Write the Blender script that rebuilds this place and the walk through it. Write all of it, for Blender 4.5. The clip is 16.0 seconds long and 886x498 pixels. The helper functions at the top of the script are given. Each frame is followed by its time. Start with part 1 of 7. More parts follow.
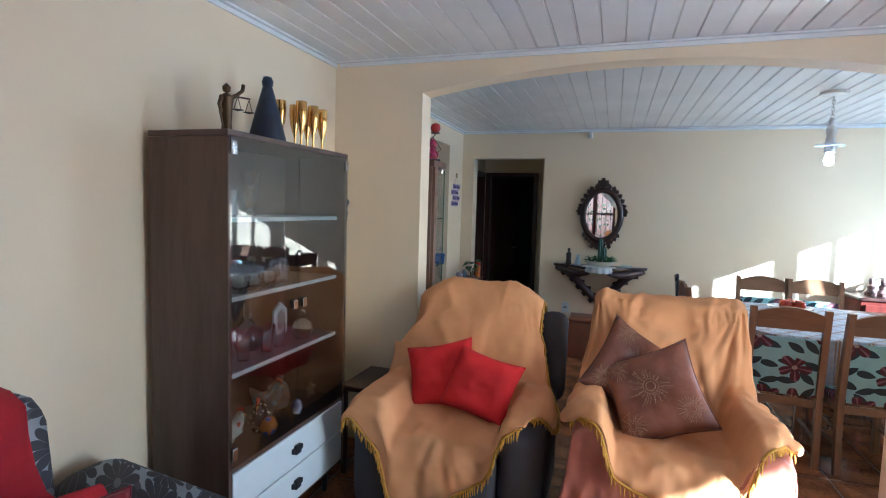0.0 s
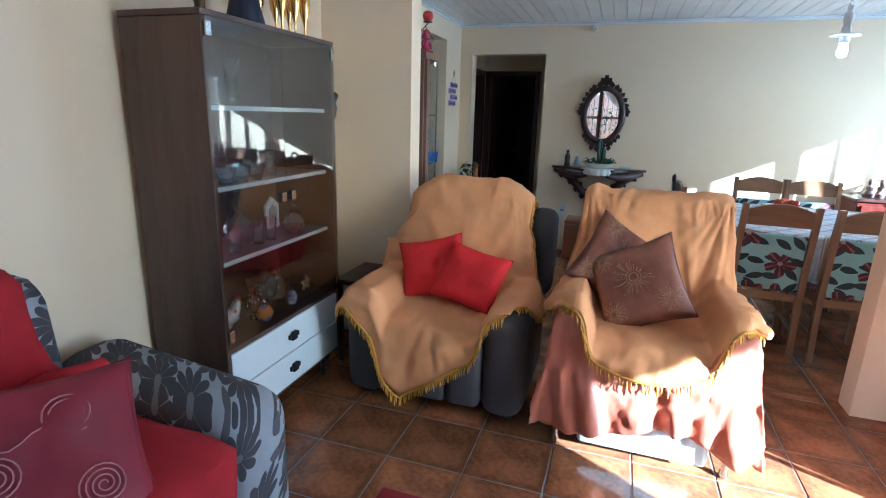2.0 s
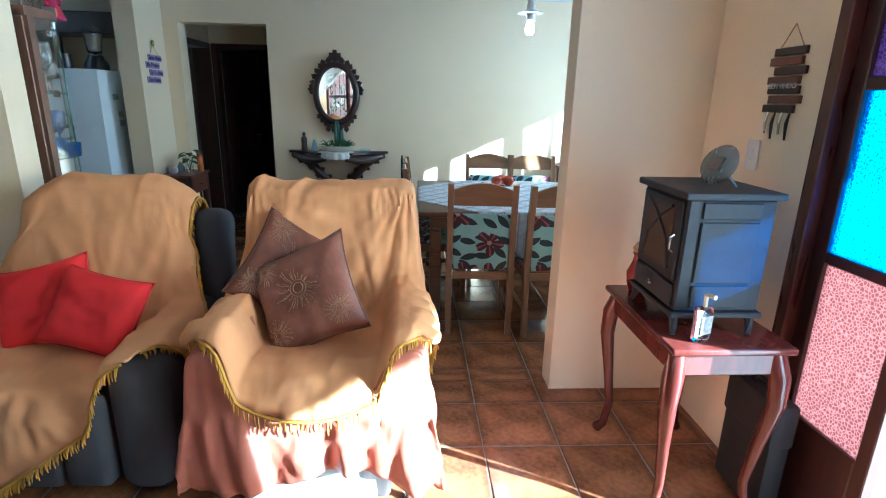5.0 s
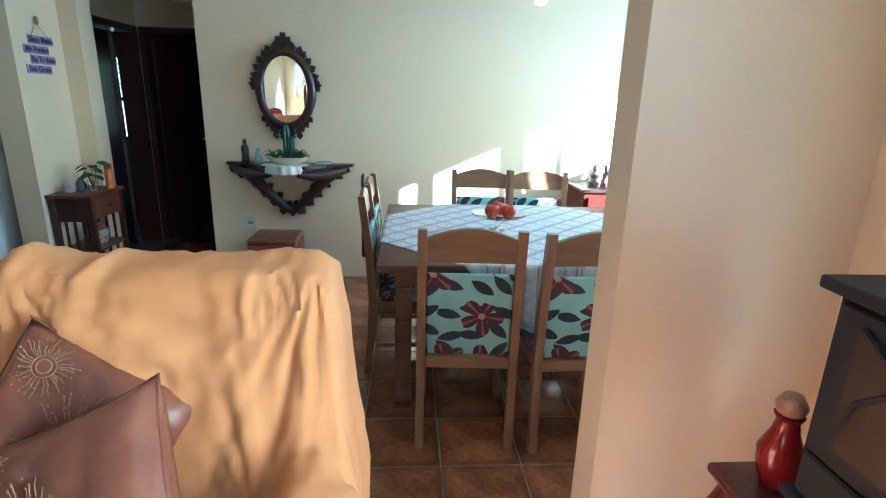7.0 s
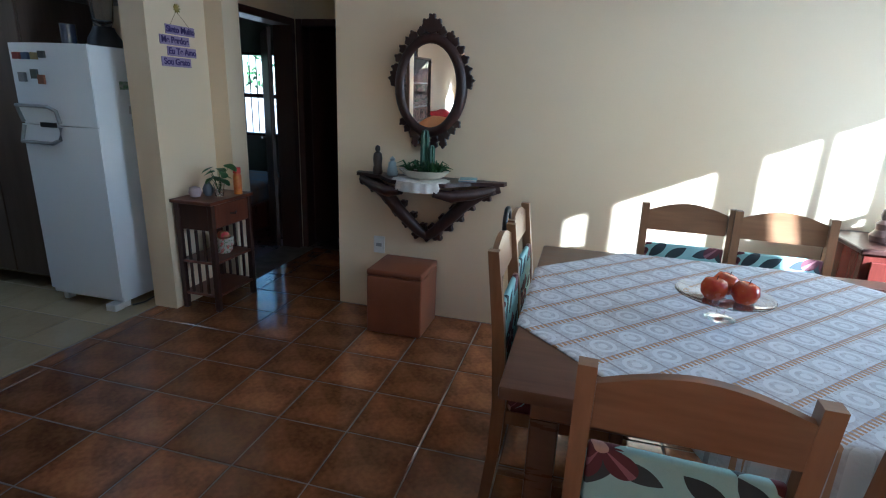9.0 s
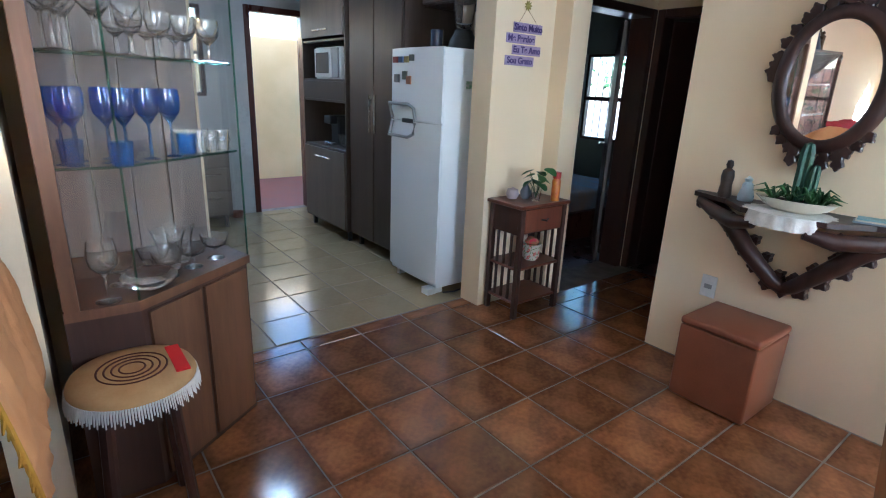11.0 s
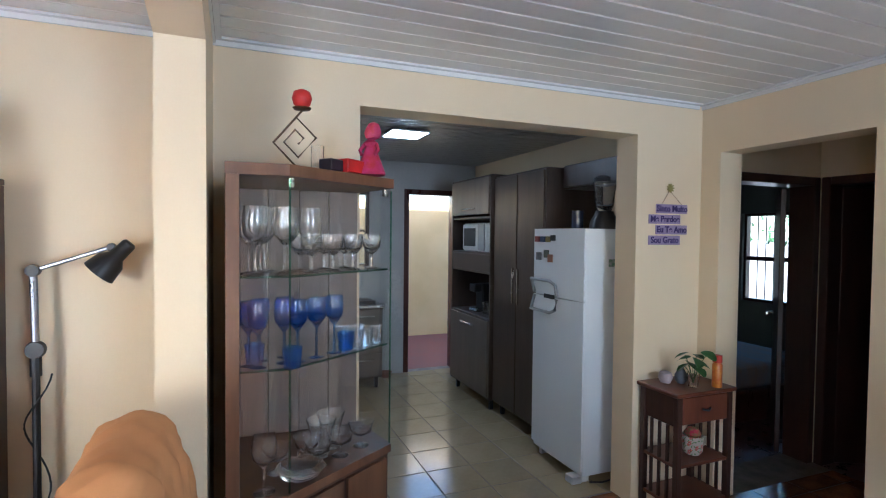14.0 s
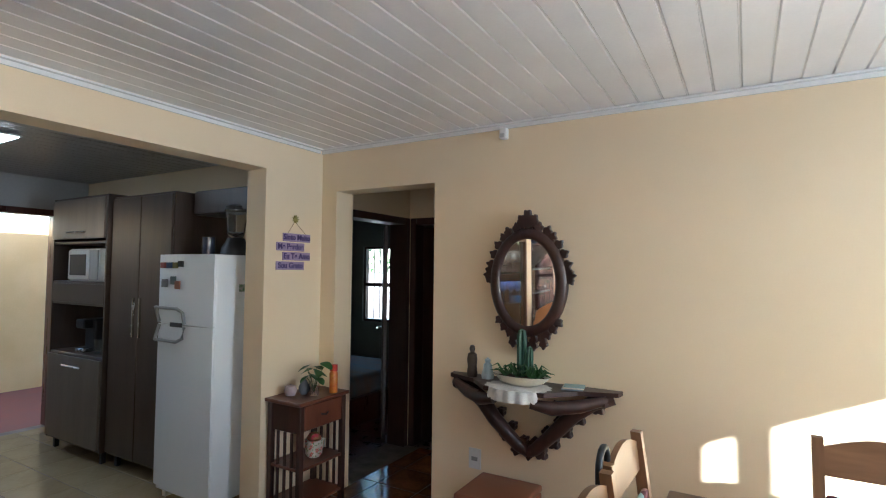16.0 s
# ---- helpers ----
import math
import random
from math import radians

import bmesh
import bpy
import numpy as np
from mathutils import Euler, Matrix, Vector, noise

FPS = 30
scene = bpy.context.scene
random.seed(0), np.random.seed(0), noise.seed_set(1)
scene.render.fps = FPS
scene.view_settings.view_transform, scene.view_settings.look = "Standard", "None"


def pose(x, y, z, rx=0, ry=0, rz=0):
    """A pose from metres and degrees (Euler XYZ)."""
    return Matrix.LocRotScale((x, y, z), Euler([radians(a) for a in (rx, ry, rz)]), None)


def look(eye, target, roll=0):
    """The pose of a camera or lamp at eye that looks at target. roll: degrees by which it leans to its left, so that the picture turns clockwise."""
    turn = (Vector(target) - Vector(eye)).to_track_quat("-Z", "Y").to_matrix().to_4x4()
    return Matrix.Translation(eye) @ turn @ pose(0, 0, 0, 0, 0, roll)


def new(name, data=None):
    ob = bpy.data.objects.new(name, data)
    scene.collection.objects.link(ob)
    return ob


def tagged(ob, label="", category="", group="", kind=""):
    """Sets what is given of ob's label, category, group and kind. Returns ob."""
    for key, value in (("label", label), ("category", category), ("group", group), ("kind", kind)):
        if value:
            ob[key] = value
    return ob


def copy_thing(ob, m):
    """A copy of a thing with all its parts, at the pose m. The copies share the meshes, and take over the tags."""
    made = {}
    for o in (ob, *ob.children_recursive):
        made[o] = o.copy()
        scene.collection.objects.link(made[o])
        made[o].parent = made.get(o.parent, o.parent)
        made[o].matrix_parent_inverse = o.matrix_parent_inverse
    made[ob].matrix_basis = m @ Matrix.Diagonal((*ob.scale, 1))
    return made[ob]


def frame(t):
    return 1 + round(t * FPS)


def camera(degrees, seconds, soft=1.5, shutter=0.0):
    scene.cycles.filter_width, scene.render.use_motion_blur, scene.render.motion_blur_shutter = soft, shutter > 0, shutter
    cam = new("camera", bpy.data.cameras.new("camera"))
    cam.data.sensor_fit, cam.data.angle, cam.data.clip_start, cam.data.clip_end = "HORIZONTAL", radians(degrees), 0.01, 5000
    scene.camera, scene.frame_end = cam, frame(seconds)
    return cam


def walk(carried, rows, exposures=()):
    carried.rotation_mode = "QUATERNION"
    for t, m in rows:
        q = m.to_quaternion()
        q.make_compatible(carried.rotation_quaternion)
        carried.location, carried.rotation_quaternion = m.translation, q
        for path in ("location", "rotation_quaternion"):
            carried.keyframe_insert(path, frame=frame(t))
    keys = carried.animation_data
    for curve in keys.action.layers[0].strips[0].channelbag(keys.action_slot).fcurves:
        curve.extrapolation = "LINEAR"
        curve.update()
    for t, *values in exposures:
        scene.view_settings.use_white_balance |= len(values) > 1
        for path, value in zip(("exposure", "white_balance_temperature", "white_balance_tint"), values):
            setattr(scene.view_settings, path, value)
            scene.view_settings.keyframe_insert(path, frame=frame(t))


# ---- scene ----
cam = camera(81.0, 16.0, soft=1.1)
PATH = [
    (0, (0.574, 0.705, 1.555), (-0.045, 2.6, 1.396), 1.7),
    (0.5, (0.562, 0.7, 1.528), (-0.054, 2.585, 1.269), 1.7),
    (1, (0.574, 0.707, 1.506), (-0.039, 2.577, 1.148), 1.9),
    (1.5, (0.594, 0.709, 1.487), (-0.012, 2.563, 1.041), 1.9),
    (2, (0.645, 0.71, 1.485), (0.043, 2.55, 0.982), 1.7),
    (2.5, (0.709, 0.711, 1.489), (0.173, 2.562, 0.954), 1.1),
    (3, (0.77, 0.736, 1.496), (0.431, 2.629, 0.947), 1.2),
    (3.5, (0.815, 0.805, 1.52), (0.737, 2.724, 0.962), 1.3),
    (4, (0.956, 0.909, 1.528), (1.022, 2.826, 0.963), 1.0),
    (4.2, (1.041, 0.976, 1.518), (1.121, 2.893, 0.955), 0.8),
    (6.3, (1.313, 1.928, 1.479), (1.472, 3.845, 0.934), 2.2),
    (6.5, (1.343, 2.065, 1.485), (1.493, 3.98, 0.928), 1.6),
    (7, (1.386, 2.437, 1.486), (1.523, 4.354, 0.932), 1.7),
    (7.5, (1.473, 2.753, 1.496), (1.558, 4.673, 0.942), 1.8),
    (8, (1.526, 3.049, 1.482), (1.347, 4.962, 0.925), 1.7),
    (8.5, (1.465, 3.292, 1.48), (1.104, 5.176, 0.916), 2.0),
    (9, (1.392, 3.473, 1.468), (0.91, 5.33, 0.903), 2.4),
    (9.5, (1.339, 3.641, 1.44), (0.484, 5.354, 0.862), 1.6),
    (10, (1.292, 3.769, 1.42), (0.173, 5.317, 0.827), 2.0),
    (10.2, (1.259, 3.809, 1.407), (0.068, 5.3, 0.808), 2.3),
    (12.3, (1.303, 4.043, 1.524), (-0.524, 4.728, 1.086), 0.8),
    (12.5, (1.303, 4.046, 1.541), (-0.543, 4.719, 1.167), 0.8),
    (13, (1.304, 4.053, 1.575), (-0.569, 4.713, 1.337), 0.7),
    (13.5, (1.288, 4.01, 1.6), (-0.596, 4.669, 1.477), 0.5),
    (14, (1.281, 3.954, 1.63), (-0.574, 4.701, 1.572), 0.6),
    (14.5, (1.304, 3.914, 1.639), (-0.406, 4.951, 1.643), 0.8),
    (15, (1.348, 3.896, 1.641), (-0.167, 5.2, 1.693), 0.6),
    (15.5, (1.417, 3.884, 1.591), (0.133, 5.415, 1.674), 0.6),
    (16, (1.511, 3.884, 1.582), (0.501, 5.608, 1.666), 0.6),
]
walk(
    cam,
    [(t, look(eye, target, roll)) for t, eye, target, roll in PATH],
    exposures=((0.0, 3.7, 4500, 2), (2.0, 3.77, 4350, 0), (4.0, 3.7, 4150, -4), (6.5, 4.2, 4200, -15), (8.0, 3.68, 4280, -9), (9.0, 3.42, 4600, 2), (10.0, 4.6, 4850, 5), (12.5, 4.15, 4700, 5), (14.5, 4.0, 5100, 7), (16.0, 3.95, 5400, 6)),
)

# ---- light ----
world = bpy.data.worlds.new("sky")
scene.world = world
world.use_nodes = True
SUN = Vector((-0.86, 0.475, -0.385)).normalized()
wn = world.node_tree.nodes
sky = wn.new("ShaderNodeTexSky")
sky.sky_type, sky.sun_disc = "NISHITA", False
sky.sun_elevation = math.asin(-SUN.z)
sky.sun_rotation = math.atan2(-SUN.x, -SUN.y)
world.node_tree.links.new(sky.outputs[0], wn["Background"].inputs[0])
wn["Background"].inputs[1].default_value = 0.06
sun = new("sun", bpy.data.lights.new("sun", "SUN"))
sun.data.energy, sun.data.angle, sun.data.color = 5.0, radians(0.6), (1.0, 0.95, 0.88)
sun.matrix_world = look((20, -10, 12), Vector((20, -10, 12)) + SUN)


def window_light(name, eye, target, w, h, power, colour=(0.86, 0.93, 1.0)):
    lamp = new(name, bpy.data.lights.new(name, "AREA"))
    lamp.data.shape, lamp.data.size, lamp.data.size_y = "RECTANGLE", w, h
    lamp.data.energy, lamp.data.color = power, colour
    lamp.matrix_world = look(eye, target)
    return lamp


window_light("sky_at_front_door", (2.66, 2.18, 1.05), (0, 2.18, 0.95), 0.75, 2.0, 1.6, (0.95, 0.95, 0.92))
window_light("sky_at_dining_window", (4.3, 5.69, 1.5), (0, 5.69, 1.2), 1.2, 1.1, 6.5)


# ---- mesh helpers ----
def box(bm, x0, x1, y0, y1, z0, z1, m=None):
    v = [bm.verts.new((x, y, z)) for z in (z0, z1) for y in (y0, y1) for x in (x0, x1)]
    for f in ((0, 2, 3, 1), (4, 5, 7, 6), (0, 1, 5, 4), (2, 6, 7, 3), (0, 4, 6, 2), (1, 3, 7, 5)):
        bm.faces.new([v[k] for k in f])
    if m:
        for a in v:
            a.co = m @ a.co
    return bm


def add(bm, other, m=None):
    me = bpy.data.meshes.new("t")
    if m:
        other.transform(m)
    other.to_mesh(me)
    other.free()
    bm.from_mesh(me)
    bpy.data.meshes.remove(me)
    return bm


def rbox(x0, x1, y0, y1, z0, z1, r=0.006, seg=2, into=None, m=None):
    bm = box(bmesh.new(), x0, x1, y0, y1, z0, z1)
    bmesh.ops.bevel(bm, geom=bm.edges[:], offset=r, segments=seg, profile=0.5, affect="EDGES")
    return bm if into is None and m is None else add(into or bmesh.new(), bm, m)


def lathe(profile, n=24, into=None, m=None):
    bm = bmesh.new()
    rings = [[bm.verts.new((r * math.cos(2 * math.pi * k / n), r * math.sin(2 * math.pi * k / n), z)) for k in range(n)] for r, z in profile]
    for a, b in zip(rings, rings[1:]):
        for k in range(n):
            bm.faces.new((a[k], a[(k + 1) % n], b[(k + 1) % n], b[k]))
    if profile[0][0] > 0.0005:
        bm.faces.new(rings[0][::-1])
    if profile[-1][0] > 0.0005:
        bm.faces.new(rings[-1])
    bmesh.ops.remove_doubles(bm, verts=bm.verts, dist=0.0001)
    return bm if into is None and m is None else add(into or bmesh.new(), bm, m)


def tube(pts, r, n=8, into=None, closed=False):
    bm = into or bmesh.new()
    P = [Vector(p) for p in pts]
    R = r if isinstance(r, (list, tuple)) else [r] * len(P)
    rings = []
    up = Vector((0.31, 0.17, 0.93))
    for k, p in enumerate(P):
        d = P[(k + 1) % len(P)] - P[k - 1] if closed else P[min(k + 1, len(P) - 1)] - P[max(k - 1, 0)]
        d.normalize()
        a = d.cross(up)
        if a.length < 0.1:
            a = d.cross(Vector((1, 0, 0)))
        a.normalize()
        b = d.cross(a)
        rings.append([bm.verts.new(p + R[k] * (math.cos(2 * math.pi * j / n) * a + math.sin(2 * math.pi * j / n) * b)) for j in range(n)])
    pairs = list(zip(rings, rings[1:])) + ([(rings[-1], rings[0])] if closed else [])
    for a, b in pairs:
        for j in range(n):
            bm.faces.new((a[j], a[(j + 1) % n], b[(j + 1) % n], b[j]))
    if not closed:
        bm.faces.new(rings[0][::-1])
        bm.faces.new(rings[-1])
    return bm


def prism(outline, depth, into=None, m=None):
    """A flat outline in x, z thickened along y from 0 to depth."""
    bm = bmesh.new()
    a = [bm.verts.new((x, 0, z)) for x, z in outline]
    b = [bm.verts.new((x, depth, z)) for x, z in outline]
    bm.faces.new(a)
    bm.faces.new(b[::-1])
    for k in range(len(a)):
        j = (k + 1) % len(a)
        bm.faces.new((a[j], a[k], b[k], b[j]))
    return bm if into is None and m is None else add(into or bmesh.new(), bm, m)


def part(name, bm, material, parent=None, label="", smooth=None):
    me = bpy.data.meshes.new(name)
    bmesh.ops.recalc_face_normals(bm, faces=bm.faces)
    bm.to_mesh(me)
    bm.free()
    me.materials.append(material)
    if smooth:
        me.shade_smooth()
        me.set_sharp_from_angle(angle=radians(smooth))
    ob = new(name, me)
    ob.parent = parent
    return tagged(ob, label)


def thing(name, label, category, m=None, group=""):
    ob = new(name)
    ob.empty_display_size = 0.1
    if m:
        ob.matrix_basis = m
    return tagged(ob, label, category, group)


def solo(name, bm, material, label, category, m=None, smooth=40, group=""):
    ob = part(name, bm, material, None, "", smooth)
    if m:
        ob.matrix_basis = m
    return tagged(ob, label, category, group)


# ---- materials ----
def mat(name, a, b=None, rough=0.5, scale=6.0, fine=60.0, bump=0.1, metal=0.0, spread=0.0, stretch=(1, 1, 1), spec=0.5, rough_var=0.12, dist=0.002):
    """Two colours mixed by a broad and a fine noise, with bump and uneven gloss."""
    m = bpy.data.materials.new(name)
    m.use_nodes = True
    nt = m.node_tree
    p = nt.nodes["Principled BSDF"]
    b = b or tuple(min(1, c * 0.82) for c in a)
    co = nt.nodes.new("ShaderNodeTexCoord")
    mp = nt.nodes.new("ShaderNodeMapping")
    mp.inputs["Scale"].default_value = stretch
    nt.links.new(co.outputs["Object"], mp.inputs[0])
    n1, n2 = nt.nodes.new("ShaderNodeTexNoise"), nt.nodes.new("ShaderNodeTexNoise")
    n1.inputs["Scale"].default_value, n1.inputs["Detail"].default_value = scale, 4
    n2.inputs["Scale"].default_value, n2.inputs["Detail"].default_value = fine, 3
    for n in (n1, n2):
        nt.links.new(mp.outputs[0], n.inputs["Vector"])
    add_ = nt.nodes.new("ShaderNodeMath")
    add_.operation = "MULTIPLY_ADD"
    add_.inputs[1].default_value, add_.inputs[2].default_value = 0.35, -0.17
    nt.links.new(n2.outputs["Fac"], add_.inputs[0])
    s = nt.nodes.new("ShaderNodeMath")
    nt.links.new(n1.outputs["Fac"], s.inputs[0])
    nt.links.new(add_.outputs[0], s.inputs[1])
    ramp = nt.nodes.new("ShaderNodeValToRGB")
    ramp.color_ramp.elements[0].position, ramp.color_ramp.elements[1].position = 0.32, 0.68
    ramp.color_ramp.elements[0].color, ramp.color_ramp.elements[1].color = (*b, 1), (*a, 1)
    nt.links.new(s.outputs[0], ramp.inputs[0])
    out = ramp.outputs[0]
    if spread:
        info = nt.nodes.new("ShaderNodeObjectInfo")
        hsv = nt.nodes.new("ShaderNodeHueSaturation")
        mr = nt.nodes.new("ShaderNodeMapRange")
        mr.inputs["To Min"].default_value, mr.inputs["To Max"].default_value = 1 - spread, 1 + spread
        nt.links.new(info.outputs["Random"], mr.inputs["Value"])
        nt.links.new(mr.outputs[0], hsv.inputs["Value"])
        nt.links.new(out, hsv.inputs["Color"])
        out = hsv.outputs[0]
    nt.links.new(out, p.inputs["Base Color"])
    rr = nt.nodes.new("ShaderNodeMapRange")
    rr.inputs["To Min"].default_value, rr.inputs["To Max"].default_value = max(0.02, rough - rough_var), min(1, rough + rough_var)
    nt.links.new(s.outputs[0], rr.inputs["Value"])
    nt.links.new(rr.outputs[0], p.inputs["Roughness"])
    p.inputs["Metallic"].default_value = metal
    p.inputs["Specular IOR Level"].default_value = spec
    if bump:
        bp = nt.nodes.new("ShaderNodeBump")
        bp.inputs["Strength"].default_value, bp.inputs["Distance"].default_value = bump, dist
        nt.links.new(n2.outputs["Fac"], bp.inputs["Height"])
        nt.links.new(bp.outputs[0], p.inputs["Normal"])
    return m


def wood(name, a, b, rough=0.4, grain=9.0, along="z", bump=0.15):
    k = {"x": (0.12, 1, 1), "y": (1, 0.12, 1), "z": (1, 1, 0.12)}[along]
    return mat(name, a, b, rough, grain, 70, bump, stretch=k)


def glass(name, tint=(1, 1, 1), rough=0.0, ior=1.45, coat=0.0):
    m = bpy.data.materials.new(name)
    m.use_nodes = True
    p = m.node_tree.nodes["Principled BSDF"]
    p.inputs["Base Color"].default_value = (*tint, 1)
    p.inputs["Transmission Weight"].default_value = 1
    p.inputs["Roughness"].default_value, p.inputs["IOR"].default_value = rough, ior
    p.inputs["Coat Weight"].default_value, p.inputs["Coat IOR"].default_value = coat, 2.0
    return m


def pane_glass(name, tint=(0.93, 0.96, 0.95), edge=0.65, power=3.5, rough=0.01):
    """Thin flat glass: clear, with a mirror-like gloss that grows towards grazing angles."""
    m = bpy.data.materials.new(name)
    m.use_nodes = True
    nt = m.node_tree
    nt.nodes.clear()
    o, mix_ = nt.nodes.new("ShaderNodeOutputMaterial"), nt.nodes.new("ShaderNodeMixShader")
    t, g = nt.nodes.new("ShaderNodeBsdfTransparent"), nt.nodes.new("ShaderNodeBsdfGlossy")
    lw = nt.nodes.new("ShaderNodeLayerWeight")
    pw, ma = nt.nodes.new("ShaderNodeMath"), nt.nodes.new("ShaderNodeMath")
    pw.operation, pw.inputs[1].default_value = "POWER", power
    ma.operation, ma.inputs[1].default_value, ma.inputs[2].default_value = "MULTIPLY_ADD", edge, 0.06
    nt.links.new(lw.outputs["Facing"], pw.inputs[0])
    nt.links.new(pw.outputs[0], ma.inputs[0])
    t.inputs[0].default_value = (*tint, 1)
    g.inputs["Roughness"].default_value = rough
    nt.links.new(ma.outputs[0], mix_.inputs[0])
    nt.links.new(t.outputs[0], mix_.inputs[1])
    nt.links.new(g.outputs[0], mix_.inputs[2])
    nt.links.new(mix_.outputs[0], o.inputs[0])
    return m


def glow(name, colour, strength):
    m = bpy.data.materials.new(name)
    m.use_nodes = True
    p = m.node_tree.nodes["Principled BSDF"]
    p.inputs["Base Color"].default_value = (*colour, 1)
    p.inputs["Emission Color"].default_value = (*colour, 1)
    p.inputs["Emission Strength"].default_value = strength
    return m


def tile_mat(name, a, b, dark, rough):
    """A glazed fired tile: clouded from the middle to a darker rim, each one a little different."""
    m = mat(name, a, b, rough, 5.0, 40.0, 0.08, spread=0.28, rough_var=0.1)
    nt = m.node_tree
    p = nt.nodes["Principled BSDF"]
    src = p.inputs["Base Color"].links[0].from_socket
    co = nt.nodes.new("ShaderNodeTexCoord")
    sep = nt.nodes.new("ShaderNodeSeparateXYZ")
    nt.links.new(co.outputs["Generated"], sep.inputs[0])
    ms = []
    for k in (0, 1):
        q = nt.nodes.new("ShaderNodeMath")
        q.operation = "SUBTRACT"
        q.inputs[1].default_value = 0.5
        nt.links.new(sep.outputs[k], q.inputs[0])
        q2 = nt.nodes.new("ShaderNodeMath")
        q2.operation = "ABSOLUTE"
        nt.links.new(q.outputs[0], q2.inputs[0])
        ms.append(q2)
    mx = nt.nodes.new("ShaderNodeMath")
    mx.operation = "MAXIMUM"
    nt.links.new(ms[0].outputs[0], mx.inputs[0])
    nt.links.new(ms[1].outputs[0], mx.inputs[1])
    nz = nt.nodes.new("ShaderNodeTexNoise")
    nz.inputs["Scale"].default_value = 9
    nt.links.new(co.outputs["Object"], nz.inputs["Vector"])
    ad = nt.nodes.new("ShaderNodeMath")
    ad.operation = "MULTIPLY_ADD"
    ad.inputs[1].default_value = 0.25
    nt.links.new(nz.outputs["Fac"], ad.inputs[0])
    nt.links.new(mx.outputs[0], ad.inputs[2])
    r = nt.nodes.new("ShaderNodeValToRGB")
    r.color_ramp.elements[0].position, r.color_ramp.elements[1].position = 0.50, 0.74
    nt.links.new(ad.outputs[0], r.inputs[0])
    mixc = nt.nodes.new("ShaderNodeMix")
    mixc.data_type = "RGBA"
    mixc.inputs["B"].default_value = (*dark, 1)
    nt.links.new(r.outputs[0], mixc.inputs["Factor"])
    nt.links.new(src, mixc.inputs["A"])
    nt.links.new(mixc.outputs["Result"], p.inputs["Base Color"])
    return m


def flower_mat(name, ground, petal, leaf, scale=7.0, axes=("X", "Z"), petals=5, size=0.36, heart=None, rough=0.8, cover=0.3, leaf_size=None):
    """Printed or woven flowers, one to a cell, with leaves in a finer set of cells between them."""
    m = mat(name, ground, tuple(c * 0.88 for c in ground), rough, 12, 350, 0.25, rough_var=0.05, dist=0.001)
    nt = m.node_tree
    p = nt.nodes["Principled BSDF"]
    base = p.inputs["Base Color"].links[0].from_socket

    def math_(op, a, b=None, c=None):
        q = nt.nodes.new("ShaderNodeMath")
        q.operation = op
        for k, v in enumerate((a, b, c)):
            if v is None:
                continue
            if isinstance(v, (int, float)):
                q.inputs[k].default_value = v
            else:
                nt.links.new(v, q.inputs[k])
        return q.outputs[0]

    co = nt.nodes.new("ShaderNodeTexCoord")
    sep = nt.nodes.new("ShaderNodeSeparateXYZ")
    nt.links.new(co.outputs["Object"], sep.inputs[0])
    com = nt.nodes.new("ShaderNodeCombineXYZ")
    across = "Y" if axes[0] == "X" else "X"
    nt.links.new(math_("MULTIPLY_ADD", sep.outputs[across], 0.75, sep.outputs[axes[0]]), com.inputs[0])
    nt.links.new(math_("MULTIPLY_ADD", sep.outputs[across], -0.75, sep.outputs["Z"]), com.inputs[1])

    def cells(k, petals_, size_, cut, twist):
        v = nt.nodes.new("ShaderNodeTexVoronoi")
        v.voronoi_dimensions = "2D"
        v.inputs["Scale"].default_value = k
        v.inputs["Randomness"].default_value = 0.5
        nt.links.new(com.outputs[0], v.inputs["Vector"])
        d = nt.nodes.new("ShaderNodeVectorMath")
        d.operation = "SUBTRACT"
        nt.links.new(com.outputs[0], d.inputs[0])
        nt.links.new(v.outputs["Position"], d.inputs[1])
        sx = nt.nodes.new("ShaderNodeSeparateXYZ")
        nt.links.new(d.outputs[0], sx.inputs[0])
        col = nt.nodes.new("ShaderNodeSeparateColor")
        nt.links.new(v.outputs["Color"], col.inputs[0])
        ang = math_("ADD", math_("ARCTAN2", sx.outputs[1], sx.outputs[0]), math_("MULTIPLY", col.outputs[0], 6.28))
        wave = math_("ABSOLUTE", math_("COSINE", math_("MULTIPLY", ang, petals_ / 2)))
        lobe = 0.42 if petals_ > 8 else 0.72
        reach = math_("MULTIPLY", math_("ADD", math_("MULTIPLY", math_("POWER", wave, twist), lobe), 1 - lobe), size_)
        dist = v.outputs["Distance"]
        if petals_ == 1:
            along_, across_ = math_("MULTIPLY", dist, math_("COSINE", ang)), math_("MULTIPLY", dist, math_("SINE", ang))
            q_ = math_("POWER", math_("DIVIDE", along_, size_), 2.0)
            inside = math_("LESS_THAN", math_("ADD", math_("DIVIDE", math_("ABSOLUTE", across_), size_ * 0.38), q_), 1.0)
            return math_("MULTIPLY", inside, math_("GREATER_THAN", col.outputs[1], cut)), dist, inside
        inside = math_("LESS_THAN", dist, reach)
        pick = math_("GREATER_THAN", col.outputs[1], cut)
        vein = math_("LESS_THAN", wave, 0.10) if petals_ > 8 else math_("GREATER_THAN", wave, 0.975)
        return math_("MULTIPLY", inside, pick), dist, math_("MULTIPLY", vein, inside)

    leaves, _, vein2 = cells(scale * 1.75, 1, leaf_size or size * 1.1, 0.12, 7.0)
    flowers, d1, vein1 = cells(scale, petals, size, cover, 0.7)

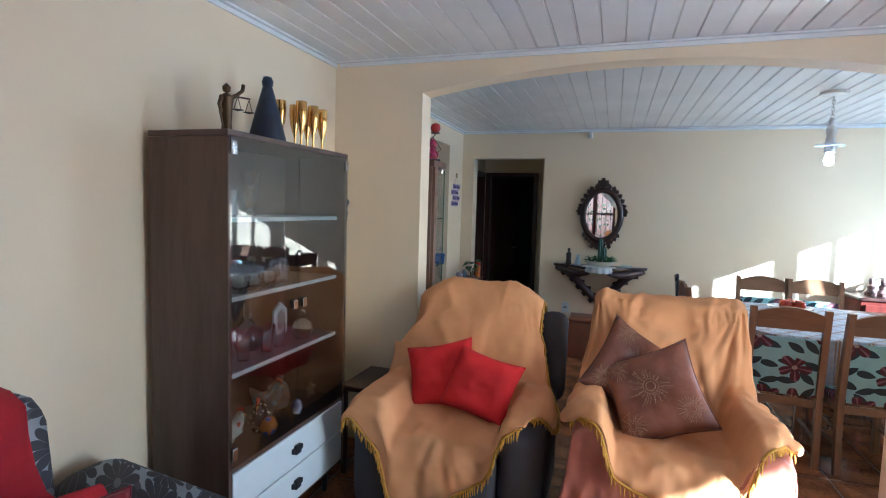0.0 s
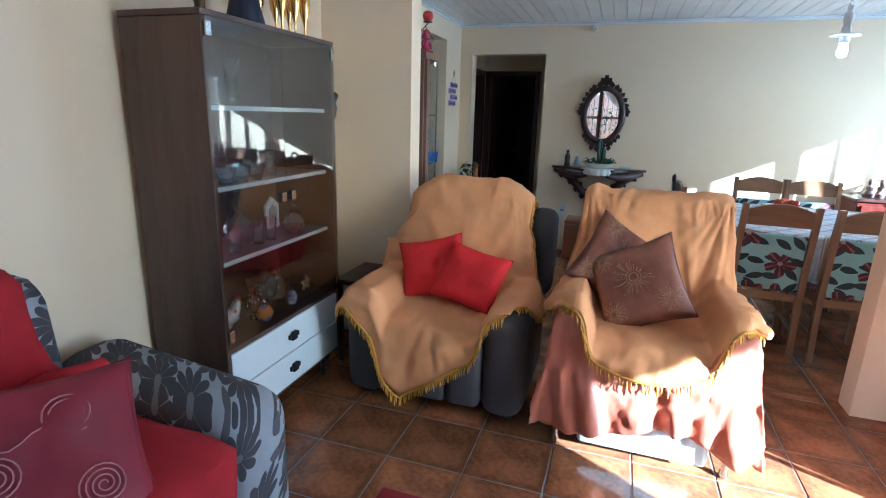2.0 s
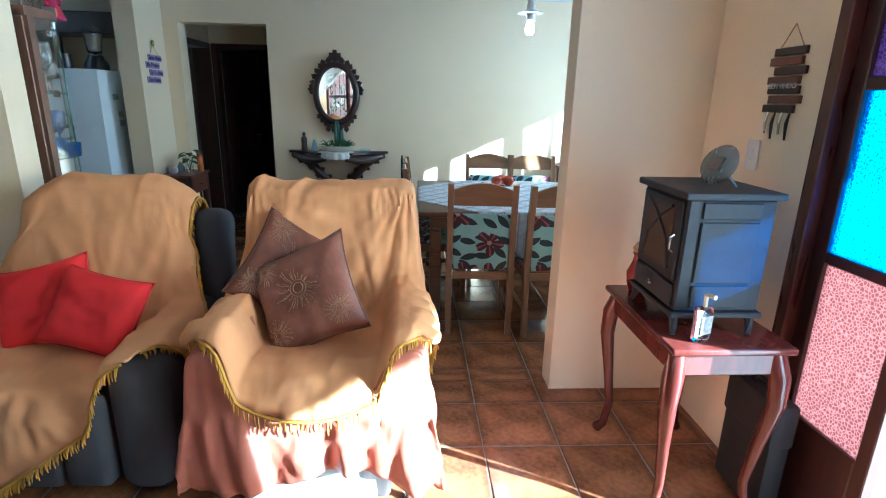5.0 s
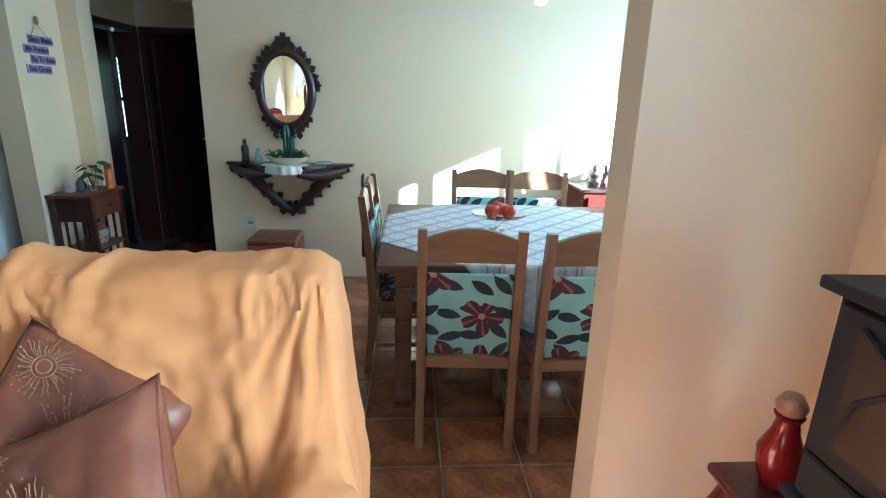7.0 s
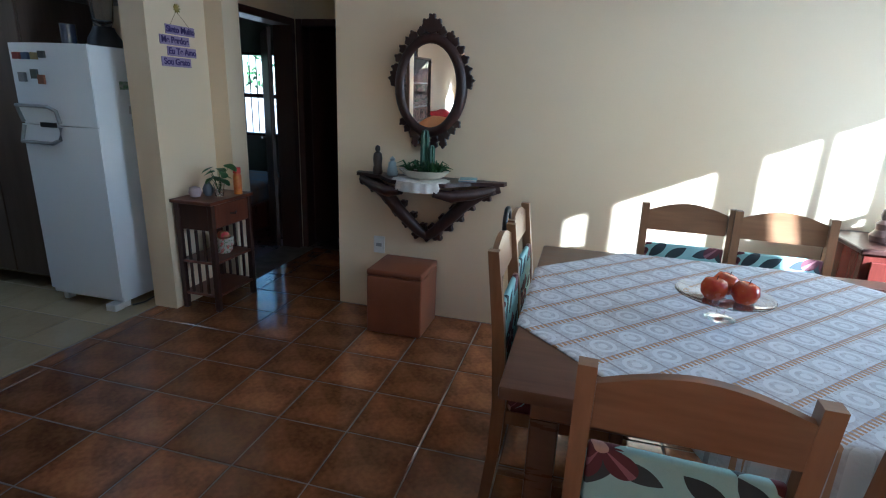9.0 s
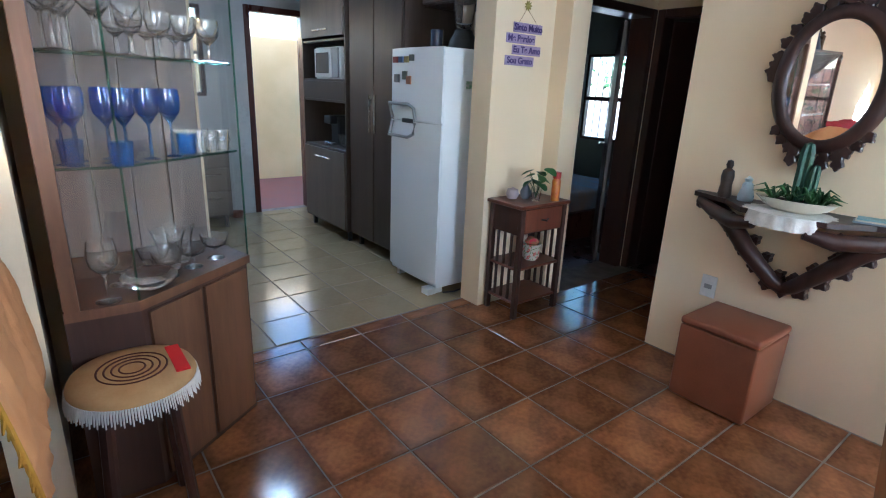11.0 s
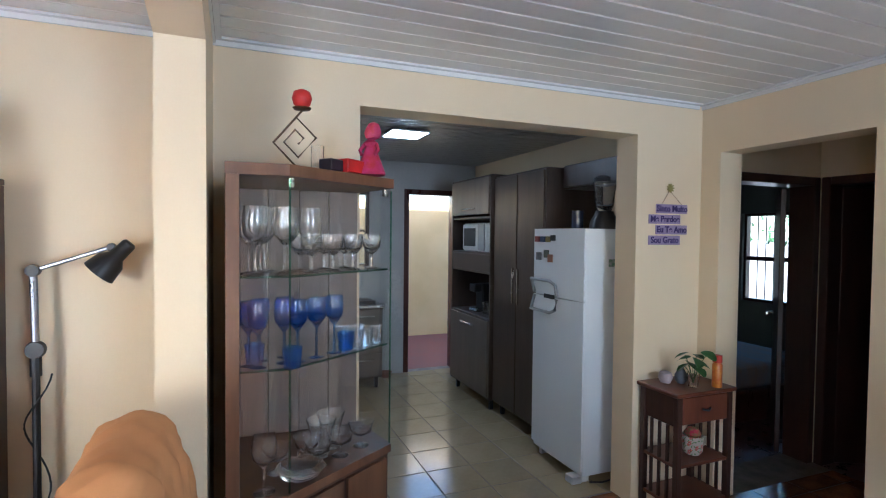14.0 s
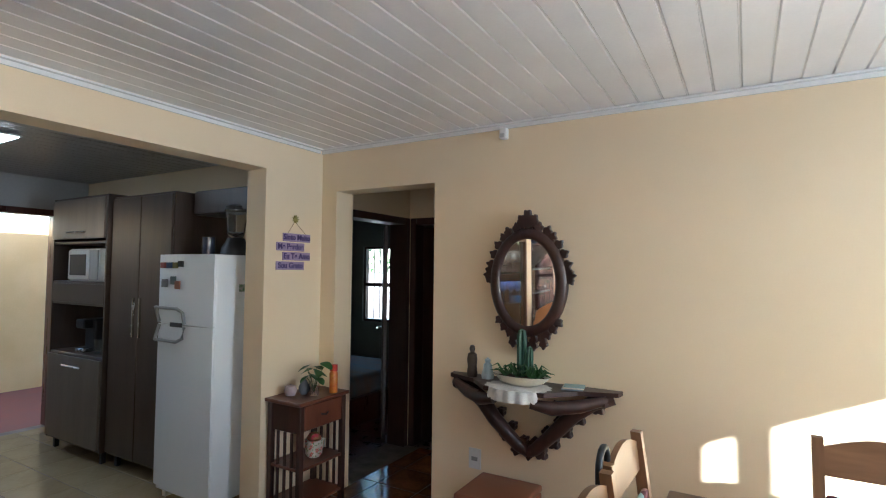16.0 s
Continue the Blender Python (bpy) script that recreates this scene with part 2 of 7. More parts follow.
    def over(bottom, colour, fac):
        x = nt.nodes.new("ShaderNodeMix")
        x.data_type = "RGBA"
        nt.links.new(fac, x.inputs["Factor"])
        nt.links.new(bottom, x.inputs["A"])
        x.inputs["B"].default_value = (*colour, 1)
        return x.outputs["Result"]

    out = over(base, leaf, leaves)
    out = over(out, petal, flowers)
    out = over(out, tuple(min(1, c * 2.2 + 0.06) for c in petal), math_("MULTIPLY", vein1, flowers))
    out = over(out, heart or ground, math_("MULTIPLY", flowers, math_("LESS_THAN", d1, size * 0.16)))
    nt.links.new(out, p.inputs["Base Color"])
    return m


PAINT = mat("cream_wall_paint", (0.81, 0.67, 0.465), (0.78, 0.63, 0.415), 0.55, 0.9, 130, 0.12, rough_var=0.08)
WHITE_PAINT = mat("white_gloss_plastic", (0.80, 0.80, 0.79), (0.74, 0.74, 0.73), 0.22, 2.5, 90, 0.03, rough_var=0.04)
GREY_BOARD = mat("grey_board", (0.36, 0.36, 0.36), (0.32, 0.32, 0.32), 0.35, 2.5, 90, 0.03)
TERRA = tile_mat("terracotta_tile", (0.34, 0.142, 0.055), (0.135, 0.054, 0.025), (0.085, 0.034, 0.017), 0.14)
GROUT = mat("grey_grout", (0.25, 0.205, 0.165), (0.13, 0.10, 0.08), 0.8, 8, 120, 0.3)
CREAM_TILE = mat("cream_floor_tile", (0.41, 0.325, 0.19), (0.35, 0.27, 0.15), 0.16, 3, 30, 0.03, spread=0.05)
DARK_WOOD = wood("dark_door_wood", (0.055, 0.02, 0.013), (0.03, 0.011, 0.008), 0.35)
RED_WOOD = wood("red_brown_door_wood", (0.09, 0.022, 0.012), (0.05, 0.012, 0.008), 0.3)
MIRROR = bpy.data.materials.new("mirror_silver")
MIRROR.use_nodes = True
MIRROR.node_tree.nodes["Principled BSDF"].inputs["Base Color"].default_value = (0.9, 0.9, 0.9, 1)
MIRROR.node_tree.nodes["Principled BSDF"].inputs["Metallic"].default_value = 1
MIRROR.node_tree.nodes["Principled BSDF"].inputs["Roughness"].default_value = 0.01
CLEAR = pane_glass("clear_pane", (0.99, 0.995, 0.99), 0.35, 4.5)
SMOKE = pane_glass("smoked_pane", (0.82, 0.82, 0.81), 0.55, 2.8)
BLACK_METAL = mat("black_metal", (0.015, 0.015, 0.017), None, 0.4, 8, 90, 0.05)
CHROME = mat("brushed_metal", (0.6, 0.6, 0.6), None, 0.25, 8, 90, 0.02, metal=1)

# ---- structure ----
XW, XE, XD, YS, YA, YB, YM, H = -1.17, 2.60, 4.10, -1.20, 3.72, 3.87, 6.70, 2.46


def wall(name, axis, f0, f1, a0, a1, z0, z1, holes=(), material=PAINT, label="cream yellow painted plaster wall"):
    """A wall that runs along axis from a0 to a1, between f0 and f1 across, with holes (a0, a1, z0, z1)."""
    bm = bmesh.new()

    def piece(p, q, r, s):
        if q - p > 1e-4 and s - r > 1e-4:
            box(bm, *((p, q, f0, f1) if axis == "x" else (f0, f1, p, q)), r, s)

    at = a0
    for h0, h1, hz0, hz1 in sorted(holes):
        piece(at, h0, z0, z1)
        piece(h0, h1, z0, hz0)
        piece(h0, h1, hz1, z1)
        at = h1
    piece(at, a1, z0, z1)
    return tagged(part(name, bm, material), label, "wall", kind="structure")


HT = H + 0.12
wall("wall_west", "y", XW - 0.18, XW, YS, YM + 0.18, 0, HT, [(4.51, 6.185, 0, 2.235)])
wall("wall_north", "x", YM, YM + 0.18, XW, XD, 0, HT, [(-1.03, -0.205, 0, 2.145)])
wall("wall_south", "x", YS - 0.15, YS, XW - 0.18, XE + 0.15, 0, HT, [(-0.78, 0.74, 0.50, 2.05)])
DOOR0, DOOR1 = 1.66, 3.02
wall("wall_east_living", "y", XE, XE + 0.15, YS, YA, 0, HT, [(DOOR0, DOOR1, 0, 2.2)])
wall("wall_east_dining", "y", XD, XD + 0.15, YA, YM + 0.18, 0, HT, [(5.08, 6.31, 0.95, 2.08)])
bm = bmesh.new()
box(bm, XW, -0.57, YA, YB, 0, HT)
box(bm, 1.95, XD, YA, YB, 0, HT)
N = 32
for k in range(N):
    xs = [-0.57 + 2.52 * (k + j) / N for j in (0, 1)]
    zs = [2.372 - 0.125 * ((x - 0.69) / 1.26) ** 2 for x in xs]
    v = [bm.verts.new((xs[j], y, z)) for j, z in ((0, zs[0]), (1, zs[1]), (1, HT), (0, HT)) for y in (YA, YB)]
    for f in ((0, 2, 4, 6), (1, 7, 5, 3), (0, 1, 3, 2), (4, 5, 7, 6)):
        bm.faces.new([v[q] for q in f])
bmesh.ops.remove_doubles(bm, verts=bm.verts, dist=0.0005)
tagged(part("wall_arch", bm, PAINT), "cream wall with a wide shallow arched opening", "wall", kind="structure")

# unseen slab added outside, its edge placed to limit the sun patch
bm = box(bmesh.new(), XE + 0.15, 5.2, -3.0, 3.6, 2.4, 2.5)
tagged(part("sun_cut_porch_roof", bm, mat("unseen_roof_slab", (0.5, 0.45, 0.38), None, 0.7, 3, 60, 0.1)), "unseen porch roof added to cut off the high sun", "roof", kind="structure")

# hall, kitchen, bedroom and dark room behind the openings
KX, KS = -4.50, 3.6
wall("wall_kitchen_west", "y", KX - 0.12, KX, KS, YM, 0, HT, [(5.84, 6.43, 0, 2.12), (4.85, 5.38, 1.25, 2.1)], mat("kitchen_wall_tile", (0.55, 0.54, 0.52), (0.48, 0.47, 0.46), 0.25, 2, 40, 0.03), "pale grey tiled kitchen wall")
wall("wall_kitchen_north", "x", YM, YM + 0.12, KX - 0.12, XW - 0.18, 0, HT)
wall("wall_kitchen_south", "x", KS - 0.12, KS, KX - 0.12, XW - 0.18, 0, HT)
HY = 7.85
wall("wall_hall_west", "y", XW - 0.16, XW, YM + 0.18, HY, 0, HT, [(6.98, 7.84, 0, 2.06)])
wall("wall_hall_north", "x", HY, HY + 0.12, XW - 0.16, 1.2, 0, HT, [(-1.155, -0.42, 0, 2.06)])
wall("wall_hall_east", "y", 1.08, 1.2, YM + 0.18, HY, 0, HT)
# wall colour lowered so the rooms behind the hall doors stay in gloom
DARKENED_GREY = mat("darkened_room_wall", (0.15, 0.16, 0.14), (0.12, 0.13, 0.115), 0.7, 1, 90, 0.1)
wall("wall_bedroom_north", "x", 9.8, 9.92, -4.2, XW - 0.12, 0, HT, [(-3.30, -2.15, 0.85, 1.92)], DARKENED_GREY, "grey bedroom wall, colour darkened for the dim room")
wall("wall_bedroom_west", "y", -4.2, -4.08, YM + 0.12, 9.8, 0, HT, (), DARKENED_GREY, "grey bedroom wall, colour darkened for the dim room")
wall("wall_bedroom_east", "y", XW - 0.12, XW, HY + 0.12, 10.3, 0, HT, (), DARKENED_GREY, "grey bedroom wall, colour darkened for the dim room")
wall("wall_room_north", "x", 10.2, 10.3, XW, 1.2, 0, HT, (), DARKENED_GREY, "bluish room wall, colour darkened for the dim room")
wall("wall_room_east", "y", 1.2, 1.3, HY, 10.2, 0, HT, (), DARKENED_GREY, "bluish room wall, colour darkened for the dim room")


def ceiling(name, x0, x1, y0, y1, z, pitch, material, label):
    """Boards along y with open grooves between them."""
    bm = bmesh.new()
    n0, n1 = math.floor((x0 - 0.1) / pitch), math.ceil(x1 / pitch)
    for k in range(n0, n1 + 1):
        a, b = max(x0, k * pitch), min(x1, (k + 1) * pitch)
        if b - a > 0.02:
            e = 0.006
            prof = [(a, z + 0.008), (a + e, z + 0.008), (a + 2 * e, z), (b - 0.001, z), (b, z + 0.008)]
            u = [bm.verts.new((p, y0, q)) for p, q in prof]
            w = [bm.verts.new((p, y1, q)) for p, q in prof]
            for j in range(len(prof) - 1):
                bm.faces.new((u[j], u[j + 1], w[j + 1], w[j]))
    box(bm, x0, x1, y0, y1, z + 0.02, z + 0.1)
    return tagged(part(name, bm, material), label, "ceiling", kind="structure")


ceiling("ceiling_living", XW, XE, YS, YA, H, 0.115, WHITE_PAINT, "glossy white plastic board ceiling")
ceiling("ceiling_dining", XW, XD, YB, YM, H, 0.115, WHITE_PAINT, "glossy white plastic board ceiling")
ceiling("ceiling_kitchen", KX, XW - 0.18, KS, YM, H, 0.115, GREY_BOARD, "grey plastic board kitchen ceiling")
ceiling("ceiling_hall", XW - 0.16, 1.2, YM + 0.18, HY, H, 0.115, WHITE_PAINT, "white board hall ceiling")
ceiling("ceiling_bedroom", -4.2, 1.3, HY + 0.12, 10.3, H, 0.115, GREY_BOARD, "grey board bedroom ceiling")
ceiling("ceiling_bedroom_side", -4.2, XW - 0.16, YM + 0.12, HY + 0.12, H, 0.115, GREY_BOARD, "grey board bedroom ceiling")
bm = box(bmesh.new(), KX - 0.5, XD + 0.5, YS - 0.5, 10.6, HT, HT + 0.15)
tagged(part("roof", bm, mat("roof_slab", (0.3, 0.25, 0.2))), "flat roof slab", "roof", kind="structure")

# white cornice strips
def cornice(name, axis, at, side, a0, a1):
    bm = bmesh.new()
    for d, h in ((0.035, 0.012), (0.012, 0.034)):
        lo, hi = sorted((at + side * 0.001, at + side * d))
        box(bm, *((a0, a1, lo, hi) if axis == "x" else (lo, hi, a0, a1)), H - h, H - (0.002 if d > 0.02 else 0.0125))
    tagged(part(name, bm, WHITE_PAINT), "narrow white ceiling trim", "trim", kind="structure")


cornice("trim_north", "x", YM, -1, XW, XD)
cornice("trim_west_dining", "y", XW, 1, YB, YM - 0.036)
cornice("trim_west_living", "y", XW, 1, YS, YA)
cornice("trim_arch_living", "x", YA, -1, XW + 0.036, XE)
cornice("trim_arch_dining", "x", YB, 1, XW + 0.036, XD)
cornice("trim_east_living", "y", XE, -1, YS, YA - 0.036)

# floors
def slab(name, x0, x1, y0, y1, z, material, label):
    return tagged(part(name, box(bmesh.new(), x0, x1, y0, y1, z - 0.1, z), material), label, "floor", kind="structure")


TS, TX, TY = 0.345, 0.155, 4.97
floor = slab("floor", XW - 0.18, XD, YS, HY, -0.002, GROUT, "glossy terracotta tile floor with pale joints")
kfloor = slab("floor_kitchen", KX - 0.12, XW - 0.18, KS, YM, -0.002, GROUT, "cream ceramic tile kitchen floor")
slab("floor_bedroom", -4.2, 1.3, HY, 10.3, -0.004, RED_WOOD, "dark wooden bedroom floor")
slab("floor_bedroom_side", -4.2, XW - 0.18, YM, HY, -0.004, RED_WOOD, "dark wooden bedroom floor")

# ---- fabrics and woods ----
ORANGE_CLOTH = mat("apricot_cotton_throw", (0.74, 0.37, 0.15), (0.66, 0.31, 0.115), 0.85, 5, 420, 0.3, rough_var=0.05, dist=0.001)
FRINGE = mat("mustard_fringe", (0.55, 0.29, 0.02), (0.42, 0.2, 0.015), 0.8, 30, 300, 0.2)
PINK_CLOTH = mat("salmon_satin_cover", (0.43, 0.145, 0.085), (0.34, 0.10, 0.055), 0.42, 5, 420, 0.2, rough_var=0.08, dist=0.001)
GREY_SUEDE = mat("grey_suede", (0.07, 0.063, 0.065), (0.045, 0.04, 0.043), 0.8, 5, 200, 0.25)
RED_CLOTH = mat("red_woven_cushion", (0.70, 0.016, 0.016), (0.56, 0.011, 0.011), 0.8, 6, 500, 0.3, dist=0.001)
BROWN_SATIN = mat("brown_satin_cushion", (0.27, 0.105, 0.06), (0.17, 0.06, 0.036), 0.36, 5, 16, 0.55, dist=0.012)
MAROON = mat("maroon_cushion", (0.23, 0.016, 0.035), (0.16, 0.011, 0.025), 0.55, 6, 300, 0.2)
STITCH = mat("beige_embroidery", (0.42, 0.26, 0.15), (0.28, 0.16, 0.09), 0.5, 60, 300, 0.2)
PINK_STITCH = mat("pink_embroidery", (0.50, 0.22, 0.24), (0.4, 0.16, 0.18), 0.6, 60, 300, 0.2)
SOFA_FABRIC_X = flower_mat("grey_floral_upholstery", (0.34, 0.36, 0.385), (0.055, 0.053, 0.058), (0.09, 0.088, 0.095), 6.0, ("X", "Z"), 11, 0.52, (0.16, 0.16, 0.17), cover=-1.0, leaf_size=0.42)
SOFA_FABRIC_Y = flower_mat("grey_floral_upholstery_end", (0.34, 0.36, 0.385), (0.055, 0.053, 0.058), (0.09, 0.088, 0.095), 6.0, ("Y", "Z"), 11, 0.52, (0.16, 0.16, 0.17), cover=-1.0, leaf_size=0.42)
CAB_WOOD = wood("brown_oak_laminate", (0.12, 0.072, 0.054), (0.062, 0.036, 0.027), 0.42)
CAB_DARK = wood("dark_laminate_lining", (0.05, 0.026, 0.019), (0.035, 0.018, 0.013), 0.4)
VIT_WOOD = wood("warm_oak_laminate", (0.18, 0.088, 0.046), (0.11, 0.052, 0.028), 0.4)
VIT_BACK = wood("grey_oak_backing", (0.24, 0.175, 0.135), (0.15, 0.105, 0.08), 0.45)
VIT_DARK = wood("dark_oak_laminate", (0.075, 0.037, 0.026), (0.05, 0.024, 0.017), 0.4)
CHAIR_WOOD = wood("honey_oak_chair", (0.27, 0.14, 0.065), (0.17, 0.082, 0.036), 0.35)
CHAIR_WOOD_X = wood("honey_oak_rail", (0.27, 0.14, 0.065), (0.17, 0.082, 0.036), 0.35, along="x")
TABLE_WOOD = wood("dark_oak_table", (0.17, 0.085, 0.05), (0.10, 0.05, 0.03), 0.3, along="x")
# pale blue ground pushed to teal for the stained-glass light on the chairs
CHAIR_FABRIC = flower_mat("teal_lit_floral_cover", (0.34, 0.54, 0.53), (0.085, 0.017, 0.025), (0.03, 0.04, 0.045), 5.4, ("X", "Z"), 5, 0.52, (0.4, 0.25, 0.2))
MAHOGANY = wood("red_mahogany", (0.12, 0.026, 0.018), (0.07, 0.014, 0.01), 0.2)
WHITE_LAC = mat("white_lacquer", (0.72, 0.78, 0.80), (0.68, 0.74, 0.76), 0.25, 2, 80, 0.01, rough_var=0.02)


def noise3(p, s, seed=0.0):
    return noise.noise(Vector(p) * s + Vector((seed, seed * 1.7, -seed)))


def sheet(grid, wrap=False):
    """A bmesh from rows of points."""
    bm = bmesh.new()
    rows = [[bm.verts.new(p) for p in row] for row in grid]
    for a, b in zip(rows, rows[1:]):
        for k in range(len(a) - 1):
            bm.faces.new((a[k], a[k + 1], b[k + 1], b[k]))
    return bm


def crumple(bm, amount, scale, seed=0.0, stretch=(1, 1, 1)):
    bmesh.ops.recalc_face_normals(bm, faces=bm.faces)
    bm.normal_update()
    for v in bm.verts:
        p = Vector((v.co.x * stretch[0], v.co.y * stretch[1], v.co.z * stretch[2]))
        n = noise3(p, scale, seed) + 0.5 * noise3(p, scale * 2.3, seed + 3)
        ridge = (1 - abs(noise3(p, scale * 0.8, seed + 9)) * 2.2)
        v.co += v.normal * amount * (0.6 * n + 0.55 * max(0, ridge) ** 3)
    return bm


def fan(bm, cx, cz, count, amount, reach, front=None, top=9.0):
    """Folds fanning out from a gathered point at cx, cz on cloth that faces -y."""
    for v in bm.verts:
        if (front and v.co.y > front) or v.co.z > top:
            continue
        dx, dz = v.co.x - cx, v.co.z - cz
        r = math.hypot(dx, dz)
        a = math.atan2(dz, dx)
        k = min(1.0, r / 0.10) * math.exp(-r / reach)
        v.co.y += amount * k * (math.sin(a * count + 1.7 * math.sin(a * 3)) + 0.4 * math.sin(a * count * 2.3 + 1))
    return bm


def mix(a, b, t):
    return a + (b - a) * t


def ease(t):
    t = max(0.0, min(1.0, t))
    return t * t * (3 - 2 * t)


def drape(stations, xc, nu=60, per=9):
    """A cloth over a chair. Each station across the chair: y, seat height, arm height, half width, low edge, arm width."""
    grid = []
    line = []
    for a, b in zip(stations, stations[1:]):
        for k in range(per):
            line.append([mix(p, q, k / per) for p, q in zip(a, b)])
    line.append(list(stations[-1]))
    for _ in range(2):
        line = [line[0]] + [[(p + 2 * q + r) / 4 for p, q, r in zip(line[i - 1], line[i], line[i + 1])] for i in range(1, len(line) - 1)] + [line[-1]]
    for y, hs, ha, w, low, aw in line:
        row = []
        for k in range(nu + 1):
            u = 2 * k / nu - 1
            s, a = (1 if u > 0 else -1), abs(u)
            if a < 0.72:
                x = (w) * a / 0.72
                t = (x - (w - aw - 0.06)) / 0.08
                z = mix(hs, ha, ease(t))
                edge = max(0, (x - (w - 0.06)) / 0.06)
                z -= 0.03 * edge ** 2
            else:
                t = (a - 0.72) / 0.28
                x = w + 0.012 * math.sin(math.pi * t) + 0.02 * t
                top = ha - 0.03
                z = mix(top, min(low, top - 0.01), t)
            row.append((xc + s * x, y, z))
        grid.append(row)
    return grid


def fringe(name, pts, parent, drop=0.045, step=0.011, out=(0, -1, 0)):
    """A braid with hanging strands along a line of points."""
    bm = tube(pts, 0.006, 6)
    P = [Vector(p) for p in pts]
    rnd = random.Random(5)
    for a, b in zip(P, P[1:]):
        n = max(1, int((b - a).length / step))
        for k in range(n):
            p = a.lerp(b, (k + rnd.random() * 0.6) / n)
            d = drop * rnd.uniform(0.75, 1.1)
            q = p + Vector((rnd.uniform(-0.006, 0.006), rnd.uniform(-0.006, 0.006), -d)) + Vector(out) * rnd.uniform(0.0, 0.012)
            tube([p, p.lerp(q, 0.55) + Vector(out) * 0.004, q], [0.0035, 0.0032, 0.0018], 4, bm)
    return part(name, bm, FRINGE, parent, "mustard yellow tasselled fringe", 60)


def cushion_point(u, v, w, h, t):
    """A point on a stuffed square cushion, u and v from -1 to 1."""
    pinch = 1 - 0.10 * (1 - u * u) * abs(v) ** 3
    pinch2 = 1 - 0.10 * (1 - v * v) * abs(u) ** 3
    fat = ((1 - u ** 4) * (1 - v ** 4)) ** 0.42
    return Vector((u * w / 2 * pinch2, v * h / 2 * pinch, t / 2 * fat))


def cushion(name, w, h, t, material, m, label, seed=0, stitch=None, n=24):
    bm = bmesh.new()
    for side in (1, -1):
        rows = []
        for j in range(n + 1):
            row = []
            for i in range(n + 1):
                u, v = 2 * i / n - 1, 2 * j / n - 1
                p = cushion_point(u, v, w, h, t)
                k = (1 - u * u) * (1 - v * v)
                p.z = side * (p.z + (0.018 * noise3((u, v, side), 1.6, seed) + 0.008 * noise3((u, v, side), 4.5, seed + 5)) * k * t / 0.1)
                row.append(bm.verts.new(p))
            rows.append(row)
        for a, b in zip(rows, rows[1:]):
            for i in range(n):
                bm.faces.new((a[i], a[i + 1], b[i + 1], b[i]))
    bmesh.ops.remove_doubles(bm, verts=bm.verts, dist=0.0008)
    ob = thing(name, label, "cushion", m)
    part("cover", bm, material, ob, "", 60)
    edge = [cushion_point(math.cos(a) / max(abs(math.cos(a)), abs(math.sin(a))), math.sin(a) / max(abs(math.cos(a)), abs(math.sin(a))), w, h, t) for a in [2 * math.pi * k / 48 for k in range(48)]]
    part("piping", tube(edge, 0.004, 6, closed=True), material, ob, "", 60)
    if stitch:
        stitch(ob, w, h, t)
    return ob


def sunburst(ob, w, h, t):
    """Embroidered suns on a cushion: rings, rays and beads."""
    rnd = random.Random(3)
    for cu, cv, r in ((0.0, 0.1, 0.075), (-0.62, -0.62, 0.05), (0.66, -0.55, 0.05), (-0.6, 0.66, 0.05)):
        bm = bmesh.new()

        def at(a, d):
            u, v = cu + 2 * d * math.cos(a) / w, cv + 2 * d * math.sin(a) / h
            u, v = max(-0.97, min(0.97, u)), max(-0.97, min(0.97, v))
            return cushion_point(u, v, w, h, t) + Vector((0, 0, 0.004))
        tube([at(2 * math.pi * k / 16, r * 0.28) for k in range(16)], 0.0018, 4, bm, True)
        tube([at(2 * math.pi * k / 16, r * 0.45) for k in range(16)], 0.0015, 4, bm, True)
        for k in range(30):
            a = 2 * math.pi * k / 30 + rnd.uniform(-0.09, 0.09)
            e = r * rnd.uniform(0.7, 1.4)
            tube([at(a, r * 0.5), at(a + 0.05, (r * 0.5 + e) / 2), at(a - 0.03, e)], 0.0011, 4, bm)
            for q in range(3):
                lathe([(0.0, -0.002), (0.0022, 0.0), (0.0, 0.002)], 5, bm, Matrix.Translation(at(a, r * rnd.uniform(0.5, 1.3))))
        tagged(part("embroidery", bm, STITCH, ob, "gold beaded sun embroidery", 60), kind="stuff")


def spirals(ob, w, h, t):
    for cu, cv in ((0.25, 0.4), (-0.4, -0.1), (0.45, -0.45), (-0.55, 0.7), (-0.3, -0.75)):
        bm = bmesh.new()
        pts = []
        for k in range(70):
            a, d = 0.35 * k, 0.006 + 0.00075 * k
            pts.append(cushion_point(max(-0.97, min(0.97, cu + 2 * d * math.cos(a) / w)), max(-0.97, min(0.97, cv + 2 * d * math.sin(a) / h)), w, h, t) + Vector((0, 0, 0.005)))
        tube(pts, 0.0022, 4, bm)
        tail = [(cu - 0.12 - 0.1 * k, cv - 0.12 + 0.05 * math.sin(k * 1.2) - 0.02 * k) for k in range(9)]
        tube([cushion_point(max(-0.97, u), max(-0.97, v), w, h, t) + Vector((0, 0, 0.005)) for u, v in tail], 0.002, 4, bm)
        part("embroidery", bm, PINK_STITCH, ob, "pink embroidered spiral", 60)


# ---- recliner under an apricot throw ----
recliner = thing("recliner", "grey suede recliner beneath an apricot throw", "armchair")
RX = -0.145
bm = rbox(-0.40, 0.12, 2.98, 3.62, 0.05, 0.47, 0.05, 3)
part("seat", bm, GREY_SUEDE, recliner, "", 50)
for k in range(3):
    a = -0.39 + k * 0.17
    part("footrest_pad", rbox(a, a + 0.172, 2.92, 3.0, 0.08, 0.45, 0.035, 3), GREY_SUEDE, recliner, "", 50)
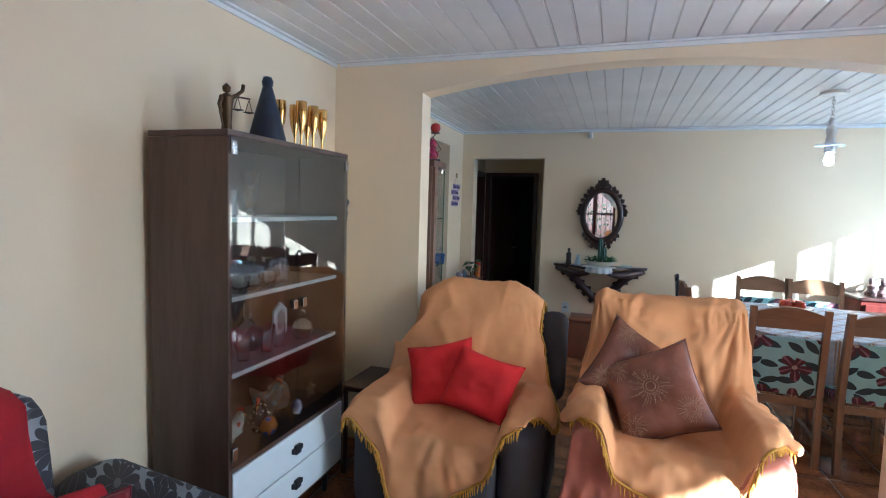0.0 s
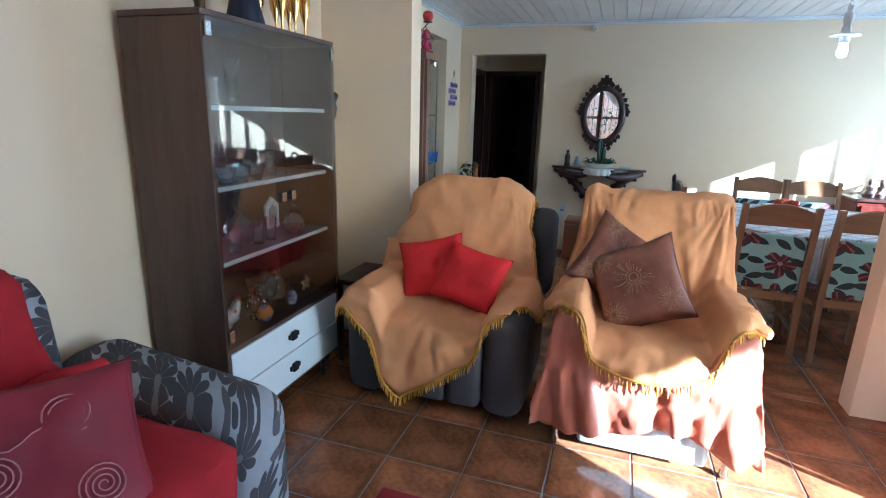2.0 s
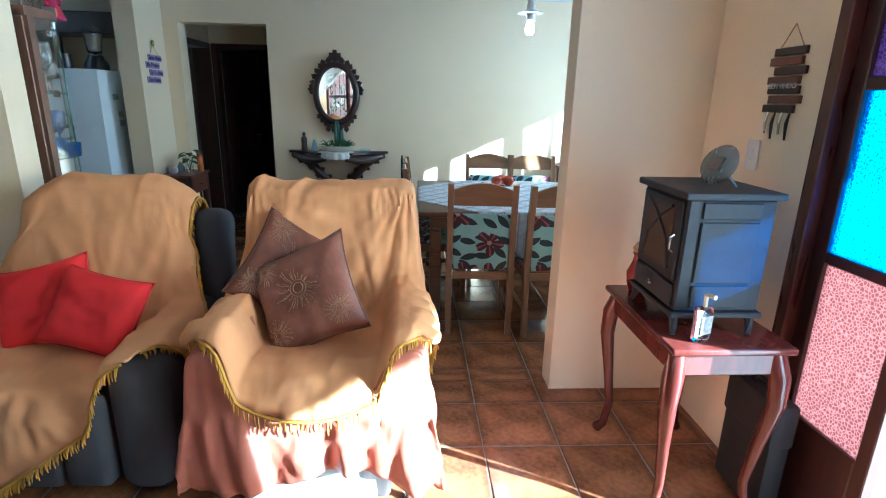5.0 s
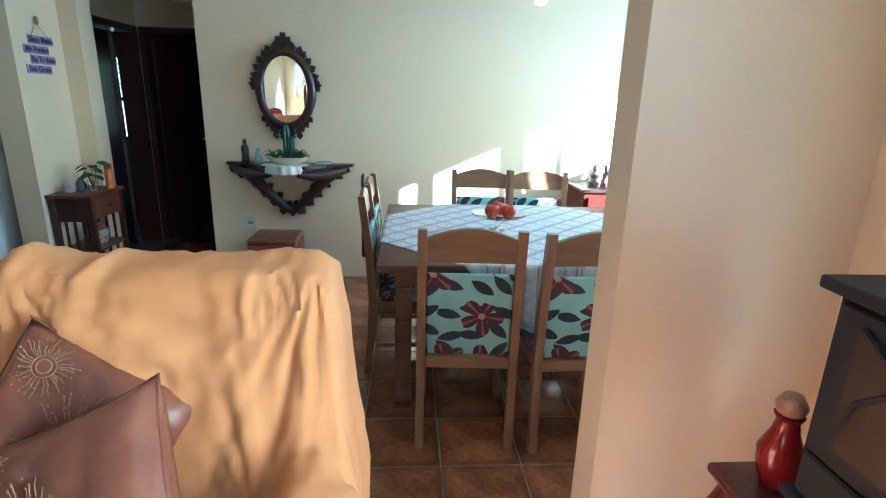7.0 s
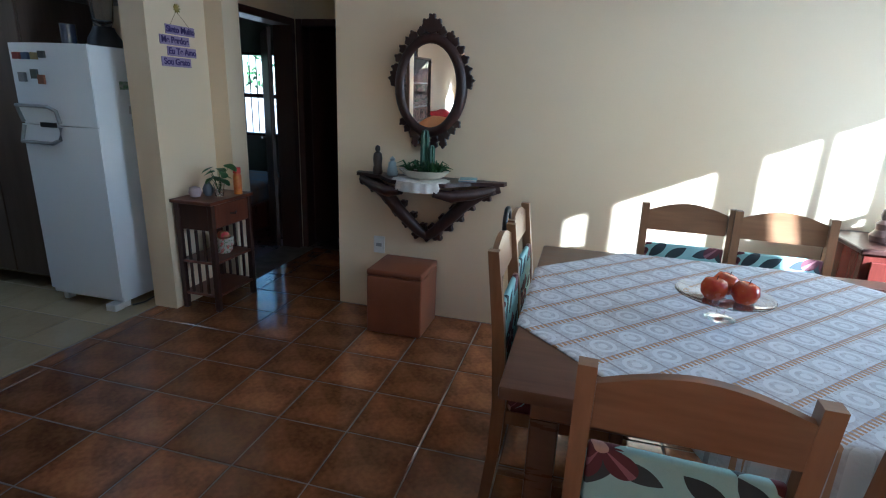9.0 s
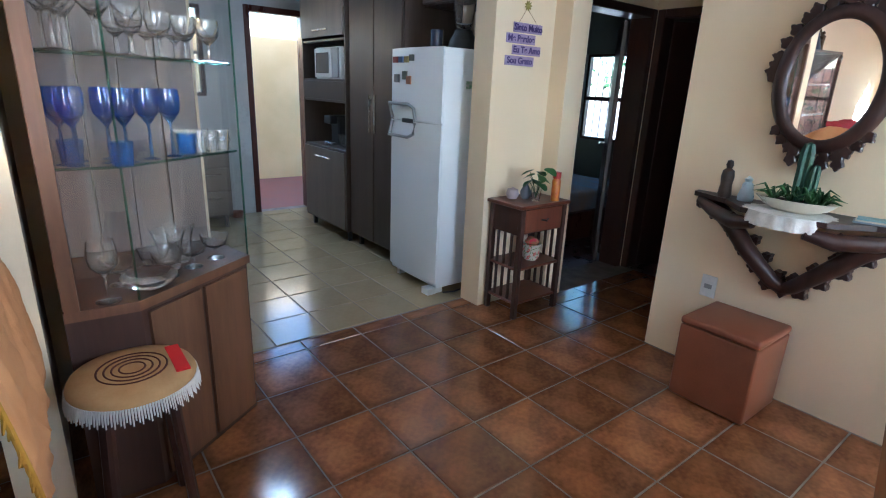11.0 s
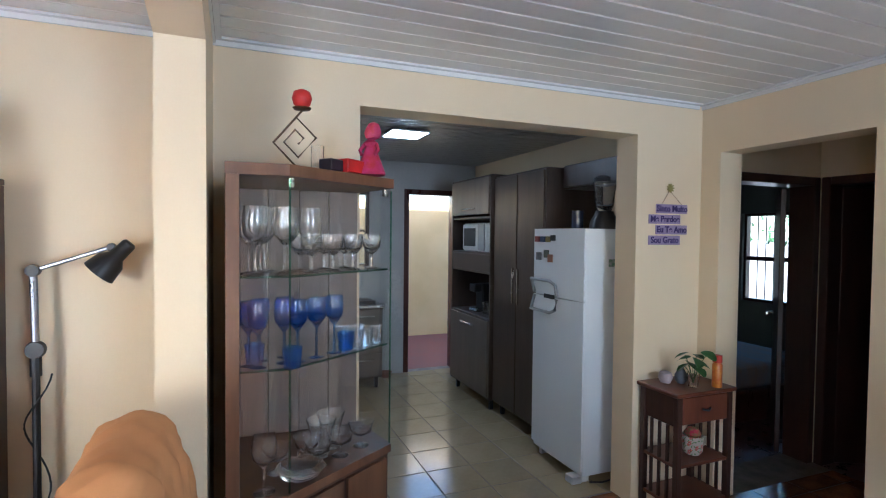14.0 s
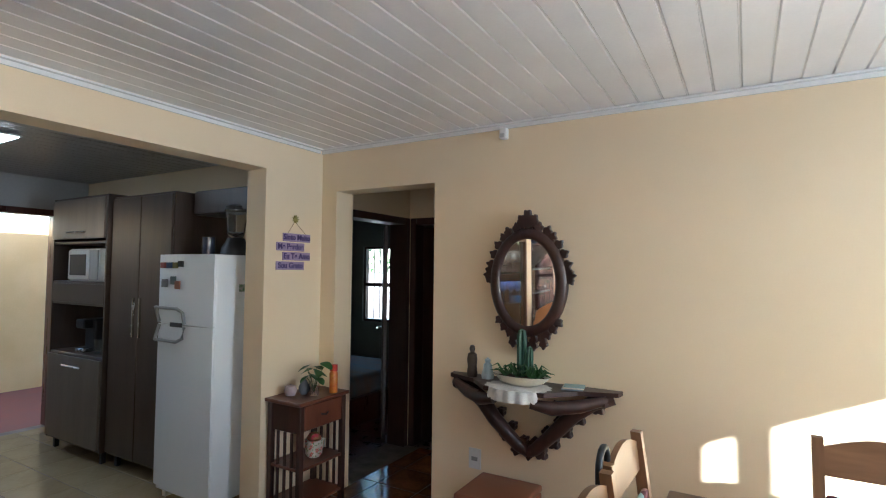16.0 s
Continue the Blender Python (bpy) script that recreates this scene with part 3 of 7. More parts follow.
for s, x0, x1 in ((-1, -0.62, -0.40), (1, 0.115, 0.33)):
    bm = rbox(x0, x1, 2.94, 3.66, 0.03, 0.60, 0.085, 4)
    part("arm", bm, GREY_SUEDE, recliner, "", 50)
bm = rbox(-0.48, 0.20, 0.0, 0.19, 0.0, 0.70, 0.09, 4, m=pose(0, 3.53, 0.38, -7, 0, 0))
part("backrest", bm, GREY_SUEDE, recliner, "", 50)
bm = rbox(0.2, 0.36, 0.02, 0.2, 0.10, 0.60, 0.06, 3, m=pose(0, 3.52, 0.40, -9, 0, 0))
part("back_wing", bm, GREY_SUEDE, recliner, "", 50)
for x in (-0.52, 0.24):
    for y in (3.05, 3.55):
        part("foot", lathe([(0.03, 0), (0.03, 0.06)], 12, None, pose(x, y, 0)), BLACK_METAL, recliner)

throw = thing("apricot_throw", "apricot cotton throw with mustard fringe over recliner", "blanket")


def throw_sheet():
    g = []
    n = 64
    path = [(3.86, 0.62), (3.845, 0.80), (3.82, 1.00), (3.78, 1.10), (3.70, 1.135), (3.62, 1.10), (3.57, 0.98), (3.52, 0.82), (3.47, 0.66), (3.42, 0.55), (3.30, 0.525), (3.15, 0.515), (3.02, 0.50), (2.935, 0.47)]
    fine = []
    for a, b in zip(path, path[1:]):
        fine += [(mix(a[0], b[0], k / 5), mix(a[1], b[1], k / 5)) for k in range(5)]
    fine.append(path[-1])
    for _ in range(2):
        fine = [fine[0]] + [tuple((p + 2 * q + r) / 4 for p, q, r in zip(fine[i - 1], fine[i], fine[i + 1])) for i in range(1, len(fine) - 1)] + [fine[-1]]
    for i, (y, z) in enumerate(fine):
        row = []
        f = i / (len(fine) - 1)
        back = y > 3.44
        for k in range(n + 1):
            u = k / n
            half_top = 0.36
            if y > 3.56:
                w0, w1 = -0.50 - 0.12 * ease((1.08 - z) / 0.42), 0.215 + 0.03 * ease((1.0 - z) / 0.3)
            else:
                t = ease((3.56 - y) / 0.25)
                w0, w1 = mix(-0.615, -0.64, t), mix(0.245, 0.36 - 0.10 * ease((3.2 - y) / 0.3), t)
            x = mix(w0, w1, u)
            zz = z
            if y < 3.60:
                rise = max(ease((-0.37 - x) / 0.08), ease((x - 0.10) / 0.08))
                arm = 0.625 - 0.10 * max(0, (abs(x + 0.145) - 0.42) / 0.07) ** 2
                fade = ease((3.60 - y) / 0.1)
                zz = max(z, mix(z, arm, rise * fade)) if z < 0.66 else z
            if y > 3.50:
                e = max(0, (abs(x + 0.143) - 0.17) / 0.20)
                zz -= 0.11 * min(1.6, e) ** 2.0 * ease((z - 0.66) / 0.36)
            row.append(Vector((x, y, zz)))
        g.append(row)
    # the pointed end that hangs in front
    last = g[-1]
    for j in range(1, 13):
        row = []
        for k in range(n + 1):
            u = k / n
            tip = 1 - abs(u - 0.40) / (0.40 if u < 0.40 else 0.60)
            d = 0.38 * max(0.02, tip) ** (0.8 if u < 0.4 else 0.95)
            p = last[k]
            t = j / 12
            row.append(Vector((p.x + 0.03 * t * (0.4 - u), p.y - 0.045 * min(1, 3 * t) - 0.012 * math.sin(u * 23) * t * tip, p.z - d * t)))
        g.append(row)
    return g


G = throw_sheet()
edge = G[-1]
bm = crumple(crumple(sheet(G), 0.016, 6, 2, (1.3, 1, 0.8)), 0.006, 17, 8)
fan(bm, -0.14, 0.60, 13, 0.010, 0.28)
fan(bm, 0.17, 1.05, 17, 0.008, 0.25)
ob = part("cloth", bm, ORANGE_CLOTH, throw, "", 80)
ob.modifiers.new("thickness", "SOLIDIFY").thickness = 0.004
fringe("fringe", [p + Vector((0, -0.012, 0)) for p in edge[::2]], throw)
right = [row[-1] + Vector((0.006, 0, -0.004)) for row in G[2:-12]]
fringe("fringe", right[::2], throw, 0.03, out=(1, 0, 0))

# ---- second armchair under covers ----
armchair = thing("armchair", "armchair wholly hidden under draped covers", "armchair")
AX = 0.86
part("seat", rbox(0.56, 1.16, 2.95, 3.5, 0.14, 0.46, 0.04, 3), mat("pale_stripe_upholstery", (0.5, 0.54, 0.55), (0.3, 0.36, 0.38), 0.8, 3, 60, 0.2, stretch=(9, 1, 0.3)), armchair, "pale grey-green brocade", 50)
part("base", rbox(0.60, 1.14, 2.875, 2.945, 0.055, 0.36, 0.02, 2), bpy.data.materials["pale_stripe_upholstery"], armchair, "pale grey-green brocade", 50)
for x0, x1 in ((0.47, 0.60), (1.12, 1.25)):
    part("arm", rbox(x0, x1, 2.93, 3.5, 0.16, 0.60, 0.05, 3), bpy.data.materials["pale_stripe_upholstery"], armchair, "", 50)
part("backrest", rbox(0.54, 1.18, 0, 0.12, 0, 0.67, 0.05, 3, m=pose(0, 3.50, 0.42, -5, 0, 0)), bpy.data.materials["pale_stripe_upholstery"], armchair, "", 50)
for x in (0.50, 1.22):
    for y in (2.93, 3.46):
        part("leg", lathe([(0.014, 0.0), (0.02, 0.02), (0.013, 0.06), (0.02, 0.1), (0.022, 0.17)], 12, None, pose(x, y, 0)), CHROME, armchair, "turned metal leg with a castor", 50)

cover = thing("salmon_cover", "salmon satin sofa cover hanging in folds to floor", "slipcover")
st = [(2.855, 0.17, 0.15, 0.42, 0.13, 0.12), (2.86, 0.3, 0.34, 0.415, 0.14, 0.12), (2.865, 0.45, 0.52, 0.41, 0.15, 0.12), (2.87, 0.525, 0.67, 0.405, 0.16, 0.12), (2.93, 0.54, 0.70, 0.40, 0.17, 0.12), (3.1, 0.535, 0.70, 0.40, 0.17, 0.12), (3.3, 0.53, 0.70, 0.395, 0.17, 0.12), (3.40, 0.53, 0.70, 0.385, 0.17, 0.12)]
bm = sheet(drape(st, AX, 110, 7))
for v in bm.verts:
    p = v.co
    hang = ease((0.46 - p.z) / 0.25)
    if abs(p.x - AX) > 0.40:
        p.x += math.copysign(1, p.x - AX) * (0.018 * math.sin(p.y * 42 + 1) * hang + 0.012 * hang)
    elif p.y < 2.9:
        p.y += -0.018 * hang * (math.sin(p.x * 25 + 2.2 * math.sin(p.x * 7) + 3.0 * p.z) + 0.5 * math.sin(p.x * 57 + p.z * 9)) - 0.02 * hang
        p.z += 0.04 * hang * math.sin((p.x - AX) * 9 + 0.6)
bm = crumple(crumple(bm, 0.012, 6, 5, (1.6, 1, 0.7)), 0.005, 18, 6)
fan(bm, AX - 0.36, 0.66, 22, 0.013, 0.45, 2.9, 0.40)
fan(bm, AX + 0.36, 0.66, 22, 0.015, 0.40, 2.9, 0.40)
for v in bm.verts:
    v.co.z -= 0.03 * ease((v.co.z - 0.44) / 0.06) * ease((v.co.y - 2.86) / 0.05)
ob = part("cloth", bm, PINK_CLOTH, cover, "", 80)
ob.modifiers.new("thickness", "SOLIDIFY").thickness = 0.003

throw2 = thing("apricot_throw", "apricot throw with mustard fringe over armchair back and seat", "blanket")
st = [(2.885, 0.535, 0.69, 0.405, 0.665, 0.12), (2.93, 0.553, 0.715, 0.408, 0.65, 0.12), (3.05, 0.555, 0.72, 0.408, 0.62, 0.12), (3.25, 0.555, 0.72, 0.405, 0.58, 0.12), (3.36, 0.57, 0.72, 0.40, 0.50, 0.12), (3.42, 0.66, 0.75, 0.38, 0.42, 0.10), (3.455, 0.82, 0.85, 0.365, 0.33, 0.06), (3.485, 0.97, 0.98, 0.36, 0.27, 0.05), (3.52, 1.11, 1.11, 0.355, 0.24, 0.04), (3.60, 1.145, 1.145, 0.355, 0.22, 0.04), (3.68, 1.11, 1.11, 0.355, 0.22, 0.04), (3.72, 0.85, 0.85, 0.36, 0.22, 0.04), (3.735, 0.55, 0.55, 0.365, 0.21, 0.04), (3.74, 0.28, 0.28, 0.37, 0.2, 0.04)]
grid = drape(st, AX, 120, 6)
for i in range(11):
    pull = (1 - i / 10) ** 1.5
    row = []
    for x, y, z in grid[i]:
        a = abs(x - AX)
        if a < 0.335:
            q = 1 - (a / 0.335) ** 2
            row.append((x, y - 0.08 * pull ** 0.6 * q, z - 0.10 * pull ** 2.2 * q + 0.008))
        else:
            row.append((x, y + 0.09 * pull * min(1, (a - 0.335) / 0.06), z))
    grid[i] = row
bm = sheet(grid)
for v in bm.verts:
    p = v.co
    e = abs(p.x - AX)
    if p.z > 0.98 and p.y > 3.45:
        p.z += 0.006 * math.sin((p.x - AX) * 14 + 0.5) - 0.012 + 0.018 * (e / 0.35) ** 2
    if e > 0.355 and p.z < 0.95:
        s = math.copysign(1, p.x - AX)
        p.x += s * (0.016 * math.sin(p.y * 55) * ease((1.0 - p.z) / 0.4) + 0.02 * ease((1.0 - p.z) / 0.7))
    if p.y > 3.70:
        p.y += 0.02 * math.sin((p.x - AX) * 30) * ease((1.0 - p.z) / 0.5)
front = [Vector(p) for p in grid[0]]
side = [Vector(row[-1]) + Vector((0.06, 0, 0)) for row in grid[29:]]
bm = crumple(bm, 0.017, 4.5, 11, (1.5, 1, 0.5))
bm = crumple(bm, 0.010, 9, 31, (1.0, 1, 0.45))
bm = crumple(bm, 0.006, 17, 21, (1.3, 1, 0.7))
fan(bm, AX - 0.33, 1.14, 24, 0.013, 0.34, 3.56)
fan(bm, AX + 0.33, 1.14, 24, 0.012, 0.34, 3.56)
fan(bm, AX + 0.20, 0.60, 15, 0.010, 0.20, 3.5)
ob = part("cloth", bm, ORANGE_CLOTH, throw2, "", 80)
ob.modifiers.new("thickness", "SOLIDIFY").thickness = 0.004
fringe("fringe", [p + Vector((0, -0.012, 0)) for p in front[11:-11:2]], throw2)
fringe("fringe", side[::3], throw2, 0.04, out=(1, 0, 0))

cushion("red_cushion", 0.37, 0.34, 0.13, RED_CLOTH, pose(-0.26, 3.30, 0.665, 62, -14, 6), "plain red square cushion resting on apricot throw", 1)
cushion("red_cushion", 0.36, 0.32, 0.13, RED_CLOTH, pose(-0.02, 3.22, 0.66, 58, 10, -10), "plain red square cushion leaning on its neighbour", 4)
cushion("brown_cushion", 0.40, 0.40, 0.13, BROWN_SATIN, pose(0.70, 3.40, 0.775, 64, 32, 8), "brown satin cushion with embroidered beaded suns", 7, sunburst)
cushion("brown_cushion", 0.42, 0.42, 0.14, BROWN_SATIN, pose(0.80, 3.235, 0.725, 58, -25, -4), "brown satin cushion with embroidered suns, in front", 2, sunburst)

# ---- sofa ----
sofa = thing("sofa", "grey and white floral fabric sofa with rounded arm", "sofa")
part("base", rbox(-1.12, -0.38, 0.0, 1.80, 0.06, 0.42, 0.03, 2), SOFA_FABRIC_Y, sofa, "", 50)
bm = rbox(-1.14, -0.33, 1.80, 2.09, 0.04, 0.60, 0.10, 5)
for v in bm.verts:
    if v.co.z > 0.4:
        v.co.z += 0.05 * ease((-0.35 - v.co.x) / 0.6)
        v.co.z -= 0.03 * ease((v.co.x + 0.55) / 0.2)
part("arm", bm, SOFA_FABRIC_X, sofa, "", 50)
part("arm", rbox(-1.12, -0.33, -0.28, 0.0, 0.04, 0.60, 0.10, 4), SOFA_FABRIC_X, sofa, "", 50)
for y0 in (0.02, 0.91):
    part("back_cushion", rbox(0, 0.26, y0, y0 + 0.88, 0, 0.58, 0.12, 4, m=pose(-1.15, 0, 0.40, 0, -7, 0)), SOFA_FABRIC_Y, sofa, "", 50)
    part("seat_cushion", rbox(-0.95, -0.36, y0, y0 + 0.885, 0.405, 0.50, 0.045, 3), SOFA_FABRIC_Y, sofa, "", 50)
for x in (-1.05, -0.42):
    for y in (-0.2, 2.0):
        part("foot", lathe([(0.025, 0), (0.03, 0.07)], 10, None, pose(x, y, 0)), DARK_WOOD, sofa)
RED_THROW = mat("red_fleece_throw", (0.40, 0.012, 0.02), (0.30, 0.008, 0.014), 0.95, 6, 260, 0.5)
rows = []
for i in range(26):
    t = i / 25
    row = []
    for k in range(31):
        s = t * 1.7
        yy = 0.50 + (1.15 + 0.14 * ease((s - 0.62) / 0.25)) * k / 30
        if s < 0.30:
            p = (-1.13 + 0.05, yy, 0.70 + s)
        elif s < 0.46:
            p = (-1.07 + (s - 0.30), yy, 1.01 + 0.02 * math.sin((s - 0.3) / 0.16 * math.pi))
        elif s < 0.86:
            p = (-0.905 + (s - 0.46) * 0.18, yy, 1.01 - (s - 0.46) * 1.2)
        elif s < 1.34:
            p = (-0.83 + (s - 0.86), yy, 0.53)
        else:
            p = (-0.335, yy, 0.53 - (s - 1.34))
        row.append(p)
    rows.append(row)
fold = tube([(-0.83 + 0.012 * math.sin(k * 1.3), 1.0 + 0.08 * k, 0.675 + 0.006 * (k % 3)) for k in range(11)], [0.045, 0.05, 0.047, 0.052, 0.046, 0.05, 0.044, 0.05, 0.047, 0.043, 0.03], 12, crumple(sheet(rows), 0.022, 6, 4))
ob = solo("red_throw", fold, RED_THROW, "red fleece throw spread over floral sofa", "blanket", smooth=80)
ob.modifiers.new("thickness", "SOLIDIFY").thickness = 0.006
cushion("maroon_cushion", 0.46, 0.46, 0.15, MAROON, pose(-0.60, 1.44, 0.63, 46, 4, 62), "maroon cushion with pink embroidered spirals", 3, spirals)
dm = thing("doormat", "small red floor mat with grey patterned centre", "mat")
part("border", rbox(-0.12, 0.53, 1.93, 2.35, 0.004, 0.016, 0.005, 1), mat("red_mat_pile", (0.25, 0.012, 0.018), (0.18, 0.01, 0.013), 0.95, 20, 300, 0.6), dm, "", 30)
part("centre_panel", rbox(-0.06, 0.47, 1.99, 2.29, 0.014, 0.018, 0.001, 1), mat("grey_mat_pattern", (0.42, 0.40, 0.37), (0.06, 0.05, 0.05), 0.95, 26, 300, 0.5), dm, "grey and black patterned centre", 30)

# ---- tall display cabinet ----
cab = thing("display_cabinet", "tall brown laminate display cabinet with smoked glass doors", "cabinet")
CX0, CX1, CY0, CY1, CT = -1.14, -0.785, 2.265, 3.155, 1.817
for y0, y1 in ((CY0, CY0 + 0.022), (CY1 - 0.022, CY1)):
    part("side_panel", rbox(CX0, CX1 + 0.018, y0, y1, 0.14, CT - 0.024, 0.002, 1), CAB_WOOD, cab)
part("top", rbox(CX0, CX1 + 0.02, CY0 - 0.002, CY1 + 0.002, CT - 0.022, CT, 0.003, 1), CAB_WOOD, cab)
part("back_panel", box(bmesh.new(), CX0, CX0 + 0.008, CY0 + 0.022, CY1 - 0.022, 0.16, CT - 0.022), CAB_DARK, cab)
part("bottom", box(bmesh.new(), CX0 + 0.01, CX1, CY0 + 0.022, CY1 - 0.022, 0.15, 0.17), CAB_WOOD, cab)
part("divider", box(bmesh.new(), CX0 + 0.01, CX1 + 0.012, CY0 + 0.022, CY1 - 0.022, 0.505, 0.525), CAB_WOOD, cab)
for z in (0.86, 1.165, 1.475):
    sh = part("shelf", rbox(CX0 + 0.01, CX1 - 0.03, CY0 + 0.024, CY1 - 0.024, z, z + 0.018, 0.002, 1), mat("shelf_laminate", (0.36, 0.33, 0.33), None, 0.35, 3, 60, 0.03), cab)
    part("edge_strip", box(bmesh.new(), CX1 - 0.03, CX1 - 0.026, CY0 + 0.024, CY1 - 0.024, z, z + 0.018), WHITE_LAC, sh, "white edging")
CM = (CY0 + CY1) / 2
for y0, y1, hy in ((CY0 + 0.004, CM - 0.002, CM - 0.05), (CM + 0.002, CY1 - 0.004, CM + 0.02)):
    d = part("glass_door", box(bmesh.new(), CX1 + 0.019, CX1 + 0.024, y0, y1, 0.53, CT - 0.024), SMOKE, cab, "smoked glass door")
    part("handle", rbox(CX1 + 0.025, CX1 + 0.037, hy, hy + 0.03, 1.085, 1.125, 0.002, 1), CHROME, d, "small square metal clasp")
    for z in (0.56, CT - 0.09):
        yy = y0 + 0.004 if y0 < CM - 0.1 else y1 - 0.034
        part("hinge", rbox(CX1 + 0.0245, CX1 + 0.031, yy, yy + 0.03, z, z + 0.05, 0.002, 1), CHROME, d)
for z0, z1 in ((0.175, 0.335), (0.341, 0.502)):
    d = part("drawer", rbox(CX1, CX1 + 0.018, CY0 + 0.024, CY1 - 0.024, z0, z1, 0.002, 1), WHITE_LAC, cab, "white lacquered drawer front")
    zc = (z0 + z1) / 2
    bm = rbox(CX1 + 0.0185, CX1 + 0.034, CM - 0.02, CM + 0.02, zc - 0.022, zc + 0.022, 0.002, 1)
    rbox(CX1 + 0.0185, CX1 + 0.030, CM - 0.04, CM + 0.04, zc - 0.012, zc + 0.012, 0.002, 1, bm)
    part("knob", bm, BLACK_METAL, d, "dark square knob")
for x in (CX0 + 0.05, CX1 - 0.06):
    for y in (CY0 + 0.06, CY1 - 0.06):
        part("leg", lathe([(0.012, 0), (0.02, 0.14)], 10, None, pose(x, y, 0)), BLACK_METAL, cab)

# ---- dining table, cloth and chairs ----
table = thing("dining_table", "square dark oak dining table", "table")
X0, X1, Y0, Y1, ZT = 1.25, 2.83, 4.63, 6.02, 0.775
part("tabletop", rbox(X0, X1, Y0, Y1, ZT - 0.04, ZT, 0.008, 2), TABLE_WOOD, table, "", 40)
part("apron", rbox(X0 + 0.08, X1 - 0.08, Y0 + 0.08, Y1 - 0.08, ZT - 0.13, ZT - 0.041, 0.004, 1), TABLE_WOOD, table)
for x in (X0 + 0.12, X1 - 0.12):
    for y in (Y0 + 0.12, Y1 - 0.12):
        part("leg", rbox(x - 0.04, x + 0.04, y - 0.04, y + 0.04, 0, ZT - 0.132, 0.008, 2), TABLE_WOOD, table)

LACE = mat("crochet_lace", (0.66, 0.67, 0.69), (0.48, 0.48, 0.51), 0.9, 30, 140, 0.6, dist=0.003)
nt = LACE.node_tree
pb = nt.nodes["Principled BSDF"]
src = pb.inputs["Base Color"].links[0].from_socket
tc, mp = nt.nodes.new("ShaderNodeTexCoord"), nt.nodes.new("ShaderNodeMapping")
mp.inputs["Rotation"].default_value = (0, 0, radians(45))
nt.links.new(tc.outputs["Object"], mp.inputs[0])
sp = nt.nodes.new("ShaderNodeSeparateXYZ")
nt.links.new(mp.outputs[0], sp.inputs[0])


def band(socket, pitch, width, off=0.0):
    a = nt.nodes.new("ShaderNodeMath")
    a.operation = "MULTIPLY_ADD"
    a.inputs[1].default_value, a.inputs[2].default_value = 1 / pitch, off
    nt.links.new(socket, a.inputs[0])
    f = nt.nodes.new("ShaderNodeMath")
    f.operation = "FRACT"
    nt.links.new(a.outputs[0], f.inputs[0])
    c = nt.nodes.new("ShaderNodeMath")
    c.operation = "LESS_THAN"
    c.inputs[1].default_value = width
    nt.links.new(f.outputs[0], c.inputs[0])
    return c.outputs[0]


def times(a, b, op="MULTIPLY"):
    q = nt.nodes.new("ShaderNodeMath")
    q.operation = op
    nt.links.new(a, q.inputs[0])
    nt.links.new(b, q.inputs[1])
    return q.outputs[0]


hatch = times(band(sp.outputs[0], 0.125, 0.17), band(sp.outputs[1], 0.018, 0.55))
seam = times(band(sp.outputs[1], 0.125, 0.06), band(sp.outputs[0], 0.125, 0.05), "MAXIMUM")
lace_u = times(band(sp.outputs[0], 0.0208, 0.36), band(sp.outputs[1], 0.0208, 0.36))


def node(op, a, b=None):
    q = nt.nodes.new("ShaderNodeMath")
    q.operation = op
    for k, v in enumerate((a, b)):
        if isinstance(v, (int, float)):
            q.inputs[k].default_value = v
        elif v is not None:
            nt.links.new(v, q.inputs[k])
    return q.outputs[0]


cell_u = node("SUBTRACT", node("FRACT", node("DIVIDE", sp.outputs[0], 0.125)), 0.56)
cell_v = node("SUBTRACT", node("FRACT", node("DIVIDE", sp.outputs[1], 0.125)), 0.53)
away = node("SQRT", node("ADD", node("MULTIPLY", cell_u, cell_u), node("MULTIPLY", cell_v, cell_v)))
ring_ = node("LESS_THAN", node("ABSOLUTE", node("SUBTRACT", away, 0.27)), 0.05)
lace_v = node("MAXIMUM", ring_, node("LESS_THAN", away, 0.11))
for fac, colour in ((lace_u, (0.50, 0.485, 0.49)), (lace_v, (0.69, 0.70, 0.72)), (seam, (0.36, 0.34, 0.36)), (hatch, (0.42, 0.25, 0.14))):
    x = nt.nodes.new("ShaderNodeMix")
    x.data_type = "RGBA"
    nt.links.new(fac, x.inputs["Factor"])
    nt.links.new(src, x.inputs["A"])
    x.inputs["B"].default_value = (*colour, 1)
    src = x.outputs["Result"]
nt.links.new(src, pb.inputs["Base Color"])

XC, YC, R, HX, HY2 = (X0 + X1) / 2, (Y0 + Y1) / 2, 1.10, (X1 - X0) / 2, (Y1 - Y0) / 2
rows = []
n = 84
for i in range(n + 1):
    row = []
    for j in range(n + 1):
        a, b = R * (2 * i / n - 1), R * (2 * j / n - 1)
        dx, dy = (a + b) / 2, (a - b) / 2
        z = ZT + 0.004
        px, py = dx, dy
        for o, h, ax in ((dx, HX, 0), (dy, HY2, 1)):
            over = abs(o) - h
            if over > 0:
                s = math.copysign(1, o)
                z -= over
                q = s * (h + 0.006 + 0.01 * math.sin((dy if ax == 0 else dx) * 22) * over * 3)
                px, py = (q, py) if ax == 0 else (px, q)
        row.append((XC + px, YC + py, z))
    rows.append(row)
ob = solo("tablecloth", sheet(rows), LACE, "white crochet tablecloth with brown bands laid cornerwise", "tablecloth", smooth=70)
ob.modifiers.new("thickness", "SOLIDIFY").thickness = 0.003


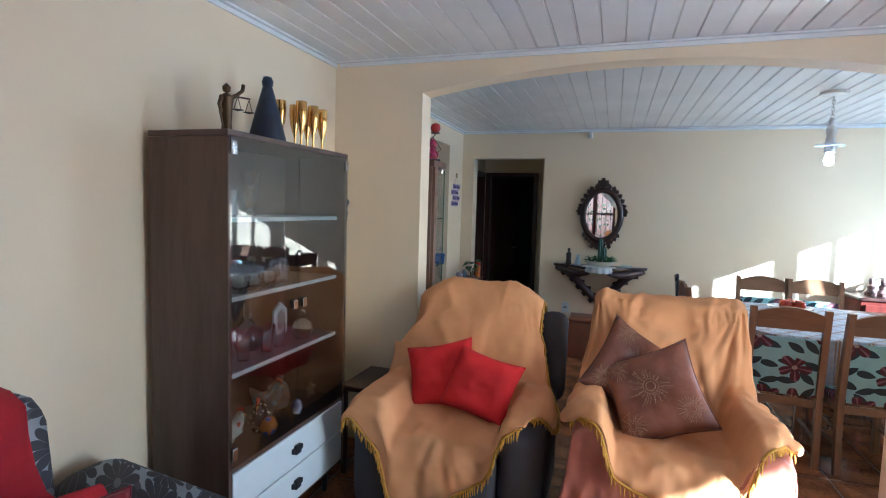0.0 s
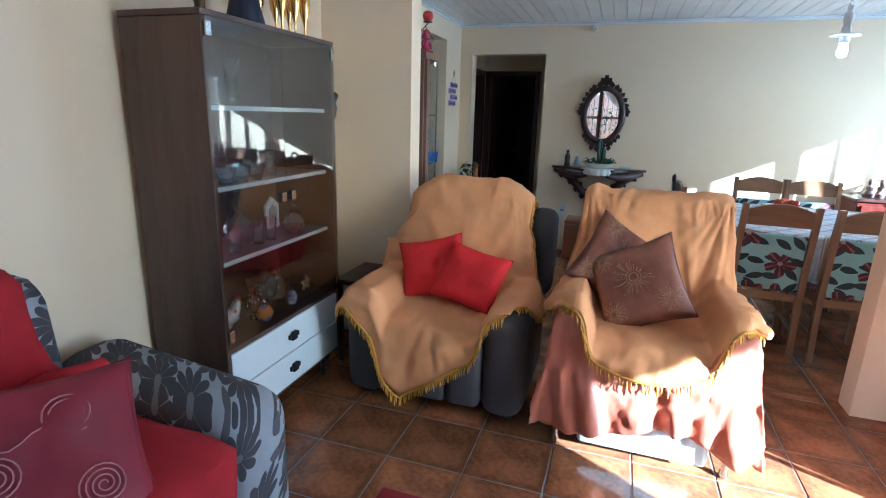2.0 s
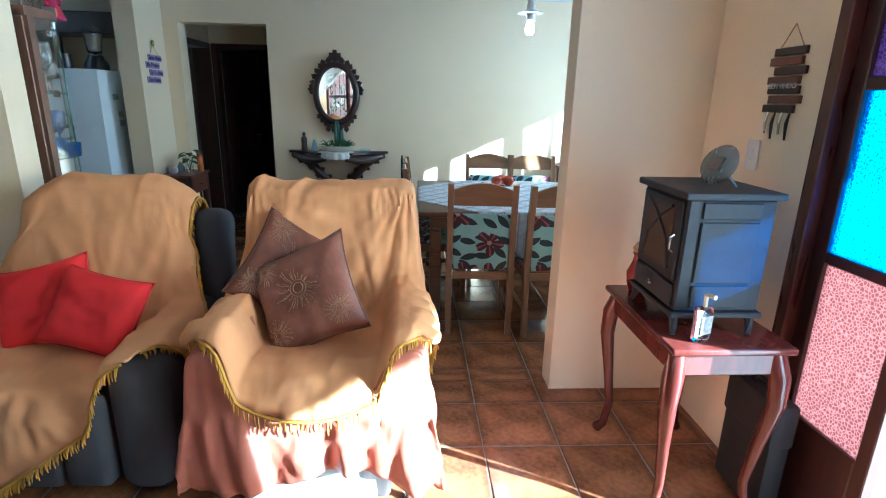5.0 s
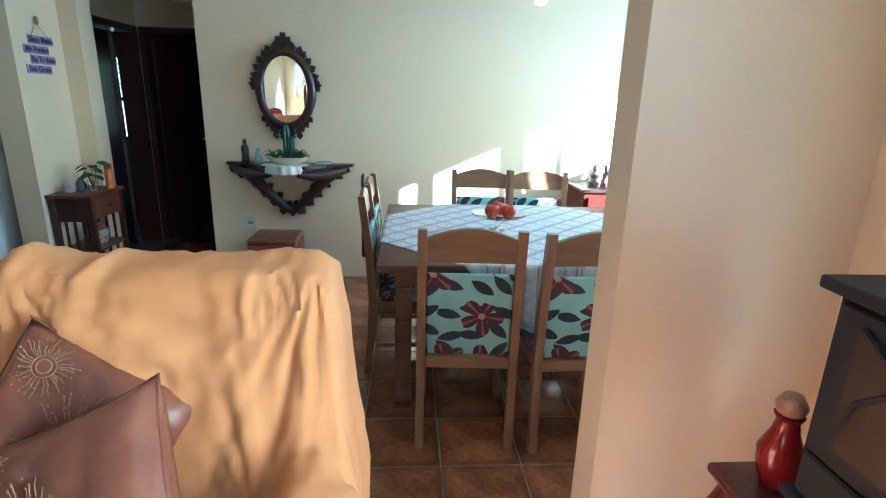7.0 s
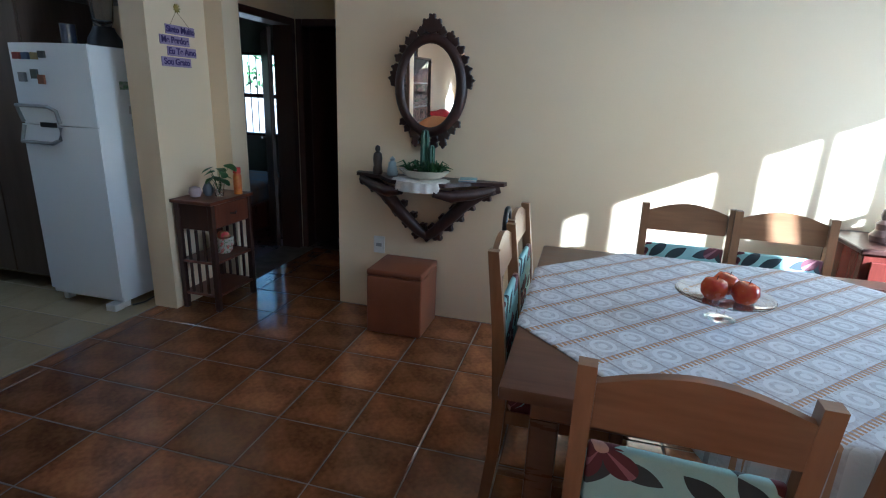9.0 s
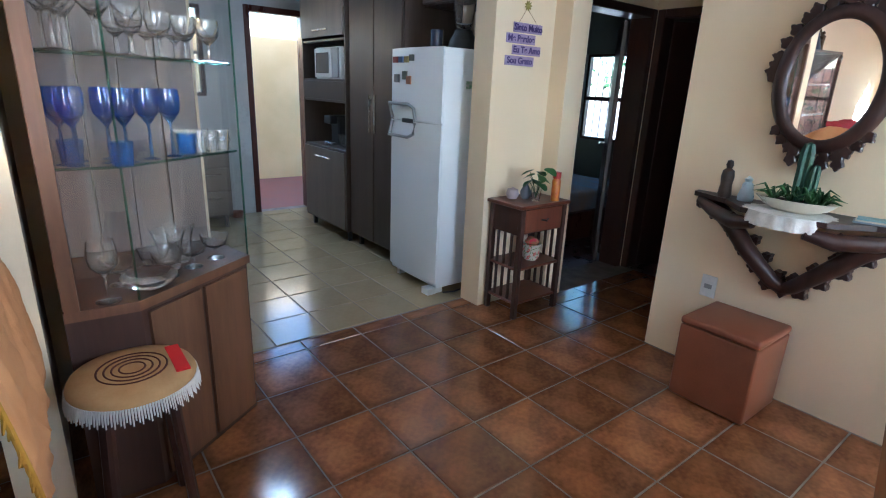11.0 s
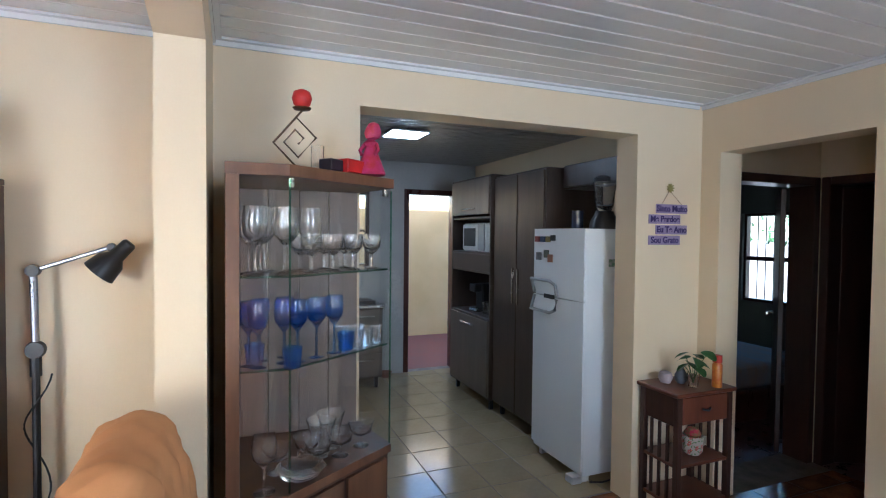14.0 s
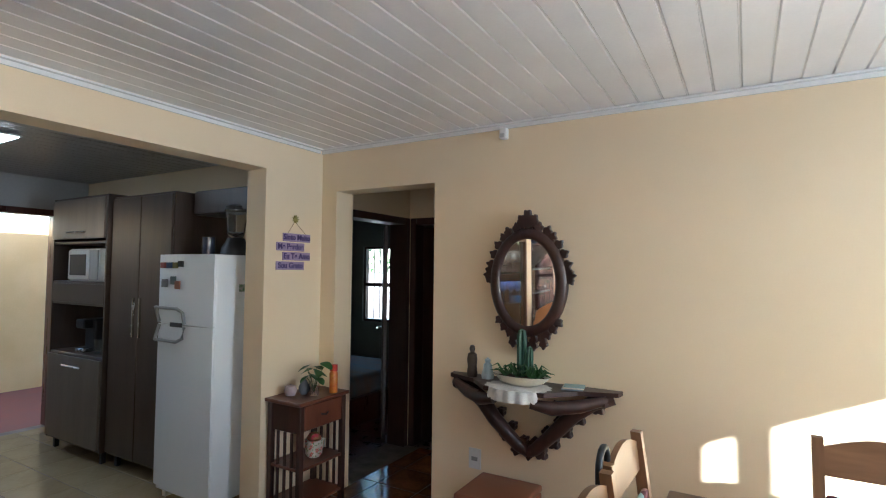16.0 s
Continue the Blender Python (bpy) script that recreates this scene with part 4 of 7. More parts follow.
def dining_chair():
    """Built at its own middle, facing +y, back at y = 0."""
    ch = thing("dining_chair", "honey oak dining chair with floral fabric back", "chair", group="chairs round the dining table")
    for s in (-1, 1):
        bm = bmesh.new()
        prev = None
        for z, y, t in ((0.0, -0.035, 0.019), (0.25, -0.008, 0.021), (0.45, 0.0, 0.023), (0.72, -0.02, 0.021), (1.00, -0.055, 0.018)):
            ring = [bm.verts.new((s * 0.198 + a * 0.018, y + b * t, z)) for a, b in ((-1, -1), (1, -1), (1, 1), (-1, 1))]
            if prev:
                for k in range(4):
                    bm.faces.new((prev[k], prev[(k + 1) % 4], ring[(k + 1) % 4], ring[k]))
            else:
                bm.faces.new(ring[::-1])
            prev = ring
        bm.faces.new(prev)
        part("back_post", bm, CHAIR_WOOD, ch, "", 30)
        part("front_leg", rbox(s * 0.195 - 0.02, s * 0.195 + 0.02, 0.375, 0.415, 0, 0.43, 0.005, 1), CHAIR_WOOD, ch)
        part("side_rail", rbox(s * 0.195 - 0.011, s * 0.195 + 0.011, 0.024, 0.374, 0.375, 0.43, 0.003, 1), CHAIR_WOOD, ch)
        part("stretcher", rbox(s * 0.195 - 0.009, s * 0.195 + 0.009, 0.012, 0.374, 0.16, 0.185, 0.003, 1), CHAIR_WOOD, ch)
    out = [(-0.179, 0.865), (0.179, 0.865)] + [(0.179 - 0.358 * k / 14, 0.965 + 0.042 * math.sin(math.pi * k / 14)) for k in range(15)]
    part("crest_rail", prism(out, 0.02, None, pose(0, 0.031, 0.0065, 6, 0, 0)), CHAIR_WOOD_X, ch, "", 40)
    bm = rbox(-0.178, 0.178, 0, 0.022, 0, 0.37, 0.008, 2, m=pose(0, -0.006, 0.44, 4, 0, 0))
    part("back_panel", bm, CHAIR_FABRIC, ch, "pale blue cover with dark red flowers and leaves, teal light in its colour", 50)
    part("front_rail", rbox(-0.174, 0.174, 0.385, 0.405, 0.375, 0.43, 0.003, 1), CHAIR_WOOD_X, ch)
    part("rear_rail", rbox(-0.178, 0.178, -0.008, 0.012, 0.375, 0.425, 0.003, 1), CHAIR_WOOD_X, ch)
    bm = rbox(-0.22, 0.22, 0.03, 0.44, 0.431, 0.475, 0.018, 3)
    part("seat", bm, CHAIR_FABRIC, ch, "padded floral fabric seat", 50)
    return ch


chair = dining_chair()
chair.matrix_basis = pose(1.645, 4.44, 0, 0, 0, -3)
for x, y, a in ((2.14, 4.41, 3), (1.92, 6.15, 180), (2.335, 6.13, 178), (1.205, 5.26, -90), (1.20, 5.72, -92), (2.98, 5.08, 95), (2.97, 5.6, 88)):
    copy_thing(chair, pose(x, y, 0, 0, 0, a))

# ---- doors and windows ----
SILVER_PVC = mat("white_socket_plastic", (0.72, 0.72, 0.70), None, 0.35, 4, 60, 0.02, rough_var=0.03)
GLASSWARE = glass("clear_glassware", (0.995, 0.998, 1.0), 0.0, 1.36, 0.35)
nt = GLASSWARE.node_tree
fog, out_ = nt.nodes.new("ShaderNodeMixShader"), nt.nodes["Material Output"]
milk = nt.nodes.new("ShaderNodeBsdfDiffuse")
milk.inputs[0].default_value = (0.85, 0.88, 0.9, 1)
fog.inputs[0].default_value = 0.012
nt.links.new(out_.inputs[0].links[0].from_socket, fog.inputs[1])
nt.links.new(milk.outputs[0], fog.inputs[2])
nt.links.new(fog.outputs[0], out_.inputs[0])
BLUE_GLASS = glass("cobalt_glassware", (0.30, 0.58, 0.98), 0.0, 1.3, 0.4)
nt = BLUE_GLASS.node_tree
fog2, out2, ink = nt.nodes.new("ShaderNodeMixShader"), nt.nodes["Material Output"], nt.nodes.new("ShaderNodeBsdfTranslucent")
ink.inputs[0].default_value = (0.05, 0.24, 0.75, 1)
fog2.inputs[0].default_value = 0.13
nt.links.new(out2.inputs[0].links[0].from_socket, fog2.inputs[1])
nt.links.new(ink.outputs[0], fog2.inputs[2])
nt.links.new(fog2.outputs[0], out2.inputs[0])
GREENERY = mat("plant_leaf", (0.045, 0.12, 0.03), (0.02, 0.065, 0.015), 0.4, 14, 80, 0.1)


def stained(name, tint, clear):
    """Hammered coloured glass."""
    m = bpy.data.materials.new(name)
    m.use_nodes = True
    nt = m.node_tree
    nt.nodes.clear()
    o, ad = nt.nodes.new("ShaderNodeOutputMaterial"), nt.nodes.new("ShaderNodeMixShader")
    tr, gl, tp = nt.nodes.new("ShaderNodeBsdfTranslucent"), nt.nodes.new("ShaderNodeBsdfGlossy"), nt.nodes.new("ShaderNodeBsdfTransparent")
    v = nt.nodes.new("ShaderNodeTexVoronoi")
    v.feature = "DISTANCE_TO_EDGE"
    v.inputs["Scale"].default_value = 80
    tc = nt.nodes.new("ShaderNodeTexCoord")
    nt.links.new(tc.outputs["Object"], v.inputs["Vector"])
    r = nt.nodes.new("ShaderNodeValToRGB")
    r.color_ramp.elements[0].position, r.color_ramp.elements[1].position = 0.0, 0.16
    r.color_ramp.elements[0].color = (*[min(1, c * 2.2 + 0.10) for c in tint], 1)
    r.color_ramp.elements[1].color = (*tint, 1)
    nt.links.new(v.outputs["Distance"], r.inputs[0])
    nt.links.new(r.outputs[0], tr.inputs[0])
    nt.links.new(r.outputs[0], tp.inputs[0])
    bp = nt.nodes.new("ShaderNodeBump")
    bp.inputs["Strength"].default_value, bp.inputs["Distance"].default_value = 0.7, 0.003
    nt.links.new(v.outputs["Distance"], bp.inputs["Height"])
    nt.links.new(bp.outputs[0], gl.inputs["Normal"])
    gl.inputs["Roughness"].default_value = 0.1
    m1 = nt.nodes.new("ShaderNodeMixShader")
    m1.inputs[0].default_value = clear
    nt.links.new(tr.outputs[0], m1.inputs[1])
    nt.links.new(tp.outputs[0], m1.inputs[2])
    ad.inputs[0].default_value = 0.08
    nt.links.new(m1.outputs[0], ad.inputs[1])
    nt.links.new(gl.outputs[0], ad.inputs[2])
    nt.links.new(ad.outputs[0], o.inputs[0])
    return m


door = thing("door_1", "dark wooden front door with stained glass sidelight, open beside it", "door")
door["kind"] = "structure"
part("jamb", rbox(XE - 0.015, XE + 0.12, 2.965, 3.02, 0, 2.2, 0.004, 1), RED_WOOD, door)
part("jamb", rbox(XE - 0.015, XE + 0.12, DOOR0, DOOR0 + 0.055, 0, 2.2, 0.004, 1), RED_WOOD, door)
part("head", rbox(XE - 0.015, XE + 0.12, DOOR0 + 0.056, 2.964, 2.145, 2.2, 0.004, 1), RED_WOOD, door)
leaf = part("leaf", rbox(XE + 0.03, XE + 0.07, 2.905, 2.963, 0.01, 2.14, 0.004, 1), DARK_WOOD, door, "leaf with coloured glass panes")
part("stile", rbox(XE + 0.03, XE + 0.07, 2.555, 2.605, 0.01, 2.14, 0.004, 1), DARK_WOOD, leaf)
for z0, z1 in ((0.01, 0.40), (0.975, 1.015), (1.545, 1.585), (2.06, 2.14)):
    part("rail", rbox(XE + 0.031, XE + 0.069, 2.606, 2.904, z0, z1, 0.004, 1), DARK_WOOD, leaf)
for z0, z1, nm, tint in ((0.40, 0.975, "pink_glass", (0.15, 0.075, 0.07)), (1.015, 1.545, "blue_glass", (0.012, 0.24, 0.62)), (1.585, 2.06, "violet_glass", (0.08, 0.04, 0.13))):
    part("pane", box(bmesh.new(), XE + 0.047, XE + 0.053, 2.602, 2.908, z0 - 0.004, z1 + 0.004), stained(nm, tint, 0.85 if nm == "blue_glass" else 0.5), leaf, nm.replace("_", " ") + " pane of hammered texture")
bm = rbox(XE + 0.018, XE + 0.03, 2.567, 2.592, 0.88, 1.02, 0.003, 1)
part("lock_plate", bm, CHROME, leaf)


def frame_of(name, axis, f0, f1, a0, a1, top, w=0.05, material=DARK_WOOD, label="dark wooden door frame"):
    """A door frame that lines an opening in a wall along axis."""
    ob = thing(name, label, "door frame")
    ob["kind"] = "structure"
    for p, q, z0, z1, nm in ((a0, a0 + w, 0, top, "jamb"), (a1 - w, a1, 0, top, "jamb"), (a0 + w + 0.001, a1 - w - 0.001, top - w, top, "head")):
        part(nm, rbox(*((p, q, f0, f1) if axis == "x" else (f0, f1, p, q)), z0, z1, 0.005, 1), material, ob)
    return ob


d2_ = frame_of("door_2", "y", XW - 0.175, XW + 0.012, 6.98, 7.84, 2.06, 0.06)
leaf = part("leaf", rbox(0, 0.70, 0, 0.035, 0.01, 1.99, 0.004, 1, m=pose(XW - 0.18, 7.76, 0, 0, 0, 128)), DARK_WOOD, d2_, "dark wooden leaf swung into the bedroom")
part("handle", tube([(0, 0, 0), (0, 0.05, 0), (-0.1, 0.05, 0)], 0.009, 8), CHROME, leaf).matrix_basis = pose(XW - 0.54, 8.17, 1.0, 0, 0, 125)
d3 = frame_of("door_3", "x", HY - 0.012, HY + 0.13, -1.155, -0.42, 2.06, 0.06)
leaf = part("leaf", rbox(0, 0.57, 0, 0.035, 0.01, 1.99, 0.004, 1, m=pose(-1.09, HY + 0.125, 0, 0, 0, 62)), DARK_WOOD, d3, "dark panelled door standing ajar")
part("handle", tube([(0, 0, 0), (0, -0.05, 0), (0.1, -0.05, 0)], 0.009, 8), CHROME, leaf).matrix_basis = pose(-0.86, HY + 0.50, 1.0, 0, 0, 62)
d4 = frame_of("door_4", "y", KX - 0.125, KX + 0.012, 5.79, 6.46, 2.15, 0.06, RED_WOOD, "red-brown kitchen back door frame, open to a yard")
leaf = part("leaf", rbox(0, 0.5, 0, 0.035, 0.02, 2.0, 0.004, 1, m=pose(KX + 0.013, 6.40, 0, 0, 0, -6)), RED_WOOD, d4, "open red-brown door leaf")
part("handle", tube([(0, 0, 0), (0, -0.04, 0), (-0.1, -0.04, 0)], 0.008, 8), CHROME, leaf).matrix_basis = pose(KX + 0.45, 6.35, 1.02)


def window(name, axis, f0, f1, a0, a1, z0, z1, uprights, cross, material, label, bar=0.035, grille=None):
    ob = thing(name, label, "window")
    ob["kind"] = "structure"

    def b(p, q, r, s, g0=f0, g1=f1):
        return rbox(*((p, q, g0, g1) if axis == "x" else (g0, g1, p, q)), r, s, 0.003, 1)
    part("window_frame", b(a0, a0 + bar, z0, z1), material, ob)
    part("window_frame", b(a1 - bar, a1, z0, z1), material, ob)
    part("window_frame", b(a0 + bar, a1 - bar, z1 - bar, z1), material, ob)
    part("window_sill", b(a0 + bar, a1 - bar, z0, z0 + bar, f0 - 0.02, f1 + 0.02), material, ob)
    fm = (f0 + f1) / 2
    for p, q in uprights:
        part("mullion", b(p, q, z0 + bar, z1 - bar, fm - 0.02, fm + 0.02), material, ob)
    for z in cross:
        part("crossbar", b(a0 + bar, a1 - bar, z - 0.014, z + 0.014, fm - 0.034, fm - 0.021), material, ob)
    if grille:
        n = grille
        for k in range(1, n):
            p = mix(a0, a1, k / n)
            part("bar", rbox(*((p - 0.006, p + 0.006, f1 + 0.03, f1 + 0.042) if axis == "x" else (f1 + 0.03, f1 + 0.042, p - 0.006, p + 0.006)), z0 + 0.002, z1 - 0.002, 0.002, 1), BLACK_METAL, ob)
    pane = part("pane", box(bmesh.new(), *((a0 + bar, a1 - bar, fm - 0.002, fm + 0.002) if axis == "x" else (fm - 0.002, fm + 0.002, a0 + bar, a1 - bar)), z0 + bar, z1 - bar), CLEAR, ob)
    pane.visible_shadow = False
    return ob


window("window_1", "y", XD + 0.03, XD + 0.11, 5.08, 6.31, 0.95, 2.08, [(5.20, 5.28), (5.577, 5.69), (5.84, 5.862), (6.0, 6.037), (6.15, 6.17)], [1.5], DARK_WOOD, "dark wooden dining window with several lights")
window("window_2", "x", YS - 0.11, YS - 0.03, -0.78, 0.74, 0.50, 2.05, [(-0.31, -0.21), (0.20, 0.29)], [1.22, 1.25], RED_WOOD, "dark red-brown wooden living window with iron bars", 0.06, grille=14)
window("window_3", "x", 9.83, 9.90, -3.30, -2.15, 0.85, 1.92, [(-2.75, -2.70)], [1.36, 1.385], DARK_WOOD, "dark bedroom sash window with iron bars", grille=11)
window("window_4", "y", KX - 0.10, KX - 0.02, 4.85, 5.38, 1.25, 2.1, [(5.1, 5.13)], [1.66], DARK_WOOD, "small dark kitchen window")

SHEER = mat("sheer_white_curtain", (0.78, 0.78, 0.76), None, 0.9, 8, 200, 0.2)
SHEER.node_tree.nodes["Principled BSDF"].inputs["Transmission Weight"].default_value = 0.25


def curtain(name, axis, at, a0, a1, z0, z1, n, label):
    rows = []
    for j in range(12):
        z = mix(z1, z0, j / 11)
        row = []
        for k in range(n * 8 + 1):
            p = mix(a0, a1, k / (n * 8))
            d = 0.022 * math.sin(2 * math.pi * k / 8 + 0.3 * j) * (0.5 + 0.5 * j / 11)
            row.append((p, at + d, z) if axis == "x" else (at + d, p, z))
        rows.append(row)
    ob = solo(name, sheet(rows), SHEER, label, "curtain", smooth=80)
    tube_ob = tube([(a0 - 0.05, at, z1), (a1 + 0.05, at, z1)] if axis == "x" else [(at, a0 - 0.05, z1), (at, a1 + 0.05, z1)], 0.009, 8)
    part("rod", tube_ob, DARK_WOOD, ob)
    return ob


curtain("curtain", "y", XD - 0.06, 6.16, 6.42, 0.7, 2.2, 6, "sheer white lace curtain drawn to one side")


def swag(name, x0, x1, y, z1, drop, label):
    """A sheer curtain tied back to x1, its free edge sweeping up to x0."""
    rows = []
    for j in range(25):
        t = j / 24
        row = []
        for k in range(41):
            u = k / 40
            x = mix(x0, x1, u ** (1.0 + 2.2 * t))
            z = z1 - drop * t * (0.30 + 0.70 * u ** 0.8)
            row.append((mix(x, x1, 0.75 * t * t), y + 0.02 * math.sin(u * 46 + 2 * t) * (0.4 + 0.6 * t), z))
        rows.append(row)
    ob = solo(name, sheet(rows), SHEER, label, "curtain", smooth=80)
    return ob


swag("curtain", -0.02, 0.95, YS + 0.07, 2.2, 1.05, "sheer white curtain swept aside from the window")
swag("curtain", -0.05, -0.98, YS + 0.07, 2.2, 1.05, "sheer white curtain swept aside from the window")
solo("curtain_rod", tube([(-1.08, YS + 0.07, 2.205), (1.05, YS + 0.07, 2.205)], 0.011, 8), DARK_WOOD, "dark curtain rod above the living window", "curtain rod", smooth=60)

# yard
GROUND = mat("pale_yard_paving", (0.42, 0.38, 0.33), (0.34, 0.30, 0.26), 0.85, 0.6, 20, 0.3)
bm = bmesh.new()
v = [bm.verts.new(p) for p in ((-300, -300, -0.16), (300, -300, -0.16), (300, 300, -0.16), (-300, 300, -0.16))]
bm.faces.new(v)
tagged(part("ground", bm, GROUND), "pale paved ground around the house", "ground", kind="structure")
wall("wall_yard_west", "y", -6.75, -6.6, 2.5, 9.0, -0.16, 2.15, (), mat("yard_wall_paint", (0.74, 0.50, 0.24), (0.66, 0.43, 0.19), 0.7, 2, 60, 0.1), "yellow painted yard wall")
tagged(part("pavement", box(bmesh.new(), -6.6, KX - 0.13, 4.5, 7.5, -0.15, -0.01), mat("red_yard_floor", (0.22, 0.07, 0.05), None, 0.7, 4, 60, 0.1)), "dull red yard paving", "pavement", kind="structure")
tagged(part("porch_floor", box(bmesh.new(), XE + 0.151, 5.6, -3.0, 3.6, -0.15, -0.012), mat("porch_tiles", (0.62, 0.59, 0.54), None, 0.16, 3, 40, 0.02, rough_var=0.05)), "pale porch floor", "floor", kind="structure")


def hedge(name, x, y, z0, z1, w, n, label, axis="x"):
    rnd = random.Random(n)
    bm = bmesh.new()
    for _ in range(n):
        p = Vector((rnd.uniform(-w, w), rnd.uniform(-0.35, 0.35), rnd.uniform(z0, z1)))
        if axis == "y":
            p.x, p.y = p.y, p.x
        q = Euler([rnd.uniform(0, 6.28) for _ in range(3)]).to_matrix()
        s = rnd.uniform(0.05, 0.1)
        vs = [bm.verts.new(Vector((x, y, 0)) + p + q @ Vector(c) * s) for c in ((-0.5, 0, 0), (0, 0.35, 0.08), (0.9, 0, 0), (0, -0.35, 0.08))]
        bm.faces.new(vs)
    ob = part(name, bm, GREENERY)
    return tagged(ob, label, "shrub", kind="stuff")


hedge("foliage", -4.2, 12.2, 1.5, 3.2, 2.2, 1500, "green garden leaves beyond the bedroom window")
hedge("foliage", 0.2, -4.2, -0.16, 1.5, 2.0, 900, "green garden leaves beyond the living window")
wall("wall_yard_south", "x", -5.6, -5.4, -6, 6, -0.16, 1.8, (), mat("brick_red_yard_wall", (0.52, 0.34, 0.27), (0.44, 0.2, 0.14), 0.8, 3, 60, 0.2), "faded pinkish painted yard wall")

# ---- corner glass vitrine ----
vit = thing("vitrine", "oak laminate corner vitrine with clear glass sides", "display cabinet")
A, B, C, D, E = (-1.155, 3.925), (-0.562, 3.925), (-0.55, 4.13), (-0.85, 4.572), (-1.155, 4.50)


def plan(points, z0, z1, grow=0.0):
    cx, cy = sum(p[0] for p in points) / len(points), sum(p[1] for p in points) / len(points)
    bm = bmesh.new()
    pts = [(mix(cx, x, 1 + grow) if x > -1.1 else x, mix(cy, y, 1 + grow) if y > 3.95 else y) for x, y in points]
    lo, hi = [bm.verts.new((x, y, z0)) for x, y in pts], [bm.verts.new((x, y, z1)) for x, y in pts]
    bm.faces.new(lo[::-1])
    bm.faces.new(hi)
    for k in range(len(pts)):
        j = (k + 1) % len(pts)
        bm.faces.new((lo[k], lo[j], hi[j], hi[k]))
    return bm


def upright(p, q, z0, z1, t=0.004, s0=0.0, s1=1.0):
    """A thin upright slab from plan point p to q."""
    p, q = Vector((*p, 0)), Vector((*q, 0))
    a, b = p.lerp(q, s0), p.lerp(q, s1)
    d = (q - p).normalized()
    n = Vector((-d.y, d.x, 0)) * t / 2
    bm = bmesh.new()
    lo = [bm.verts.new(w + Vector((0, 0, z0))) for w in (a - n, b - n, b + n, a + n)]
    hi = [bm.verts.new(w.co + Vector((0, 0, z1 - z0))) for w in lo]
    bm.faces.new(lo[::-1])
    bm.faces.new(hi)
    for k in range(4):
        j = (k + 1) % 4
        bm.faces.new((lo[k], lo[j], hi[j], hi[k]))
    return bm


PENT = [A, B, C, D, E]
part("base", plan(PENT, 0.0, 0.69, -0.02), VIT_DARK, vit)
part("base_top", plan(PENT, 0.691, 0.725, 0.02), VIT_WOOD, vit)
part("top", plan(PENT, 1.82, 1.86, 0.03), VIT_WOOD, vit)
part("side_panel", rbox(-1.15, -0.566, 3.925, 3.96, 0.726, 1.819, 0.004, 1), VIT_WOOD, vit)
part("corner_post", upright(B, C, 0.726, 1.819, 0.03, 0.02, 0.22), VIT_WOOD, vit)
for k in range(4):
    y0 = 3.961 + 0.133 * k
    part("back_board", rbox(-1.153, -1.14 + 0.006 * (k % 2), y0, y0 + 0.131, 0.726, 1.819, 0.002, 1), VIT_BACK, vit)
for p, q, s0, s1 in ((B, C, 0.24, 1.0), (C, D, 0.0, 1.0), (D, E, 0.0, 0.9)):
    g = part("glass_pane", upright(p, q, 0.726, 1.812, 0.004, s0, s1), CLEAR, vit, "clear glass pane with green edge")
EDGE = pane_glass("green_glass_edge", (0.45, 0.75, 0.65), 0.6, 1.5)
for p in (C, D):
    part("glass_edge", tube([(p[0], p[1], 0.73), (p[0], p[1], 1.81)], 0.004, 6), EDGE, vit)
for z in (1.155, 1.475):
    part("glass_shelf", plan(PENT, z, z + 0.006, -0.04), CLEAR, vit)
    part("shelf_edge", tube([(mix(-0.86, x, 0.96), mix(4.2, y, 0.96), z + 0.003) for x, y in (B, C, D)], 0.0045, 6), EDGE, vit)
for s in (0.05, 0.52):
    part("cupboard_door", upright(C, D, 0.03, 0.675, 0.018, s, s + 0.43), VIT_WOOD, vit)
for p in (B, C, D):
    part("clip", lathe([(0.012, 0), (0.012, 0.03)], 10, None, pose(mix(-0.86, p[0], 0.93), mix(4.2, p[1], 0.93), 1.785)), CHROME, vit)


def glassware(name, profile, material, label, category="glass"):
    ob = solo(name, lathe(profile, 16), material, label, category, group="glassware in the vitrine", smooth=60)
    ob.visible_shadow = False
    return ob


WINE = [(0.032, 0), (0.030, 0.004), (0.006, 0.008), (0.004, 0.03), (0.004, 0.075), (0.012, 0.085), (0.034, 0.11), (0.038, 0.14), (0.031, 0.185), (0.030, 0.185), (0.036, 0.14), (0.031, 0.11), (0.01, 0.09), (0.0, 0.088)]
GOBLET = [(0.030, 0), (0.028, 0.004), (0.007, 0.01), (0.006, 0.03), (0.006, 0.06), (0.02, 0.07), (0.036, 0.09), (0.04, 0.12), (0.037, 0.145), (0.036, 0.145), (0.038, 0.12), (0.03, 0.092), (0.0, 0.075)]
TUMBLER = [(0.026, 0), (0.032, 0.09), (0.030, 0.09), (0.024, 0.006), (0.0, 0.006)]
TALL = [(0.03, 0), (0.006, 0.006), (0.004, 0.11), (0.012, 0.12), (0.033, 0.15), (0.036, 0.19), (0.033, 0.225), (0.032, 0.225), (0.034, 0.19), (0.03, 0.152), (0.0, 0.123)]


def set_out(ob, spots, z):
    for k, (x, y) in enumerate(spots):
        m = pose(x, y, z)
        if k == 0:
            ob.matrix_basis = m
        else:
            copy_thing(ob, m).visible_shadow = False


def along_front(n, s0, s1, inset):
    return [(mix(C[0], D[0], mix(s0, s1, k / max(1, n - 1))) - inset * 0.81, mix(C[1], D[1], mix(s0, s1, k / max(1, n - 1))) - inset * 0.58) for k in range(n)]


